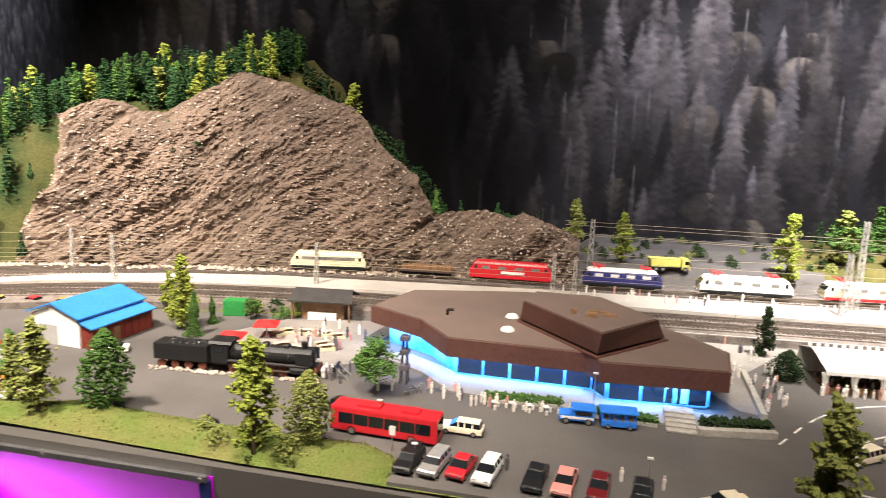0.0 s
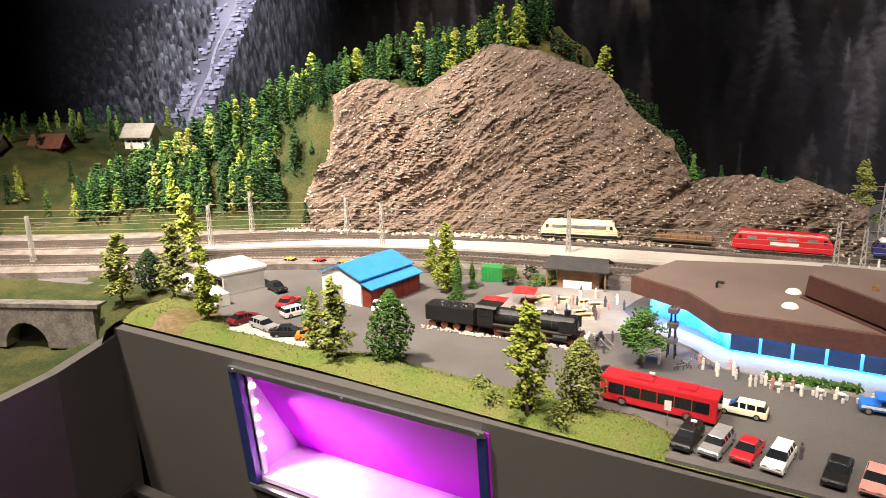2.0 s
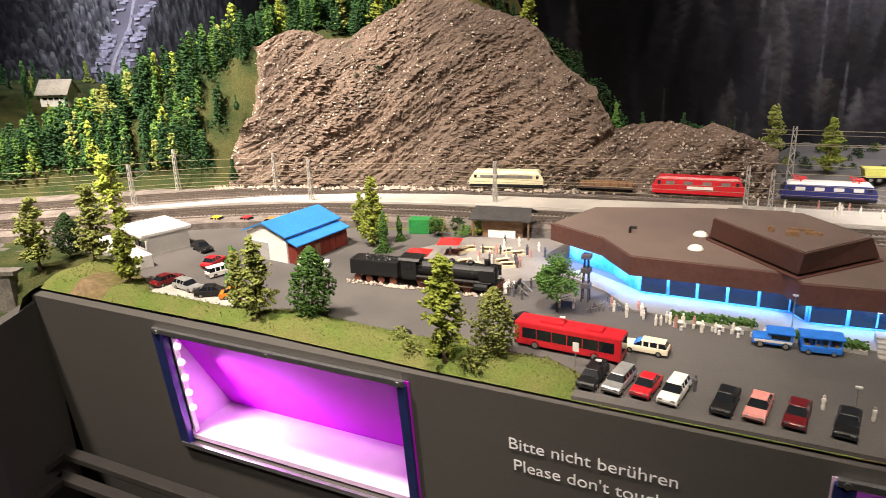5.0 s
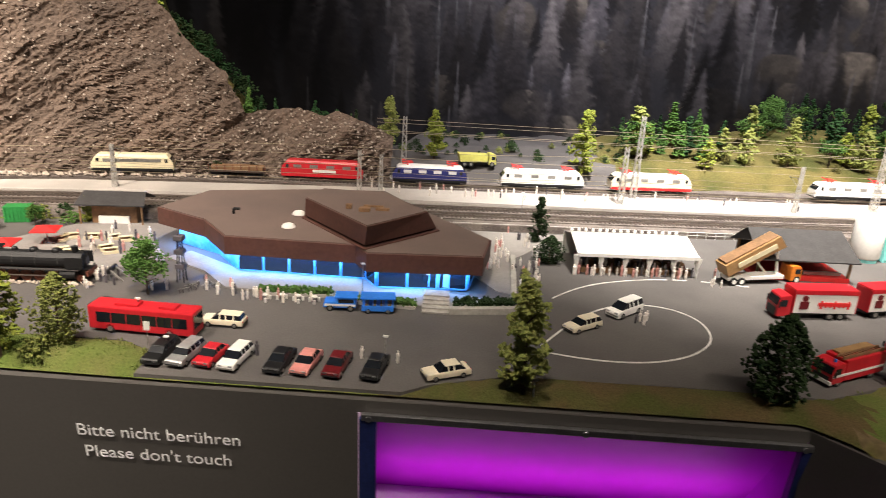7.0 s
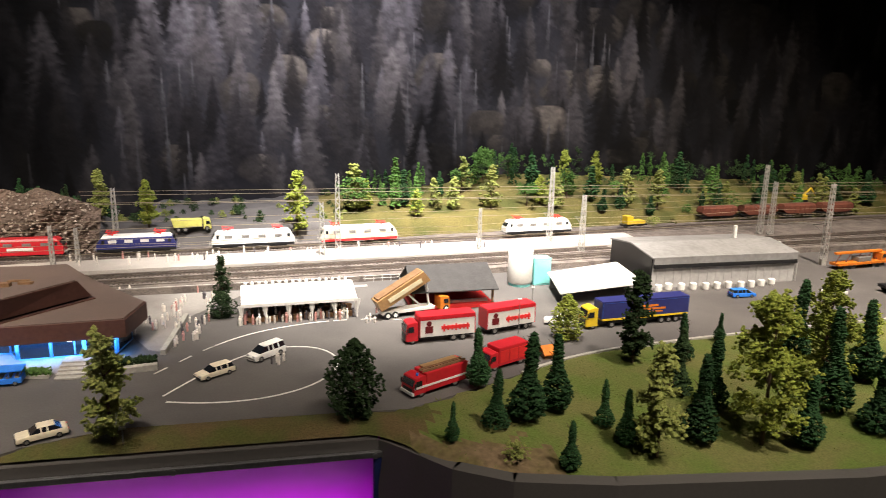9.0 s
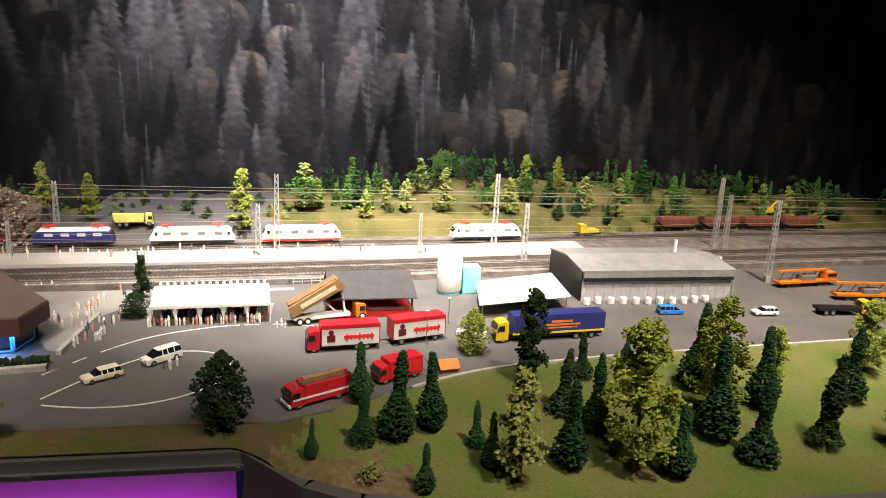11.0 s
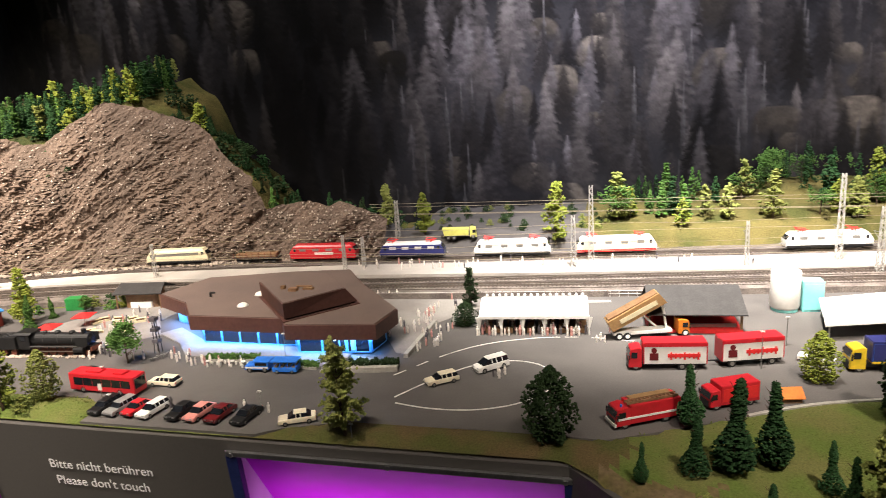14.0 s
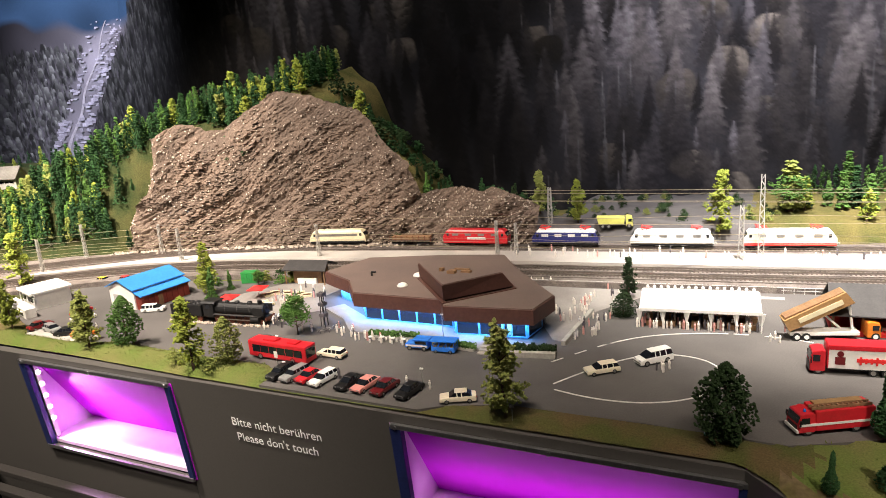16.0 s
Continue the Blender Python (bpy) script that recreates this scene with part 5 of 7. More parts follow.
def truck_cab(ob, x, paint, W=0.029, H=0.036, length=0.02):
    c = part("cab", Shape().side([(x, 0.005), (x, H * 0.95), (x + length * 0.25, H), (x + length * 0.85, H * 0.93), (x + length, H * 0.6), (x + length, 0.005)], W / 2, 0.06, H * 0.5), paint, ob, "", 0.0012)
    part("windscreen", Shape().side([(x + length * 0.9, H * 0.86), (x + length * 1.015, H * 0.58), (x + length * 0.98, H * 0.56), (x + length * 0.84, H * 0.86)], W * 0.44), DARKGLASS, c, "dark windscreen")
    for sy in (-1, 1):
        part("side_window", Shape().box(x + length * 0.35, x + length * 0.82, sy * W * 0.49 - 0.0006, sy * W * 0.49 + 0.0006, H * 0.55, H * 0.8), DARKGLASS, c)
        part("mirror", Shape().box(x + length * 0.9, x + length * 0.97, sy * W * 0.56 - 0.001, sy * W * 0.56 + 0.001, H * 0.5, H * 0.75), BLACK, c)
    part("grille", Shape().box(x + length - 0.0002, x + length + 0.0006, -W * 0.36, W * 0.36, H * 0.14, H * 0.46), BLACK, c)
    return c


def box_body(ob, x0, x1, W, z0, z1, sides, roofpaint, decor):
    b = part("box_body", Shape().box(x0, x1, -W / 2, W / 2, z0, z1), sides, ob, "white box body with red lettering bars" if decor else "", 0.0006)
    part("roof", Shape().box(x0 - 0.0004, x1 + 0.0004, -W / 2 - 0.0004, W / 2 + 0.0004, z1 - 0.001, z1 + 0.002), roofpaint, b, "", 0.0005)
    part("end_panel", Shape().box(x0 - 0.0012, x0 + 0.0005, -W / 2, W / 2, z0, z1), roofpaint, b)
    part("end_panel", Shape().box(x1 - 0.0005, x1 + 0.0012, -W / 2, W / 2, z0, z1), roofpaint, b)
    for sy in (-1, 1):
        if decor:
            part("edge_band", Shape().box(x0, x1, sy * W / 2 - 0.0006, sy * W / 2 + 0.0006, z1 - 0.0045, z1), roofpaint, b)
            L = x1 - x0
            y = sy * (W / 2 + 0.0004)
            m = Shape().box(x0 + L * 0.10, x0 + L * 0.62, y - 0.0004, y + 0.0004, z0 + (z1 - z0) * 0.34, z0 + (z1 - z0) * 0.50)
            for k in range(7):
                xx = x0 + L * (0.12 + 0.072 * k)
                m.box(xx, xx + L * 0.028, y - 0.0004, y + 0.0005, z0 + (z1 - z0) * (0.28 if k % 3 else 0.22), z0 + (z1 - z0) * (0.58 if k in (0, 3, 6) else 0.52))
            part("lettering", m, BRIGHTRED, b, "red printed bars")
            part("emblem", Shape().tube((x1 - L * 0.16, y - 0.0004, z0 + (z1 - z0) * 0.68), (x1 - L * 0.16, y + 0.0006, z0 + (z1 - z0) * 0.68), (z1 - z0) * 0.13, n=12).box(x1 - L * 0.23, x1 - L * 0.09, y - 0.0004, y + 0.0005, z0 + (z1 - z0) * 0.2, z0 + (z1 - z0) * 0.54), MAROON, b, "dark printed emblem")
    return b


def brewery_truck():
    W = 0.0285
    for first, x, y, yaw in ((True, 0.706, 0.928, 187), (False, 0.829, 0.957, 196)):
        ob = thing("truck" if first else "trailer", "red and white box truck on the asphalt" if first else "red and white box trailer behind the truck", "truck" if first else "trailer", pose(x, y, 0, 0, 0, yaw), "box truck and trailer")
        if first:
            truck_cab(ob, 0.038, RED, W, 0.037)
            box_body(ob, -0.058, 0.035, W, 0.0105, 0.0435, WHITE, RED, True)
            part("chassis", Shape().box(-0.058, 0.05, -0.008, 0.008, 0.006, 0.011), BLACK, ob)
            wheels(ob, [(u, s * W * 0.48) for u in (0.047, -0.022, -0.038) for s in (-1, 1)], 0.0058, 0.005)
        else:
            box_body(ob, -0.049, 0.045, W, 0.0105, 0.0435, WHITE, RED, True)
            part("chassis", Shape().box(-0.049, 0.045, -0.008, 0.008, 0.006, 0.011), BLACK, ob)
            part("drawbar", Shape().tube((0.045, 0, 0.008), (0.062, 0, 0.008), 0.0013), BLACK, ob)
            wheels(ob, [(u, s * W * 0.48) for u in (0.03, -0.032) for s in (-1, 1)], 0.0058, 0.005)


brewery_truck()


def semi():
    W = 0.0285
    ob = thing("semi_trailer_truck", "yellow truck cab with blue curtain-sided trailer", "truck", pose(1.068, 0.958, 0, 0, 0, 186))
    truck_cab(ob, 0.083, YELLOW, W, 0.039, 0.022)
    body = box_body(ob, -0.098, 0.075, W, 0.0165, 0.046, BLUE, NAVY, False)
    for sy in (-1, 1):
        part("curtain", Shape().box(-0.097, 0.074, sy * W / 2 - 0.0005, sy * W / 2 + 0.0005, 0.018, 0.0445), NAVY, body, "dark blue curtain side")
        part("lettering", Shape().box(-0.05, 0.02, sy * W / 2 - 0.0006, sy * W / 2 + 0.0009, 0.0275, 0.031).box(-0.035, 0.005, sy * W / 2 - 0.0006, sy * W / 2 + 0.0009, 0.033, 0.037).box(-0.045, 0.015, sy * W / 2 - 0.0006, sy * W / 2 + 0.0009, 0.0225, 0.025), ORANGE, body, "orange printed bars")
    part("yellow_sill", Shape().box(-0.098, 0.075, -W / 2 - 0.0006, W / 2 + 0.0006, 0.0135, 0.0172), YELLOW, ob, "yellow chassis skirt", 0.0004)
    part("chassis", Shape().box(-0.098, 0.098, -0.008, 0.008, 0.006, 0.0135), BLACK, ob)
    wheels(ob, [(u, s * W * 0.48) for u in (0.092, 0.055, -0.045, -0.06, -0.075) for s in (-1, 1)], 0.0058, 0.005)


semi()


def fire_engine(x, y, yaw, trailer=False):
    W = 0.028
    ob = thing("fire_engine" if not trailer else "equipment_truck", "red fire engine with ladder on the roof" if not trailer else "red boxy equipment truck on the grass", "fire engine" if not trailer else "truck", pose(x, y, 0, 0, 0, yaw), "red service vehicles")
    if not trailer:
        truck_cab(ob, 0.026, RED, W, 0.03, 0.021)
        b = part("body", Shape().box(-0.047, 0.026, -W / 2, W / 2, 0.006, 0.032), RED, ob, "", 0.001)
        part("stripe", Shape().box(-0.046, 0.046, -W / 2 - 0.0005, W / 2 + 0.0005, 0.0135, 0.0165), WHITE, b, "white side stripe")
        lad = part("ladder", Shape().box(-0.044, 0.03, 0.002, 0.0032, 0.0325, 0.036).box(-0.044, 0.03, 0.0095, 0.0107, 0.0325, 0.036), WOOD, ob, "pale ladder")
        for k in range(12):
            part("rung", Shape().box(-0.042 + k * 0.006, -0.0405 + k * 0.006, 0.003, 0.01, 0.0335, 0.035), WOOD, lad)
        part("roof_deck", Shape().box(-0.04, 0.02, -0.011, -0.001, 0.0318, 0.0345), GOLD, ob, "tan equipment deck", 0.0006)
        part("beacon", Shape().tube((0.036, 0.006, 0.029), (0.036, 0.006, 0.0325), 0.0016), BLUE, ob, "blue beacon")
        part("bumper", Shape().box(0.0465, 0.049, -W / 2, W / 2, 0.005, 0.009), WHITE, ob, "white front bumper")
        wheels(ob, [(u, s * W * 0.48) for u in (0.034, -0.025) for s in (-1, 1)], 0.0062, 0.005)
    else:
        part("body", Shape().box(-0.036, 0.022, -W / 2, W / 2, 0.006, 0.034), RED, ob, "", 0.0014)
        truck_cab(ob, 0.022, RED, W, 0.029, 0.016)
        for k in range(3):
            part("roller_shutter", Shape().box(-0.033 + k * 0.018, -0.017 + k * 0.018, -W / 2 - 0.0005, W / 2 + 0.0005, 0.011, 0.029), BRIGHTRED, ob)
        wheels(ob, [(u, s * W * 0.48) for u in (0.028, -0.022) for s in (-1, 1)], 0.0058, 0.005)


fire_engine(0.667, 0.748, 208)
fire_engine(0.783, 0.812, 205, True)


def tipper():
    ob = thing("tipper_truck", "white truck chassis with raised golden tipping body", "truck", pose(0.672, 1.055, 0, 0, 0, 15))
    part("chassis", Shape().box(-0.05, 0.052, -0.011, 0.011, 0.008, 0.014), WHITE, ob, "white chassis frame", 0.0008)
    up = Matrix.Translation((-0.052, 0, 0.016)) @ pose(0, 0, 0, 0, -27, 0)
    body = part("tipping_body", Shape().side([(0, 0), (0.0, 0.02), (0.10, 0.022), (0.105, 0.0)], 0.0142).side([(0.004, 0.0198), (0.004, 0.0202), (0.1, 0.0222), (0.1, 0.0218)], 0.0125), GOLD, ob, "golden tipping body", 0.001)
    body.matrix_basis = up
    part("load_floor", Shape().box(0.004, 0.098, -0.011, 0.011, 0.0205, 0.0235), WOOD, body, "brown inside of the body")
    # highlight on the golden side, drawn as a matt cream patch
    part("shine_panel", Shape().box(0.02, 0.09, -0.0150, -0.0140, 0.006, 0.014), CREAM, body, "pale patch painted as sheen on the side")
    part("hoist", Shape().tube((0.045, 0, 0.013), (0.037, 0, 0.062), 0.0022), WHITE, ob, "white hydraulic hoist")
    part("hoist", Shape().tube((0.03, 0.008, 0.013), (0.0, 0.008, 0.042), 0.0018), WHITE, ob, "white hydraulic hoist")
    truck_cab(ob, 0.062, ORANGE, 0.027, 0.031, 0.02)
    wheels(ob, [(u, s * 0.0135) for u in (-0.04, -0.026, 0.074) for s in (-1, 1)], 0.0064, 0.005, WHITE)


tipper()


PALEYELLOW = mat("pale_yellow_paint", (0.68, 0.66, 0.16), 0.45, vary=0.1, scale=40)


def dump_truck():
    ob = thing("dump_truck", "yellow dump truck behind the sidings", "truck", pose(0.235, 1.60, ground_z(0.235, 1.60), 0, 0, 12))
    part("body", Shape().side([(-0.045, 0.011), (-0.05, 0.03), (0.02, 0.028), (0.018, 0.011)], 0.014), PALEYELLOW, ob, "pale yellow skip body", 0.001)
    truck_cab(ob, 0.022, PALEYELLOW, 0.027, 0.031, 0.018)
    part("chassis", Shape().box(-0.045, 0.04, -0.009, 0.009, 0.006, 0.011), BLACK, ob)
    wheels(ob, [(u, s * 0.0135) for u in (-0.035, -0.02, 0.03) for s in (-1, 1)], 0.006, 0.005)


dump_truck()


def road_train():
    """Blue sightseeing tractor and its carriage."""
    ob = thing("tractor", "blue and white sightseeing road tractor", "tractor", pose(0.05, 0.845, 0, 0, 0, 184), "road train")
    part("body", Shape().side([(-0.02, 0.005), (-0.02, 0.018), (0.004, 0.018), (0.006, 0.013), (0.022, 0.012), (0.023, 0.005)], 0.0105, 0.05), BLUE, ob, "", 0.0008)
    part("side_band", Shape().box(-0.0195, 0.021, -0.0108, 0.0108, 0.0075, 0.0105), WHITE, ob, "white side band")
    part("glazing", Shape().box(-0.017, 0.003, -0.0107, 0.0107, 0.0125, 0.0168), DARKGLASS, ob)
    part("roof", Shape().box(-0.022, 0.008, -0.0115, 0.0115, 0.0185, 0.0205), BLUE, ob, "", 0.0006)
    wheels(ob, [(u, s * 0.0108) for u in (-0.013, 0.014) for s in (-1, 1)], 0.0045, 0.003)
    ob = thing("carriage", "blue open sightseeing carriage", "carriage", pose(0.099, 0.845, 0, 0, 0, 186), "road train")
    part("body", Shape().box(-0.021, 0.021, -0.011, 0.011, 0.0035, 0.011), BLUE, ob, "", 0.0008)
    part("roof", Shape().box(-0.023, 0.023, -0.012, 0.012, 0.0205, 0.0225), BLUE, ob, "", 0.0008)
    for sx in (-0.02, -0.0067, 0.0067, 0.02):
        for sy in (-0.0105, 0.0105):
            part("post", Shape().tube((sx, sy, 0.01), (sx, sy, 0.021), 0.0006, n=6), BLUE, ob)
    for k in range(4):
        part("bench", Shape().box(-0.018 + k * 0.01, -0.013 + k * 0.01, -0.009, 0.009, 0.009, 0.0135), WOOD, ob)
    wheels(ob, [(u, s * 0.011) for u in (-0.013, 0.013) for s in (-1, 1)], 0.0036, 0.003)


road_train()


# ---- rail vehicles ----
def bogies(ob, L, W, wheels_each=2, z=RZ):
    for sx in (-1, 1):
        b = part("bogie", Shape().box(sx * L * 0.3 - 0.019, sx * L * 0.3 + 0.019, -W * 0.36, W * 0.36, 0.004, 0.010), BLACK, ob, "black bogie", 0.0006)
        for k in range(wheels_each):
            xx = sx * L * 0.3 + (k - (wheels_each - 1) / 2) * 0.022
            for sy in (-1, 1):
                part("wheel", Shape().tube((xx, sy * 0.0075, 0.0065), (xx, sy * 0.0098, 0.0065), 0.0063, n=14), STEEL, b)


def electric(x, y, yaw, paint, roofpaint, skirt, label, panto=BRIGHTRED, L=0.187, flat=False, windows=4):
    W, H = 0.0345, 0.044
    ob = thing("locomotive", label, "locomotive", pose(x, y, RZ + 0.001, 0, 0, yaw), "railway engines")
    k = 0.5 * L
    part("body", Shape().side([(-k, 0.0095), (-k, 0.024), (-k + 0.009, 0.038), (k - 0.009, 0.038), (k, 0.024), (k, 0.0095)], W / 2, 0.08, 0.024), paint, ob, "", 0.0014)
    part("skirt", Shape().box(-k + 0.001, k - 0.001, -W / 2 - 0.0004, W / 2 + 0.0004, 0.0075, 0.0135), skirt, ob, "", 0.0005)
    part("roof", Shape().side([(-k + 0.009, 0.0375), (-k + 0.014, 0.0425), (k - 0.014, 0.0425), (k - 0.009, 0.0375)], W * 0.45, 0.2, 0.038), roofpaint, ob, "", 0.0008)
    for sx in (-1, 1):
        part("windscreen", Shape().side([(sx * (k - 0.0015), 0.0265), (sx * (k - 0.0075), 0.0355), (sx * (k - 0.0065), 0.0362), (sx * (k - 0.0002), 0.027)], W * 0.38), DARKGLASS, ob, "cab windscreen")
        for sy in (-1, 1):
            part("cab_window", Shape().box(sx * (k - 0.014) - 0.003, sx * (k - 0.014) + 0.003, sy * W * 0.485 - 0.0007, sy * W * 0.485 + 0.0007, 0.0265, 0.034), DARKGLASS, ob)
            part("buffer", Shape().tube((sx * k, sy * 0.010, 0.0115), (sx * (k + 0.006), sy * 0.010, 0.0115), 0.0022, n=8), STEEL, ob)
            part("headlight", Shape().tube((sx * (k - 0.0005), sy * 0.011, 0.0185), (sx * (k + 0.0007), sy * 0.011, 0.0185), 0.0015, n=8), CHROME, ob)
    for sy in (-1, 1):
        for q in range(windows):
            xx = -L * 0.30 + q * L * 0.60 / max(1, windows - 1)
            part("side_window", Shape().box(xx - 0.0085, xx + 0.0085, sy * W * 0.485 - 0.0007, sy * W * 0.485 + 0.0007, 0.027, 0.0335), WHITE if paint is NAVY else STEEL, ob, "louvred side window")
    if panto:
        for sx in (-1, 1):
            p = part("pantograph", Shape().tube((sx * L * 0.3 - 0.012, -0.008, 0.0445), (sx * L * 0.3 + 0.012, -0.008, 0.048), 0.0009, n=6).tube((sx * L * 0.3 - 0.012, 0.008, 0.0445), (sx * L * 0.3 + 0.012, 0.008, 0.048), 0.0009, n=6).tube((sx * L * 0.3 + 0.012, -0.009, 0.048), (sx * L * 0.3 - 0.012, -0.009, 0.0505), 0.0009, n=6).tube((sx * L * 0.3 + 0.012, 0.009, 0.048), (sx * L * 0.3 - 0.012, 0.009, 0.0505), 0.0009, n=6).tube((sx * L * 0.3 - 0.012, -0.014, 0.051), (sx * L * 0.3 - 0.012, 0.014, 0.051), 0.0012, n=6), panto, ob, "folded red pantograph")
            for sy in (-1, 1):
                part("insulator", Shape().tube((sx * L * 0.3, sy * 0.008, 0.042), (sx * L * 0.3, sy * 0.008, 0.0455), 0.0016, n=8), BRIGHTRED, p)
    bogies(ob, L, W)
    return ob


def on_t2(x):
    return lerp(x, [p[0] for p in T2], [p[1] for p in T2]), math.degrees(math.atan2(lerp(x + 0.05, [p[0] for p in T2], [p[1] for p in T2]) - lerp(x - 0.05, [p[0] for p in T2], [p[1] for p in T2]), 0.1))


for x, paint, roofp, skirt, lab, panto, L in ((-0.108, RED, RED, RED, "bright red diesel shunter on the siding", None, 0.178), (0.127, NAVY, WHITE, BLACK, "dark blue electric engine with white windows", BRIGHTRED, 0.165), (0.378, WHITE, WHITE, BLACK, "white electric engine with red pantographs", BRIGHTRED, 0.188), (0.628, BEIGE, WHITE, BRIGHTRED, "cream electric engine with red skirt", BRIGHTRED, 0.19), (1.105, WHITE, WHITE, BLACK, "white electric engine with black skirt", BRIGHTRED, 0.19)):
    y, a = on_t2(x)
    ob = electric(x, y, a, paint, roofp, skirt, lab, panto, L)
    if paint is RED:
        part("emblem", Shape().box(-0.02, 0.03, -0.0182, -0.0176, 0.018, 0.024), WHITE, ob, "white printed bar")
y, a = on_t2(-0.505)
rc = electric(-0.505, y, a, CREAM, CREAM, BLACK, "cream railcar with a row of windows", None, 0.165, windows=9)


def hopper(x, y, yaw, label, paint=RUST, L=0.13):
    ob = thing("freight_wagon", label, "freight wagon", pose(x, y, RZ + 0.001, 0, 0, yaw), "freight wagons")
    part("body", Shape().side([(-L / 2, 0.024), (-L / 2 + 0.004, 0.036), (L / 2 - 0.004, 0.036), (L / 2, 0.024), (L / 2 - 0.02, 0.012), (-L / 2 + 0.02, 0.012)], 0.016), paint, ob, "", 0.0008)
    part("roof", Shape().side([(-L / 2 + 0.004, 0.036), (-L / 2 + 0.006, 0.041), (L / 2 - 0.006, 0.041), (L / 2 - 0.004, 0.036)], 0.0155, 0.35, 0.036), paint, ob, "", 0.0006)
    for k in range(7):
        part("rib", Shape().box(-L * 0.42 + k * L * 0.14 - 0.0008, -L * 0.42 + k * L * 0.14 + 0.0008, -0.0168, 0.0168, 0.016, 0.0365), paint, ob)
    part("frame", Shape().box(-L / 2, L / 2, -0.013, 0.013, 0.009, 0.0125), BLACK, ob)
    bogies(ob, L, 0.03)


for k in range(4):
    x = 1.74 + k * 0.148
    y, a = on_t2(x)
    hopper(x, y + 0.06, a, "rust-brown bulk freight wagon")
y, a = on_t2(-0.29)
flat = thing("flat_wagon", "dark low freight wagon beside the rock", "freight wagon", pose(-0.29, y - 0.006, RZ + 0.001, 0, 0, a), "freight wagons")
part("deck", Shape().box(-0.062, 0.062, -0.0155, 0.0155, 0.011, 0.0145), SLEEPER, flat, "", 0.0006)
for k in range(8):
    part("stake", Shape().box(-0.06 + k * 0.017, -0.058 + k * 0.017, -0.0158, -0.0145, 0.014, 0.027), RUST, flat)
part("load", Shape().box(-0.055, 0.055, -0.012, 0.012, 0.0145, 0.024), WOOD, flat, "brown timber load", 0.001)
bogies(flat, 0.12, 0.03)
cranew = thing("maintenance_wagon", "small yellow track maintenance wagon", "freight wagon", pose(1.42, on_t2(1.42)[0] + 0.02, RZ + 0.001, 0, 0, on_t2(1.42)[1]), "freight wagons")
part("body", Shape().box(-0.03, 0.03, -0.014, 0.014, 0.010, 0.019), YELLOW, cranew, "", 0.001)
part("cabin", Shape().box(-0.03, -0.01, -0.013, 0.013, 0.019, 0.033), YELLOW, cranew, "", 0.001)
bogies(cranew, 0.07, 0.028, 1)
yl = thing("excavator", "yellow excavator beside the freight train", "excavator", pose(2.13, 1.90, ground_z(2.13, 1.90), 0, 0, 10))
part("body", Shape().box(-0.025, 0.025, -0.014, 0.014, 0.008, 0.024), YELLOW, yl, "", 0.002)
part("arm", Shape().tube((0.02, 0, 0.02), (0.05, 0, 0.045), 0.003).tube((0.05, 0, 0.045), (0.075, 0, 0.02), 0.0025), YELLOW, yl)
part("track_shoe", Shape().box(-0.025, 0.025, -0.016, -0.008, 0.0, 0.008), BLACK, yl)
part("track_shoe", Shape().box(-0.025, 0.025, 0.008, 0.016, 0.0, 0.008), BLACK, yl)


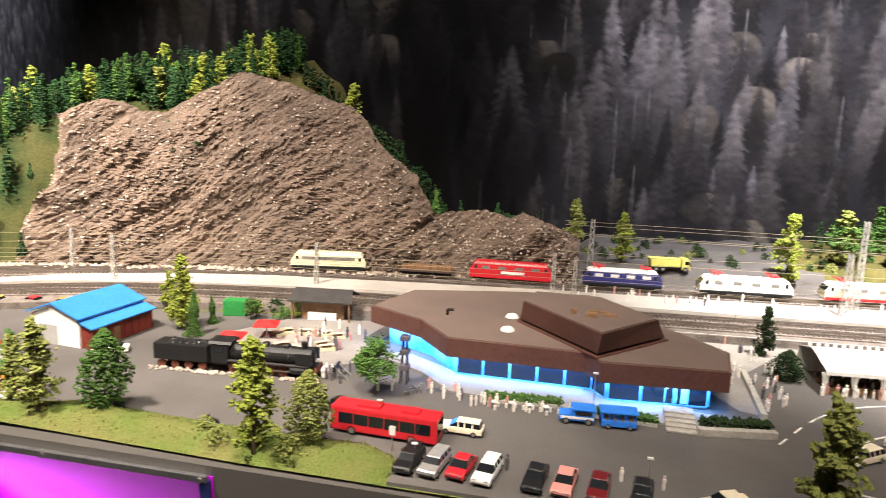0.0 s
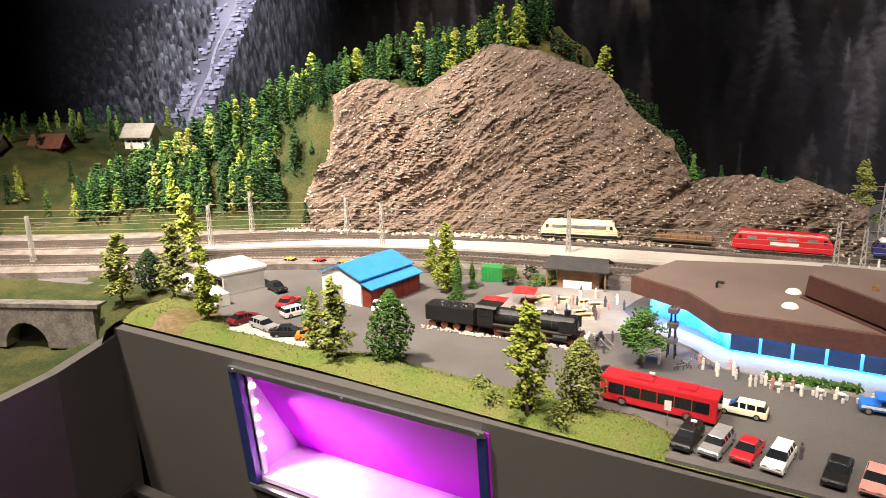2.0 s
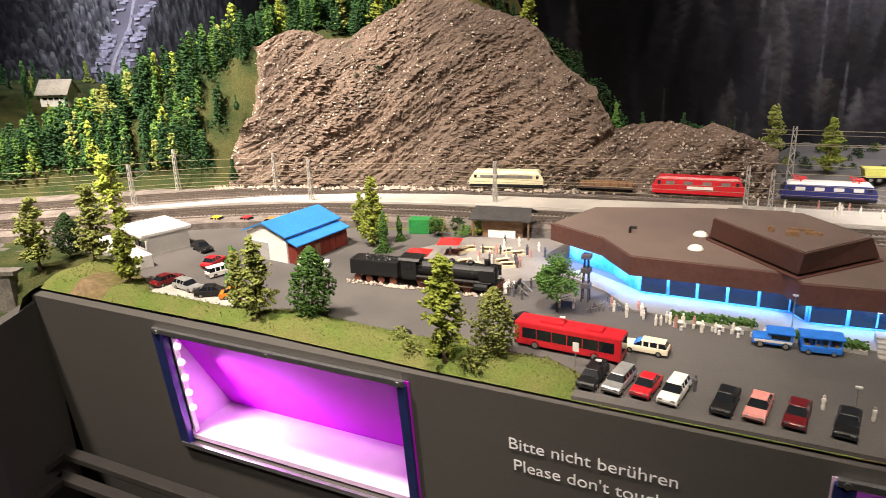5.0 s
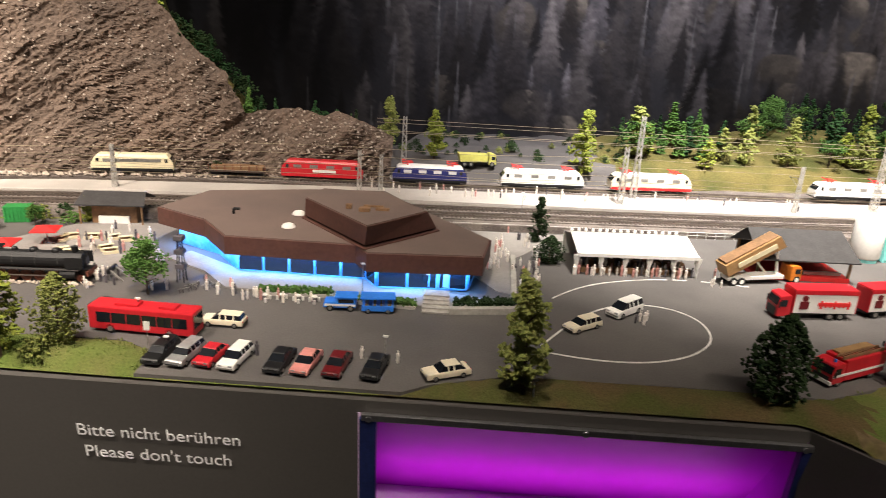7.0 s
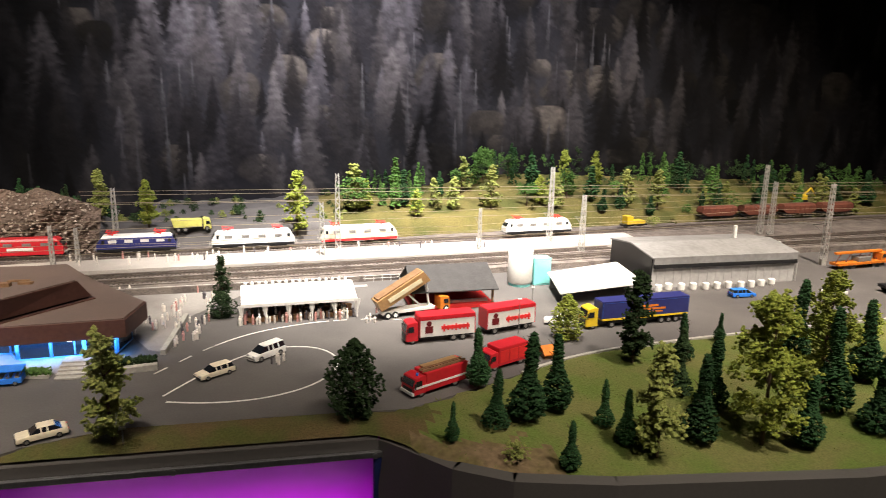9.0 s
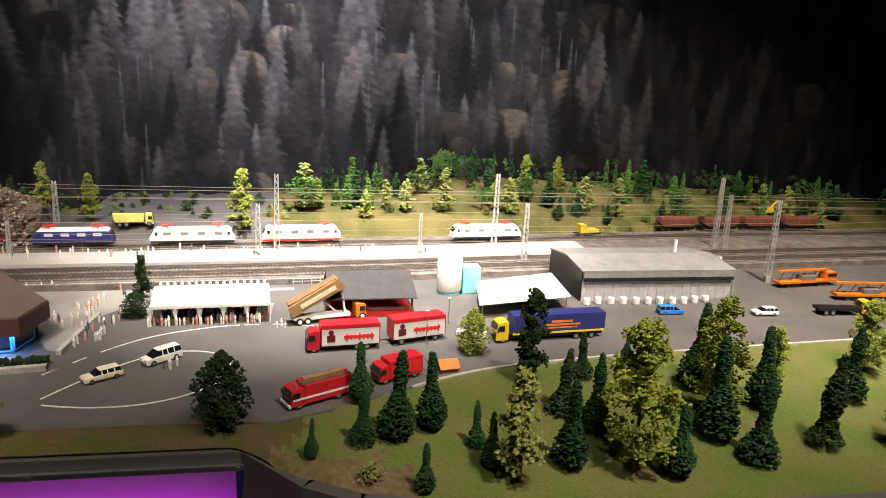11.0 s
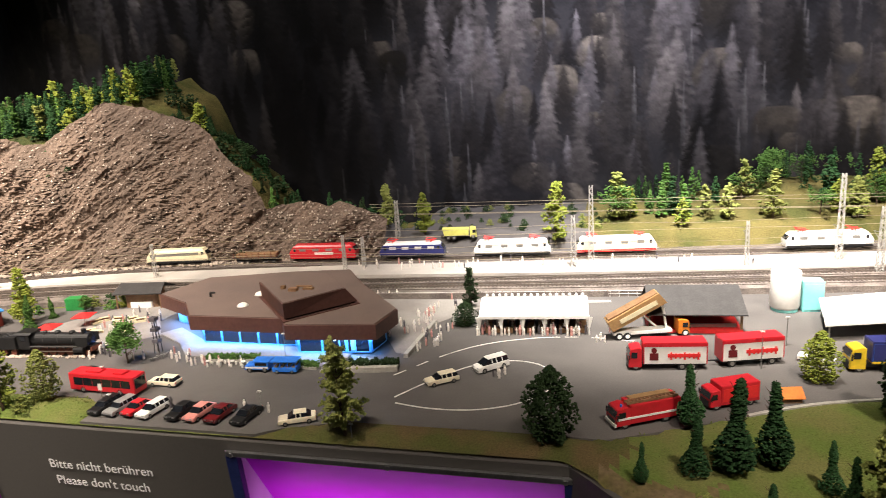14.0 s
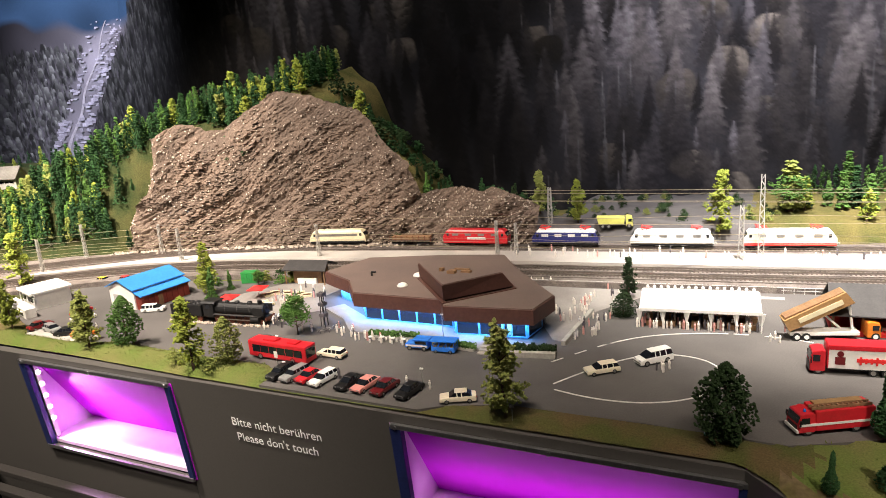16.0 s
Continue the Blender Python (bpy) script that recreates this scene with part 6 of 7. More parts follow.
def steam():
    ob = thing("steam_locomotive", "black steam engine with tender displayed on the forecourt", "locomotive", pose(-0.425, 0.872, 0.001, 0, 0, 5), "railway engines")
    L = 0.0
    boil = part("boiler", Shape().tube((-0.005, 0, 0.0285), (0.112, 0, 0.0285), 0.0125, n=20), BLACK, ob, "black boiler", smooth=False)
    part("smokebox_door", Shape().tube((0.112, 0, 0.0285), (0.1155, 0, 0.0285), 0.0105, 0.006, n=18), BLACK, boil)
    for xx in (0.02, 0.05, 0.08):
        part("boiler_band", Shape().tube((xx, 0, 0.0285), (xx + 0.0012, 0, 0.0285), 0.0129, n=20), DARKROOF, boil)
    part("chimney", Shape().tube((0.1, 0, 0.039), (0.1, 0, 0.0485), 0.0042, 0.0048, n=12), BLACK, ob)
    for xx, r in ((0.075, 0.006), (0.045, 0.006), (0.02, 0.004)):
        part("dome", Shape().turn([(r, 0.038), (r, 0.042), (r * 0.8, 0.0445), (r * 0.2, 0.0455)], 12, (xx, 0)), BLACK, ob, smooth=True)
    cabp = part("cab", Shape().box(-0.03, -0.005, -0.016, 0.016, 0.014, 0.042), BLACK, ob, "", 0.0008)
    part("cab_roof", Shape().side([(-0.034, 0.0415), (-0.034, 0.045), (0.0, 0.045), (0.0, 0.0415)], 0.0175, 0.25, 0.0415), BLACK, cabp, "", 0.0006)
    for sy in (-1, 1):
        part("cab_window", Shape().box(-0.023, -0.012, sy * 0.016 - 0.0006, sy * 0.016 + 0.0006, 0.030, 0.038), DARKGLASS, cabp)
        part("running_board", Shape().box(-0.005, 0.11, sy * 0.0155 - 0.003, sy * 0.0155 + 0.003, 0.0185, 0.0197), DARKROOF, ob)
        part("deflector", Shape().box(0.092, 0.116, sy * 0.0168 - 0.0005, sy * 0.0168 + 0.0005, 0.021, 0.037), BLACK, ob, "smoke deflector plate")
        part("cylinder", Shape().tube((0.085, sy * 0.0145, 0.0125), (0.105, sy * 0.0145, 0.0125), 0.0058, n=12), BLACK, ob)
        rod = part("coupling_rod", Shape().box(0.0, 0.092, sy * 0.0145 - 0.0006, sy * 0.0145 + 0.0006, 0.0085, 0.0102), RAIL, ob, "bare steel rod")
        for k in range(5):
            xx = 0.002 + k * 0.0175
            part("driving_wheel", Shape().tube((xx, sy * 0.0095, 0.0088), (xx, sy * 0.0125, 0.0088), 0.0080, n=16), RUST, ob, "dark red driving wheel")
        part("front_wheel", Shape().tube((0.108, sy * 0.0095, 0.006), (0.108, sy * 0.0125, 0.006), 0.005, n=14), RUST, ob)
    part("frame", Shape().box(-0.03, 0.12, -0.009, 0.009, 0.009, 0.018), BLACK, ob)
    part("buffer_beam", Shape().box(0.118, 0.121, -0.015, 0.015, 0.010, 0.017), RUST, ob)
    ten = part("tender", Shape().box(-0.115, -0.036, -0.0155, 0.0155, 0.0125, 0.036), BLACK, ob, "black coal tender", 0.0012)
    coal = Shape()
    for _ in range(60):
        coal.clump((RNG.uniform(-0.1, -0.045), RNG.uniform(-0.011, 0.011), 0.036), RNG.uniform(0.0012, 0.003), RNG)
    tagged(part("coal", coal, BLACK, ten, "heap of coal"), kind="stuff")
    for k in range(4):
        for sy in (-1, 1):
            part("tender_wheel", Shape().tube((-0.105 + k * 0.02, sy * 0.0095, 0.0062), (-0.105 + k * 0.02, sy * 0.0125, 0.0062), 0.0058, n=14), RUST, ten)


steam()

# ---- buildings ----
def slab(ob, name, quad, thick, material, label=""):
    """A sloping panel from four corners, with a thickness below."""
    return part(name, Shape().add(list(quad) + [(x, y, z - thick) for x, y, z in quad], [(0, 1, 2, 3), (7, 6, 5, 4), (0, 4, 5, 1), (1, 5, 6, 2), (2, 6, 7, 3), (3, 7, 4, 0)]), material, ob, label)


def panes(ob, x0, x1, y, z0, z1, n, material=DARKGLASS, name="window"):
    for k in range(n):
        a = x0 + (x1 - x0) * (k + 0.12) / n
        b = x0 + (x1 - x0) * (k + 0.88) / n
        w = part(name, Shape().box(a, b, y - 0.0012, y + 0.0012, z0, z1), material, ob)
        part("window_frame", Shape().box(a - 0.0008, b + 0.0008, y - 0.0016, y + 0.0016, z0 - 0.001, z0).box(a - 0.0008, b + 0.0008, y - 0.0016, y + 0.0016, z1, z1 + 0.001), WHITE, w)


def blue_shed():
    ob = thing("shed", "red-boarded shed with bright blue metal roof", "shed", pose(-0.715, 0.95, 0, 0, 0, -7))
    part("wall", Shape().box(-0.055, 0.038, -0.065, 0.065, 0.0, 0.044), WHITE, ob, "white rendered wall")
    part("side_wall", Shape().box(0.038, 0.058, -0.062, 0.064, 0.0, 0.033), REDWOOD, ob, "red-brown board wall")
    part("gable", Shape().add([(-0.055, -0.0652, 0.044), (0.038, -0.0652, 0.044), (-0.012, -0.0652, 0.062), (-0.055, 0.0652, 0.044), (0.038, 0.0652, 0.044), (-0.012, 0.0652, 0.062)], [(0, 1, 2), (5, 4, 3), (0, 3, 4, 1), (1, 4, 5, 2), (2, 5, 3, 0)]), WHITE, ob)
    r = slab(ob, "roof", [(-0.012, -0.07, 0.066), (0.042, -0.07, 0.047), (0.042, 0.07, 0.047), (-0.012, 0.07, 0.066)], 0.002, BRIGHTBLUE, "bright blue corrugated roof")
    slab(ob, "roof", [(-0.062, -0.07, 0.047), (-0.012, -0.07, 0.066), (-0.012, 0.07, 0.066), (-0.062, 0.07, 0.047)], 0.002, BRIGHTBLUE)
    slab(ob, "lean_to_roof", [(0.036, -0.067, 0.043), (0.064, -0.067, 0.034), (0.064, 0.067, 0.034), (0.036, 0.067, 0.043)], 0.002, BRIGHTBLUE, "pale blue lean-to roof")
    for k in range(14):
        part("roof_rib", Shape().add([(-0.012, -0.068 + k * 0.0104, 0.0668), (0.042, -0.068 + k * 0.0104, 0.0478), (0.042, -0.067 + k * 0.0104, 0.0478), (-0.012, -0.067 + k * 0.0104, 0.0668)], [(0, 1, 2, 3)]), BRIGHTBLUE, r)
    slab(ob, "skylight", [(-0.045, -0.02, 0.0545), (-0.022, -0.02, 0.0632), (-0.022, 0.03, 0.0632), (-0.045, 0.03, 0.0545)], 0.001, WHITE, "white skylight strip")
    for k in range(8):
        part("board", Shape().box(0.0575, 0.0592, -0.06 + k * 0.0155, -0.0462 + k * 0.0155, 0.001, 0.0325), REDWOOD, ob)
    part("door", Shape().box(0.0585, 0.0598, -0.02, -0.008, 0.0, 0.024), WOOD, ob, "pale wooden door")
    part("gate", Shape().box(-0.04, -0.005, -0.0662, -0.0645, 0.0, 0.03), GREYROOF, ob, "grey roller gate")


blue_shed()


def garage():
    ob = thing("garage", "white flat-roofed garage pavilion", "building", pose(-0.975, 0.872, 0, 0, 0, -18))
    part("wall", Shape().box(-0.05, 0.045, -0.038, 0.04, 0, 0.036), WHITE, ob)
    part("roof", Shape().box(-0.055, 0.05, -0.048, 0.045, 0.036, 0.0415), WHITE, ob, "white flat roof", 0.001)
    for x in (-0.055, 0.0, 0.052):
        part("post", Shape().tube((x, -0.042, 0), (x, -0.042, 0.031), 0.0015), WHITE, ob)
    panes(ob, -0.045, 0.04, -0.0385, 0.014, 0.026, 4)
    part("annexe", Shape().box(-0.075, 0.105, -0.078, -0.055, 0, 0.022), WHITE, ob, "long low white wall", 0.001)
    panes(ob, -0.02, 0.09, -0.0785, 0.006, 0.014, 5)


garage()


def kiosk():
    ob = thing("kiosk", "small dark-roofed station kiosk", "kiosk", pose(-0.405, 1.155, 0, 0, 0, 8))
    ob.scale = (1.25, 1.15, 1.15)
    part("wall", Shape().box(-0.03, 0.03, -0.012, 0.02, 0, 0.033), WOOD, ob, "brown wooden wall")
    slab(ob, "roof", [(-0.048, -0.026, 0.032), (0.045, -0.026, 0.032), (0.04, 0.004, 0.046), (-0.043, 0.004, 0.046)], 0.002, DARKROOF, "dark slate roof")
    slab(ob, "roof", [(-0.043, 0.004, 0.046), (0.04, 0.004, 0.046), (0.045, 0.034, 0.032), (-0.048, 0.034, 0.032)], 0.002, DARKROOF)
    for x in (-0.042, 0.04):
        part("post", Shape().tube((x, -0.022, 0), (x, -0.022, 0.032), 0.0014), WOOD, ob)
    part("counter", Shape().box(-0.02, 0.02, -0.0175, -0.012, 0.0, 0.012), WHITE, ob)
    tower = thing("signal_column", "black lattice signal column by the restaurant", "column", pose(-0.187, 0.9, 0))
    for sx, sy in ((-1, -1), (1, -1), (-1, 1), (1, 1)):
        part("post", Shape().tube((sx * 0.005, sy * 0.005, 0), (sx * 0.002, sy * 0.002, 0.07), 0.0009, n=5), BLACK, tower)
    for z in (0.02, 0.042, 0.062):
        part("lamp_box", Shape().box(-0.0065, 0.0065, -0.0065, 0.0065, z, z + 0.007), FIGDARK, tower, "", 0.001)


kiosk()
for x, y, a in ((-0.473, 0.948, 10), (-0.45, 1.018, 15)):
    ob = thing("parasol", "red square parasol in the beer garden", "parasol", pose(x, y, 0, 0, 0, a), "red parasols")
    part("pole", Shape().tube((0, 0, 0), (0, 0, 0.028), 0.0009, n=6), WHITE, ob)
    part("canopy", Shape().add([(-0.019, -0.019, 0.024), (0.019, -0.019, 0.024), (0.019, 0.019, 0.024), (-0.019, 0.019, 0.024), (0, 0, 0.0305), (-0.019, -0.019, 0.0225), (0.019, -0.019, 0.0225), (0.019, 0.019, 0.0225), (-0.019, 0.019, 0.0225)], [(0, 1, 4), (1, 2, 4), (2, 3, 4), (3, 0, 4), (0, 5, 6, 1), (1, 6, 7, 2), (2, 7, 8, 3), (3, 8, 5, 0)]), BRIGHTRED, ob, "red canopy")
    part("base", Shape().tube((0, 0, 0), (0, 0, 0.003), 0.005), CONCRETE, ob)
for k in range(9):
    x, y = RNG.uniform(-0.44, -0.33), RNG.uniform(0.97, 1.07)
    ob = thing("table_set", "pale beer table with two benches", "table", pose(x, y, 0, 0, 0, RNG.uniform(0, 60)), "beer garden tables")
    part("tabletop", Shape().box(-0.011, 0.011, -0.0035, 0.0035, 0.0082, 0.009), CREAM, ob)
    for s in (-1, 1):
        part("bench", Shape().box(-0.011, 0.011, s * 0.0075 - 0.0015, s * 0.0075 + 0.0015, 0.0, 0.0055), CREAM, ob)
    part("trestle", Shape().box(-0.008, 0.008, -0.001, 0.001, 0, 0.0085), WOOD, ob)

green = thing("container", "green storage container behind the beer garden", "container", pose(-0.56, 1.12, 0, 0, 0, 15))
part("body", Shape().box(-0.02, 0.02, -0.012, 0.012, 0, 0.028), GREEN, green, "", 0.0008)
for k in range(7):
    part("rib", Shape().box(-0.018 + k * 0.006, -0.016 + k * 0.006, -0.0128, 0.0128, 0.002, 0.026), GREEN, green)


def beer_tent():
    ob = thing("beer_tent", "long white beer tent with open draped front", "tent", pose(0.482, 1.10, 0, 0, 0, 5))
    x0, x1 = -0.098, 0.098
    slab(ob, "front_roof", [(x0, -0.056, 0.036), (x1, -0.056, 0.036), (x1, 0.004, 0.052), (x0, 0.004, 0.052)], 0.0012, WHITE, "white canvas roof")
    slab(ob, "back_roof", [(x0, 0.004, 0.052), (x1, 0.004, 0.052), (x1, 0.05, 0.040), (x0, 0.05, 0.040)], 0.0012, GREYROOF, "grey translucent canvas roof")
    part("valance", Shape().box(x0, x1, -0.057, -0.0555, 0.031, 0.0365), WHITE, ob, "scalloped white valance")
    part("back_wall", Shape().box(x0, x1, 0.0485, 0.05, 0, 0.04), WHITE, ob)
    for k in range(6):
        x = x0 + (x1 - x0) * k / 5
        part("post", Shape().tube((x, -0.055, 0), (x, -0.055, 0.036), 0.0012, n=6), WHITE, ob)
        part("drape", Shape().add([(x - 0.006, -0.0545, 0.033), (x + 0.006, -0.0545, 0.033), (x + 0.0015, -0.053, 0.012), (x - 0.0015, -0.053, 0.012), (x - 0.006, -0.0525, 0.033), (x + 0.006, -0.0525, 0.033), (x + 0.0015, -0.051, 0.012), (x - 0.0015, -0.051, 0.012)], [(0, 1, 2, 3), (7, 6, 5, 4), (0, 4, 5, 1), (1, 5, 6, 2), (2, 6, 7, 3), (3, 7, 4, 0)]), WHITE, ob, "gathered white drape")
    for k in range(16):
        x = x0 + 0.008 + k * 0.012
        part("roof_lamp", Shape().turn([(0.0024, 0.046), (0.003, 0.0485), (0.0018, 0.0515), (0.0004, 0.052)], 8, (x, 0.030)), WHITE, ob, "white round lantern")
    for k in range(10):
        for q in range(2):
            t = part("bench", Shape().box(x0 + 0.010 + k * 0.019, x0 + 0.022 + k * 0.019, -0.045 + q * 0.035, -0.035 + q * 0.035, 0, 0.009), WOOD, ob)


beer_tent()


def stage():
    ob = thing("market_hall", "open shed with dark steep roof and red base", "building", pose(0.762, 1.12, 0, 0, 0, 3))
    for x in (-0.076, 0.076):
        for y in (-0.04, 0.04):
            part("post", Shape().box(x - 0.0018, x + 0.0018, y - 0.0018, y + 0.0018, 0, 0.042), WOOD, ob)
    slab(ob, "roof", [(-0.083, -0.055, 0.038), (0.083, -0.055, 0.038), (0.08, 0.012, 0.072), (-0.08, 0.012, 0.072)], 0.002, DARKROOF, "dark slate roof")
    slab(ob, "roof", [(-0.08, 0.012, 0.072), (0.08, 0.012, 0.072), (0.083, 0.06, 0.038), (-0.083, 0.06, 0.038)], 0.002, DARKROOF)
    part("base", Shape().box(-0.078, 0.078, -0.044, 0.044, 0, 0.007), BRIGHTRED, ob, "red stage base", 0.0006)
    part("back_wall", Shape().box(-0.078, 0.078, 0.04, 0.043, 0.007, 0.04), BLACK, ob)
    part("bench", Shape().box(-0.01, 0.07, -0.03, -0.024, 0.007, 0.012), WHITE, ob)


stage()


HALLROOF = mat("weathered_sheet_roof", (0.22, 0.215, 0.21), 0.65, vary=0.15, scale=20, second=(0.18, 0.175, 0.17))


def goods_hall():
    ob = thing("goods_hall", "grey sheet-metal goods hall with black band", "building", pose(1.365, 1.215, 0, 0, 0, 2))
    x0, x1, y0, y1 = -0.165, 0.18, -0.055, 0.125
    part("wall", Shape().box(x0, x1, y0, y1, 0, 0.057), GREYROOF, ob, "light grey sheet wall")
    part("black_band", Shape().box(x0 + 0.002, x1 + 0.001, y0 - 0.0062, y1 + 0.001, 0.043, 0.051), BLACK, ob, "black window band")
    part("eave_panel", Shape().box(x0, x1, y0 - 0.0058, y0 + 0.002, 0.051, 0.064), HALLROOF, ob, "grey eave panel")
    slab(ob, "roof", [(x0 - 0.004, y0 - 0.006, 0.0665), (x1 + 0.004, y0 - 0.006, 0.0665), (x1 + 0.004, 0.035, 0.078), (x0 - 0.004, 0.035, 0.078)], 0.003, HALLROOF, "grey sheet roof")
    slab(ob, "roof", [(x0 - 0.004, 0.035, 0.078), (x1 + 0.004, 0.035, 0.078), (x1 + 0.004, y1 + 0.006, 0.0665), (x0 - 0.004, y1 + 0.006, 0.0665)], 0.003, HALLROOF)
    # closed black sheet imitates the shade inside the open end
    part("gable", Shape().add([(x0 - 0.003, y0, 0.0), (x0 - 0.003, y1, 0.0), (x0 - 0.003, y1, 0.064), (x0 - 0.003, 0.035, 0.075), (x0 - 0.003, y0, 0.064), (x0 - 0.0005, y0, 0.0), (x0 - 0.0005, y1, 0.0), (x0 - 0.0005, y1, 0.064), (x0 - 0.0005, 0.035, 0.075), (x0 - 0.0005, y0, 0.064)], [(0, 1, 2, 3, 4), (9, 8, 7, 6, 5), (0, 5, 6, 1), (1, 6, 7, 2), (2, 7, 8, 3), (3, 8, 9, 4), (4, 9, 5, 0)]), BLACK, ob, "black sheet painted as the shaded open gable end")
    for k in range(18):
        part("wall_rib", Shape().box(x0 + 0.01 + k * 0.02, x0 + 0.012 + k * 0.02, y0 - 0.0012, y0 + 0.001, 0.001, 0.043), GREYROOF, ob)
    part("vent_pipe", Shape().tube((0.1, 0.05, 0.065), (0.1, 0.05, 0.105), 0.004, n=10), WHITE, ob, "white vent pipe")
    part("vent_pipe", Shape().tube((0.205, 0.03, 0.0), (0.205, 0.03, 0.07), 0.004, n=10), WHITE, ob, "white vent pipe")
    aw = thing("loading_roof", "flat white loading roof beside the hall", "canopy", pose(0, 0, 0))
    slab(aw, "roof", [(0.962, 1.052, 0.030), (1.158, 1.10, 0.030), (1.168, 1.25, 0.033), (0.985, 1.186, 0.033)], 0.003, WHITE, "white flat roof")
    for x, y in ((0.97, 1.06), (1.152, 1.106), (1.162, 1.24), (0.99, 1.18)):
        part("post", Shape().tube((x, y, 0), (x, y, 0.027), 0.0015), STEEL, aw)
    part("back_wall", Shape().prism([(0.99, 1.178), (1.16, 1.238), (1.16, 1.243), (0.99, 1.183)], 0, 0.03), GREYROOF, aw)
    si = thing("silo", "tall white cylindrical silo tank", "silo", pose(0.935, 1.215, 0))
    part("tank", Shape().turn([(0.024, 0.006), (0.026, 0.01), (0.026, 0.074), (0.0245, 0.0765), (0.012, 0.079), (0.001, 0.08)], 24), WHITE, si, smooth=True)
    part("skirt", Shape().tube((0, 0, 0), (0, 0, 0.008), 0.023, n=20), TEAL, si, "turquoise base ring")
    bx = thing("tall_cabinet", "turquoise upright tank cabinet", "cabinet", pose(0.98, 1.218, 0, 0, 0, 3))
    part("body", Shape().box(-0.018, 0.018, -0.015, 0.015, 0, 0.058), TEAL, bx, "", 0.001)
    part("door", Shape().box(-0.015, 0.015, -0.0158, -0.0145, 0.004, 0.053), TEAL, bx)
    for k in range(11):
        ob = thing("barrel", "white upright barrel by the goods hall", "barrel", pose(1.205 + k * 0.027, 1.135 + RNG.uniform(-0.006, 0.006), 0), "white barrels")
        part("drum", Shape().turn([(0.006, 0), (0.0072, 0.002), (0.0072, 0.013), (0.0066, 0.0145), (0.002, 0.015)], 12), WHITE, ob)
    for k in range(3):
        part("hoop", Shape().tube((0, 0, 0.003), (0, 0, 0.004), 0.0075, n=12), STEEL, ob)


goods_hall()


def crane_wagon(x, y, z, yaw):
    ob = thing("track_crane", "orange and grey track machine on the yard", "machine", pose(x, y, z, 0, 0, yaw), "track machines")
    part("frame", Shape().box(-0.085, 0.085, -0.013, 0.013, 0.010, 0.016), ORANGE, ob, "orange frame", 0.0006)
    part("beam", Shape().box(-0.085, 0.06, -0.004, 0.004, 0.036, 0.041), ORANGE, ob, "orange crane beam", 0.0006)
    for k in range(5):
        part("strut", Shape().tube((-0.08 + k * 0.032, 0, 0.016), (-0.066 + k * 0.032, 0, 0.036), 0.0014, n=6), RUST, ob)
    part("cabin", Shape().box(0.05, 0.08, -0.012, 0.012, 0.016, 0.034), ORANGE, ob, "", 0.001)
    part("cabin_window", Shape().box(0.054, 0.0805, -0.0125, 0.0125, 0.023, 0.031), DARKGLASS, ob)
    part("engine_box", Shape().box(-0.02, 0.02, -0.011, 0.011, 0.016, 0.027), STEEL, ob, "", 0.001)
    bogies(ob, 0.15, 0.03)


crane_wagon(1.80, 1.255, 0.0, 8)
crane_wagon(1.88, 1.15, 0.0, -4)
ye = thing("dump_truck", "yellow-orange truck with black flatbed", "truck", pose(1.74, 1.06, 0, 0, 0, 176))
part("flatbed", Shape().box(-0.03, 0.06, -0.013, 0.013, 0.01, 0.016), BLACK, ye, "", 0.0006)
truck_cab(ye, -0.055, YELLOW, 0.027, 0.032, 0.02)
wheels(ye, [(u, s * 0.0135) for u in (-0.045, 0.03, 0.045) for s in (-1, 1)], 0.006, 0.005)
hut = thing("hut", "small orange-roofed wooden hut on the grass", "hut", pose(0.862, 0.833, ground_z(0.862, 0.833), 0, 0, 10))
part("wall", Shape().box(-0.013, 0.013, -0.012, 0.012, -0.004, 0.013), WOOD, hut)
slab(hut, "roof", [(-0.016, -0.015, 0.012), (0.016, -0.015, 0.012), (0.016, 0, 0.023), (-0.016, 0, 0.023)], 0.0012, ORANGE, "orange tiled roof")
slab(hut, "roof", [(-0.016, 0, 0.023), (0.016, 0, 0.023), (0.016, 0.015, 0.012), (-0.016, 0.015, 0.012)], 0.0012, ORANGE)


def house(x, y, z, yaw, wallm, roofm, label, w=0.12, d=0.09, h=0.07):
    ob = thing("house", label, "house", pose(x, y, z, 0, 0, yaw), "valley houses")
    part("wall", Shape().box(-w / 2, w / 2, -d / 2, d / 2, -0.02, h), wallm, ob)
    part("gable", Shape().add([(-w / 2, -d / 2, h), (-w / 2, d / 2, h), (-w / 2, 0, h + 0.035), (w / 2, -d / 2, h), (w / 2, d / 2, h), (w / 2, 0, h + 0.035)], [(0, 1, 2), (5, 4, 3), (0, 3, 4, 1), (1, 4, 5, 2), (2, 5, 3, 0)]), wallm, ob)
    for s in (-1, 1):
        slab(ob, "roof", [(-w / 2 - 0.01, s * (d / 2 + 0.012), h - 0.008), (w / 2 + 0.01, s * (d / 2 + 0.012), h - 0.008), (w / 2 + 0.01, 0, h + 0.039), (-w / 2 - 0.01, 0, h + 0.039)], 0.003, roofm)
    panes(ob, -w * 0.42, w * 0.42, -d / 2, h * 0.55, h * 0.8, 4)
    panes(ob, -w * 0.42, w * 0.42, -d / 2, h * 0.1, h * 0.35, 4)


house(-2.5, 1.22, 0.115, 40, CREAM, DARKROOF, "cream house with grey roof in the valley")
house(-2.42, 1.4, 0.135, 30, REDWOOD, RUST, "red-brown wooden house in the valley", 0.1, 0.07, 0.04)
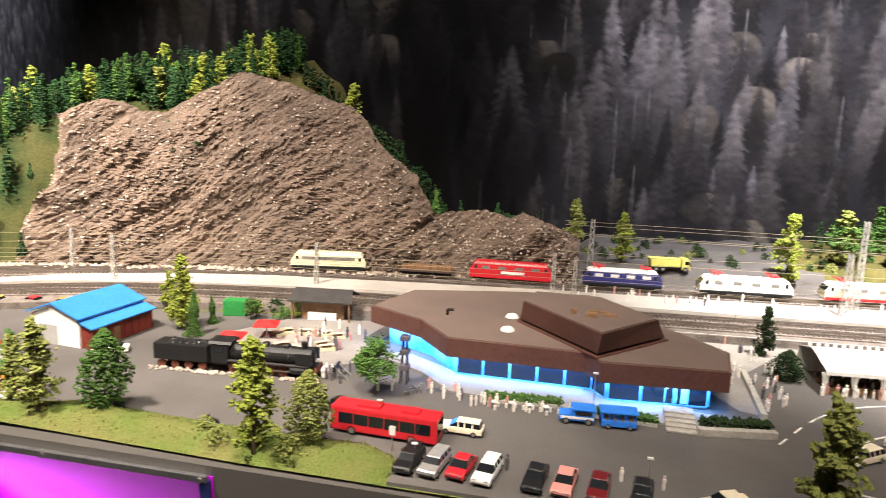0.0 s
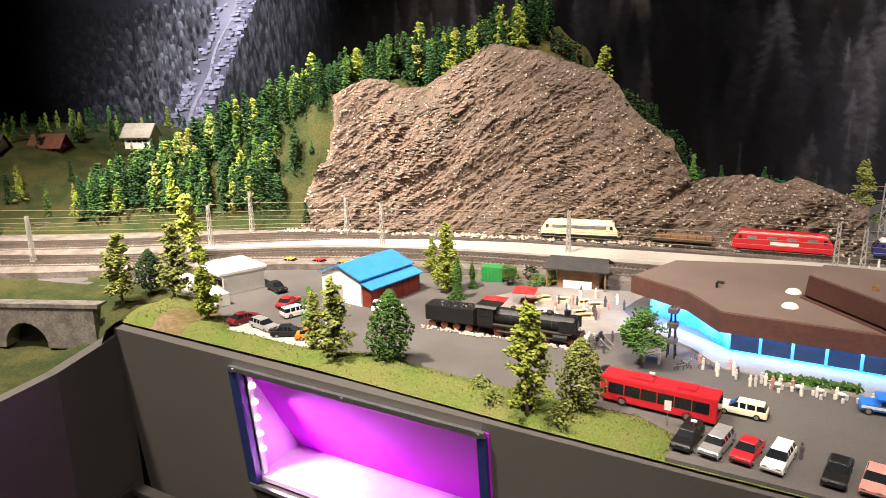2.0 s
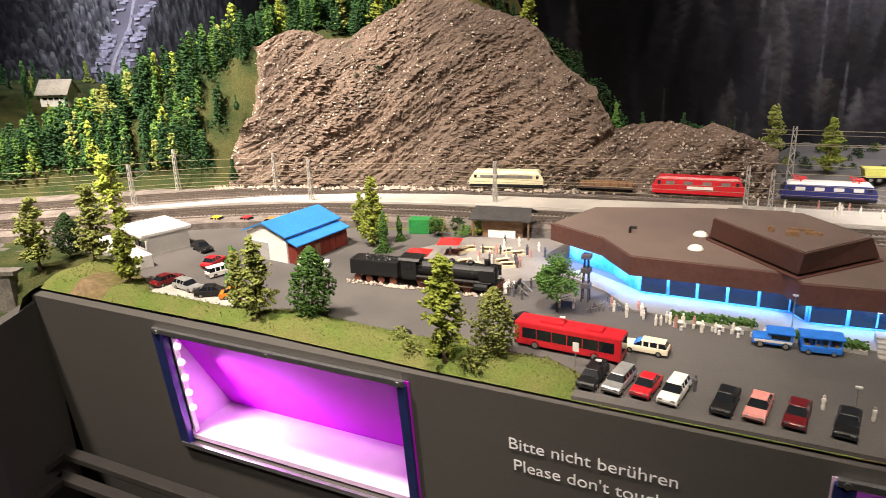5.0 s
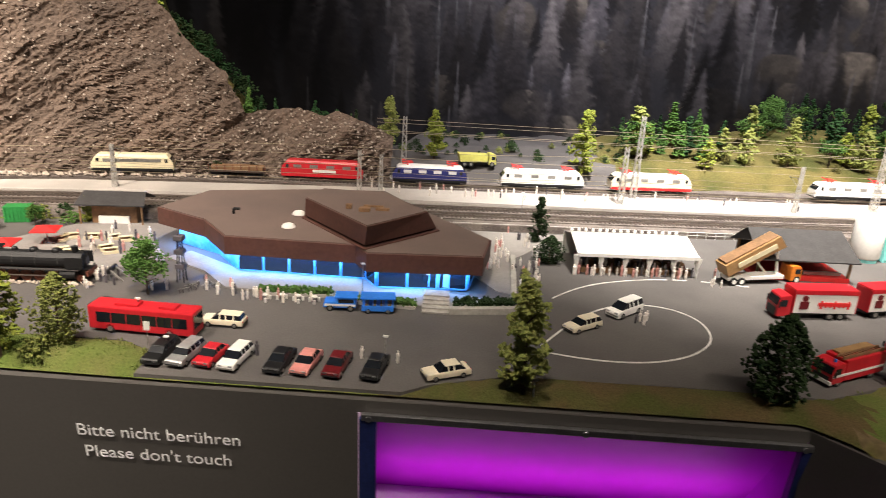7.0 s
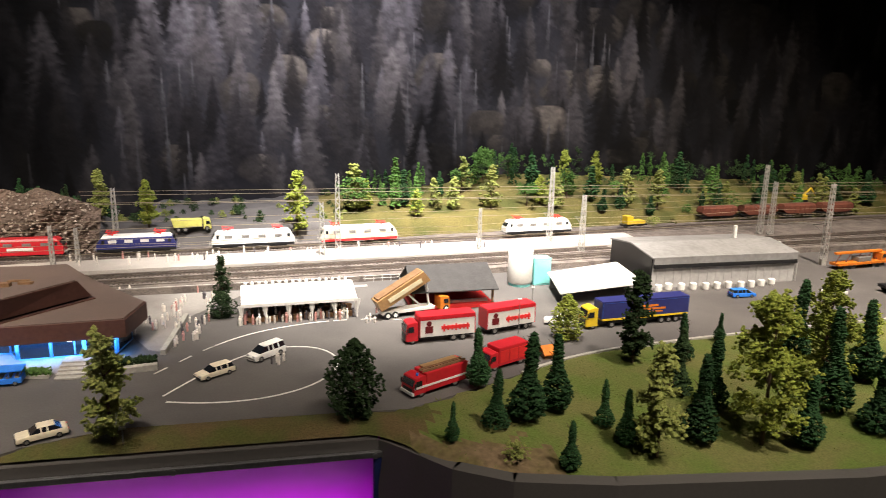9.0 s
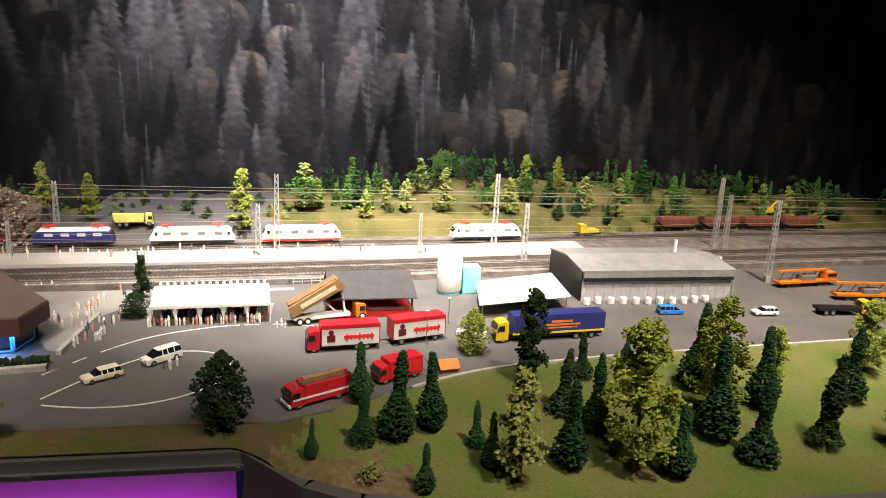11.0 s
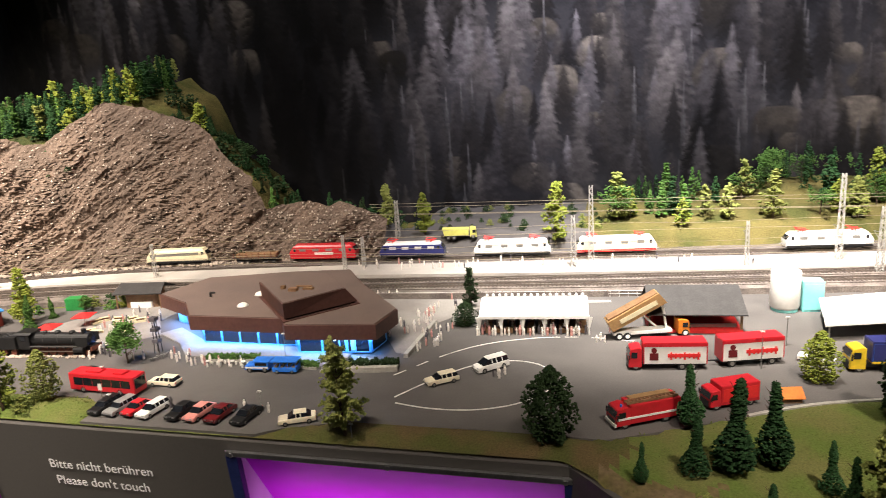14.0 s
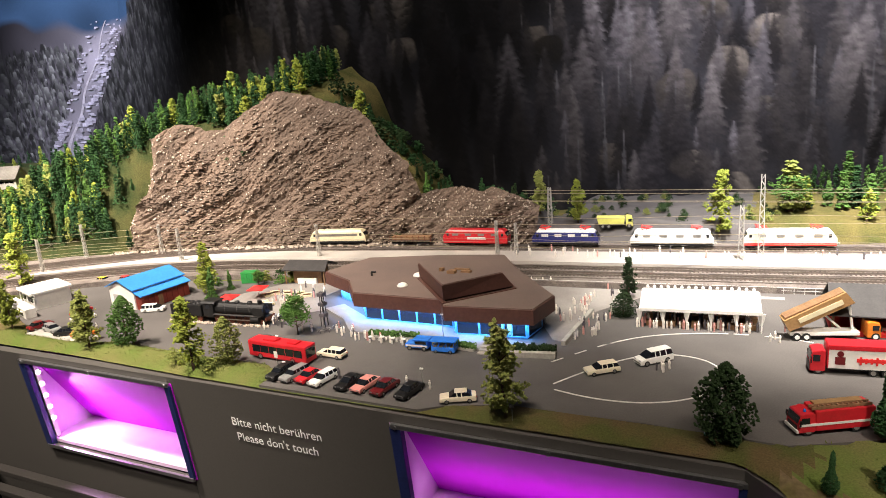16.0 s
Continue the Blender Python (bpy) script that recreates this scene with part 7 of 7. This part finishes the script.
house(-2.22, 1.62, 0.17, 20, WHITE, CONCRETE, "white house on the far slope", 0.1, 0.06, 0.03)

# stone arch bridge at the fascia corner
prof = [(-0.17, -0.07), (-0.06, -0.07)] + [(-0.02 - 0.04 * math.cos(a * math.pi / 10), -0.07 + 0.045 * math.sin(a * math.pi / 10)) for a in range(11)] + [(0.02, -0.07), (0.11, -0.07), (0.11, 0.004), (-0.17, 0.004)]
br = thing("stone_bridge", "pale stone arch bridge below the road", "bridge", pose(-1.19, 0.632, 0, 0, 0, 24))
STONE = mat("weathered_stone", (0.17, 0.155, 0.135), 0.9, vary=0.35, scale=40, second=(0.1, 0.09, 0.08), bump=0.0008)
part("arch_wall", Shape().side(prof, 0.02), STONE, br, "pale stone arch wall")
part("parapet", Shape().box(-0.18, 0.12, -0.022, -0.016, 0.003, 0.010), STONE, br, "weathered parapet")
# black block added to imitate the shade under the arch
part("tunnel_back", Shape().box(-0.07, 0.03, 0.012, 0.019, -0.08, -0.02), BLACK, br)

# ---- street furniture, kerbs and markings ----
paint = Shape()
LOOP = [(0.313, 0.767), (0.358, 0.842), (0.40, 0.90), (0.455, 0.932), (0.51, 0.925), (0.545, 0.875), (0.535, 0.82), (0.50, 0.775), (0.43, 0.748), (0.37, 0.747), (0.313, 0.767)]
LOOP = [(0.435 + (x - 0.435) * 1.09, 0.84 + (y - 0.84) * 1.09) for x, y in LOOP]
strip(paint, along(LOOP, 0.008)[2:-2], -0.0013, 0.0013, 0.0, 0.0007)
structure("road_marking", paint, LINE, "white painted turning loop on the asphalt", "road marking")
outer = Shape()
line = along([(0.285, 0.85), (0.328, 0.912), (0.37, 0.975), (0.44, 1.018), (0.57, 1.05), (0.66, 1.03)], 0.008)
for k in range(0, len(line) - 3, 6):
    if k < 14 or k > 40:
        strip(outer, line[k:k + 4], -0.0012, 0.0012, 0.0, 0.0007)
strip(outer, line[14:42], -0.0012, 0.0012, 0.0, 0.0007)
structure("road_marking_2", outer, LINE, "white dashed lane line", "road marking")
kerb = Shape()
strip(kerb, along([(0.80, 0.772), (0.90, 0.828), (1.15, 0.868), (1.67, 0.918), (2.9, 0.978)], 0.04), -0.003, 0.003, -0.006, 0.004)
strip(kerb, along([(0.284, 0.92), (0.288, 1.0), (0.292, 1.09)], 0.02), -0.004, 0.004, -0.002, 0.008)
structure("kerb", kerb, CONCRETE, "pale concrete kerb stones", "kerb")
pave = Shape().prism([(0.26, 0.94), (0.288, 0.93), (0.296, 1.09), (0.37, 1.2), (0.62, 1.235), (0.62, 1.25), (0.08, 1.225), (0.14, 1.15)], -0.001, 0.0012)
pave.prism([(-0.50, 0.94), (-0.40, 0.93), (-0.30, 0.93), (-0.24, 0.98), (-0.30, 1.06), (-0.28, 1.17), (-0.46, 1.12), (-0.52, 1.02)], -0.001, 0.0012)
structure("pavement", pave, PAVING, "grey paved station forecourt", "pavement")
sand = Shape().prism([(-0.805, 0.698), (-0.63, 0.692), (-0.60, 0.715), (-0.64, 0.745), (-0.80, 0.752)], -0.001, 0.0011)
structure("pavement_2", sand, CONCRETE, "pale parking apron by the lawn", "pavement")
for x0, y0, x1, y1, w, h, lab in ((-0.07, 0.876, 0.032, 0.884, 0.012, 0.012, "clipped green hedge on the terrace"), (0.07, 0.868, 0.148, 0.862, 0.012, 0.012, "clipped green hedge on the terrace"), (0.20, 0.872, 0.282, 0.885, 0.018, 0.014, "dark hedge behind the concrete planter")):
    hg = thing("hedge", lab, "hedge", pose((x0 + x1) / 2, (y0 + y1) / 2, 0, 0, 0, math.degrees(math.atan2(y1 - y0, x1 - x0))), "hedges")
    L = math.hypot(x1 - x0, y1 - y0)
    f = Shape()
    for _ in range(420):
        f.clump((RNG.uniform(-L / 2, L / 2), RNG.uniform(-w / 2, w / 2), RNG.uniform(0.002, h)), RNG.uniform(0.0015, 0.0035), RNG)
    tagged(part("foliage", f, LEAF if "clipped" in lab else DARKLEAF, hg), kind="stuff")
    part("trough", Shape().box(-L / 2, L / 2, -w / 2 - 0.001, w / 2 + 0.001, -0.001, 0.0045), CONCRETE, hg, "pale stone trough", 0.0005)
pl = thing("planter", "long pale concrete planter wall at the kerb", "planter", pose(0.24, 0.859, 0, 0, 0, 10))
part("wall", Shape().box(-0.047, 0.047, -0.005, 0.005, 0, 0.009), CONCRETE, pl, "", 0.0008)
for x, y, h in ((-0.118, 0.688, 0.022), (0.125, 0.71, 0.03), (0.29, 0.652, 0.02), (0.07, 0.90, 0.045), (-0.175, 0.745, 0.04), (0.32, 1.31, 0.06), (-0.02, 1.245, 0.05), (0.845, 0.935, 0.06), (0.90, 1.03, 0.05)):
    ob = thing("street_lamp", "thin grey street lamp on the pavement", "street lamp", pose(x, y, 0), "street lamps")
    part("pole", Shape().tube((0, 0, 0), (0, 0, h), 0.0008, 0.0006, 6), STEEL, ob)
    part("head", Shape().box(-0.003, 0.003, -0.0015, 0.0015, h - 0.001, h + 0.001), WHITE, ob, "white lamp head", 0.0003)


sign = thing("road_sign", "small white parking sign on a thin post", "sign", pose(-0.148, 0.706, 0, 0, 0, 4))
part("post", Shape().tube((0, 0, 0), (0, 0, 0.03), 0.0007, n=6), STEEL, sign)
part("plate", Shape().box(-0.0035, 0.0035, -0.0012, -0.0004, 0.019, 0.03), WHITE, sign, "white plate", 0.0002)
bike = thing("motorcycle", "small dark motorcycle on the front lawn", "motorcycle", pose(-0.372, 0.716, ground_z(-0.372, 0.716), 0, 0, 165))
for x in (-0.008, 0.008):
    part("wheel", Shape().tube((x, -0.0012, 0.0038), (x, 0.0012, 0.0038), 0.0038, n=12), TYRE, bike)
part("frame", Shape().side([(-0.008, 0.004), (-0.009, 0.008), (0.002, 0.0085), (0.006, 0.0105), (0.008, 0.005)], 0.0018), BLACK, bike, "", 0.0005)
part("handlebar", Shape().tube((0.006, -0.0045, 0.0115), (0.006, 0.0045, 0.0115), 0.0005, n=5), CHROME, bike)
bed_stones = Shape()
for _ in range(420):
    u, v = RNG.uniform(-0.125, 0.13), RNG.choice((-1, 1)) * RNG.uniform(0.013, 0.024)
    bed_stones.clump((-0.425 + u - 0.087 * v, 0.872 + 0.087 * u + v, 0.0018), RNG.uniform(0.001, 0.0032), RNG)
tagged(part("stone_bed", bed_stones, PALEROCK), "loose pale stones along the displayed steam engine", "stones", kind="stuff")
stop = thing("buffer_stop", "dark buffer stop in front of the steam engine", "buffer stop", pose(-0.283, 0.893, 0, 0, 0, 5))
part("beam", Shape().box(-0.002, 0.002, -0.014, 0.014, 0.012, 0.018), BLACK, stop, "black cross beam", 0.0006)
for y in (-0.009, 0.009):
    part("strut", Shape().tube((0.0, y, 0.017), (0.018, y, 0.0), 0.0014, n=6).tube((0, y, 0), (0, y, 0.016), 0.0014, n=6), STEEL, stop)

# ---- overhead line ----
MASTGREY = mat("pale_galvanised_steel", (0.48, 0.46, 0.43), 0.5, 0.2, vary=0.15, scale=60)
def mast(x, y, h, label="grey lattice catenary mast beside the track", reach=0.05, side_=1):
    ob = thing("catenary_mast", label, "mast", pose(x, y, 0.012), "catenary masts")
    w = 0.004 if h < 0.12 else 0.006
    for sx in (-1, 1):
        for sy in (-1, 1):
            part("post", Shape().tube((sx * w, sy * w, 0), (sx * w * 0.55, sy * w * 0.55, h), 0.0010, n=5), MASTGREY, ob)
    n = int(h / 0.012)
    lat = Shape()
    for k in range(n):
        z0, z1 = h * k / n, h * (k + 1) / n
        a, b = w * (1 - 0.45 * k / n), w * (1 - 0.45 * (k + 1) / n)
        s = 1 if k % 2 else -1
        for q in (-1, 1):
            lat.tube((s * a, q * a, z0), (-s * b, q * b, z1), 0.0008, n=4)
            lat.tube((q * a, s * a, z0), (q * b, -s * b, z1), 0.0008, n=4)
    part("lattice", lat, MASTGREY, ob)
    arm = part("arm", Shape().tube((0, 0, min(h, 0.085)), (0, side_ * reach, min(h, 0.078)), 0.0008, n=5).tube((0, 0, min(h, 0.072) - 0.008), (0, side_ * reach, min(h, 0.078)), 0.0006, n=5), STEEL, ob, "bracket arm")
    part("insulator", Shape().tube((0, side_ * 0.008, 0.0815), (0, side_ * 0.013, 0.081), 0.0016, n=6), RUST, arm)
    part("footing", Shape().box(-0.006, 0.006, -0.006, 0.006, -0.012, 0.003), CONCRETE, ob)
    return ob


for x, y, h in ((0.573, 1.478, 0.188), (1.10, 1.495, 0.20), (1.755, 1.575, 0.195), (1.78, 1.565, 0.15), (1.72, 1.285, 0.185), (1.16, 1.43, 0.14), (0.535, 1.425, 0.13), (0.905, 1.44, 0.11), (-0.012, 1.39, 0.095), (0.03, 1.41, 0.085), (-0.48, 1.30, 0.095), (-0.86, 1.19, 0.10), (-1.20, 1.02, 0.1), (-1.26, 1.2, 0.1), (-1.45, 0.77, 0.1), (0.06, 1.60, 0.14), (-1.02, 1.27, 0.09), (-1.7, 0.72, 0.1)):
    mast(x, y, h)
for pts, lab in ((T1, "near"), (T1B, "second"), (T2, "siding")):
    ob = thing("overhead_wire", f"thin catenary wires above the {lab} line", "overhead wire", pose(0, 0, 0), "overhead wires")
    line = along(pts, 0.05)
    for z, r in ((0.074, 0.0006), (0.088, 0.0005)):
        s = Shape()
        for k in range(len(line) - 1):
            sag = lambda i: z + (0.006 * abs(math.sin(i * 0.26)) if z > 0.08 else 0)
            s.tube((line[k][0], line[k][1], sag(k)), (line[k + 1][0], line[k + 1][1], sag(k + 1)), r, n=4, cap=False)
        part("wire", s, WIRE, ob)
feed = thing("overhead_wire", "high feeder wires between the tall masts", "overhead wire", pose(0, 0, 0), "overhead wires")
for dy, z in ((0.0, 0.15), (0.01, 0.14), (-0.01, 0.125), (0.03, 0.115)):
    part("wire", Shape().tube((0.0, 1.56 + dy, z), (2.4, 1.60 + dy, z + 0.005), 0.0006, n=4), WIRE, feed)

# ---- small figures (plain pegs) ----
peg = Shape().turn([(0.0022, 0.0), (0.0026, 0.004), (0.0023, 0.009), (0.0031, 0.014), (0.0026, 0.0165), (0.0011, 0.0172), (0.0018, 0.0185), (0.0018, 0.0205), (0.0006, 0.0218)], 7)
PEGS = []
for m in (FIGURE, FIGRED, FIGDARK):
    me = peg.mesh("figurine")
    me.materials.append(m)
    PEGS.append(me)


def figures(spots, z, label, group, mix=(5, 1, 2)):
    for x, y in spots:
        ob = new("figurine", RNG.choices(PEGS, mix)[0])
        ob.matrix_basis = pose(x, y, z, 0, 0, RNG.uniform(0, 360))
        s = RNG.uniform(0.6, 0.88)
        ob.scale = (s, s, s)
        tagged(ob, label, "figurine", group)


def cloud(n, cx, cy, sx, sy):
    return [(RNG.gauss(cx, sx), RNG.gauss(cy, sy)) for _ in range(n)]


figures(cloud(26, -0.355, 1.02, 0.035, 0.035), 0.0012, "small painted figurine on the forecourt", "forecourt figurines", (3, 3, 2))
figures(cloud(14, -0.285, 0.885, 0.02, 0.018), 0.0, "small pale figurine by the round tree", "forecourt figurines")
figures(cloud(40, 0.27, 1.09, 0.04, 0.06), 0.0012, "small pale figurine on the station square", "square figurines", (8, 1, 1))
figures(cloud(14, 0.315, 1.0, 0.012, 0.03), 0.0, "small pale figurine by the low wall", "square figurines", (8, 1, 1))
figures([(0.39 + RNG.random() * 0.185, 1.052 + RNG.random() * 0.07) for _ in range(46)], 0.0, "small painted figurine under the beer tent", "tent figurines", (4, 2, 4))
figures([(x, lerp(x, [0.0, 0.5, 1.0], [1.42, 1.465, 1.51]) + RNG.uniform(-0.05, 0.012)) for x in [RNG.uniform(0.0, 0.95) for _ in range(46)]], 0.0225, "small white figurine on the platform", "platform figurines", (8, 1, 1))
figures(cloud(13, -0.03, 0.858, 0.06, 0.008), 0.0008, "small pale figurine on the terrace edge", "terrace figurines", (10, 1, 0))
figures([(0.605, 1.03), (0.612, 1.018), (0.598, 1.02), (0.62, 1.07), (0.445, 0.862), (0.452, 0.868), (0.462, 0.872), (0.455, 0.858), (-0.02, 0.70), (0.098, 0.71), (0.14, 0.705), (0.85, 0.965), (0.86, 0.955), (-0.655, 0.755), (1.17, 1.05), (1.18, 1.06), (1.12, 1.02)], 0.0, "small pale figurine beside the vehicles", "road figurines", (8, 1, 1))
figures(cloud(9, -0.145, 0.872, 0.03, 0.012), 0.0, "small pale figurine by the terrace steps", "forecourt figurines", (7, 1, 2))
figures([(0.0 + RNG.random() * 0.2, 1.235 + RNG.uniform(-0.01, 0.01)) for _ in range(8)], 0.0005, "small pale figurine by the track fence", "square figurines")
fence = thing("fence", "low pale railing between square and railway", "fence", pose(0, 0, 0))
fl = along([(0.09, 1.232), (0.4, 1.257), (0.8, 1.29)], 0.018)
for k in range(len(fl)):
    part("post", Shape().tube((fl[k][0], fl[k][1], 0), (fl[k][0], fl[k][1], 0.013), 0.0005, n=5), WHITE, fence)
part("rail", strip(Shape(), fl, -0.0004, 0.0004, 0.0118, 0.0128), WHITE, fence)
part("rail", strip(Shape(), fl, -0.0004, 0.0004, 0.006, 0.0068), WHITE, fence)
for k in range(5):
    x = -0.055 + k * 0.022
    ob = thing("terrace_table", "small white table at the terrace edge", "table", pose(x, 0.857 + RNG.uniform(-0.003, 0.003), 0, 0, 0, RNG.uniform(0, 40)), "terrace tables")
    part("tabletop", Shape().tube((0, 0, 0.0078), (0, 0, 0.0088), 0.0042, n=10), WHITE, ob)
    part("stem", Shape().tube((0, 0, 0), (0, 0, 0.0078), 0.0007, n=6), STEEL, ob)
    for a in (0.4, 2.6, 4.6):
        part("stool", Shape().tube((0.0068 * math.cos(a), 0.0068 * math.sin(a), 0), (0.0068 * math.cos(a), 0.0068 * math.sin(a), 0.0055), 0.0018, n=8), WHITE, ob)
for k in range(7):
    x, y = -0.30 + 0.04 * RNG.random(), 0.85 + 0.05 * RNG.random()
    ob = thing("bicycle_rack", "low steel bicycle rack beside the tree", "rack", pose(x + 0.13, y + 0.01, 0, 0, 0, RNG.uniform(0, 180)), "bicycle racks")
    for s in (-1, 1):
        part("wheel_hoop", Shape().tube((s * 0.006, 0, 0.004), (s * 0.006 + 0.004, 0, 0.0075), 0.0006, n=5).tube((s * 0.006 + 0.004, 0, 0.0075), (s * 0.006 + 0.005, 0, 0.0), 0.0006, n=5).tube((s * 0.006, 0, 0.004), (s * 0.006, 0, 0.0), 0.0006, n=5), FIGDARK, ob)
    part("bar", Shape().tube((-0.008, 0, 0.006), (0.009, 0, 0.0065), 0.0006, n=5), STEEL, ob)
figures([(0.388 + 0.0082 * k + RNG.uniform(-0.003, 0.003), 1.036 + 0.00085 * k * 0.8 + RNG.uniform(-0.004, 0.006)) for k in range(24)], 0.0, "small pale figurine before the beer tent", "tent figurines", (7, 3, 1))
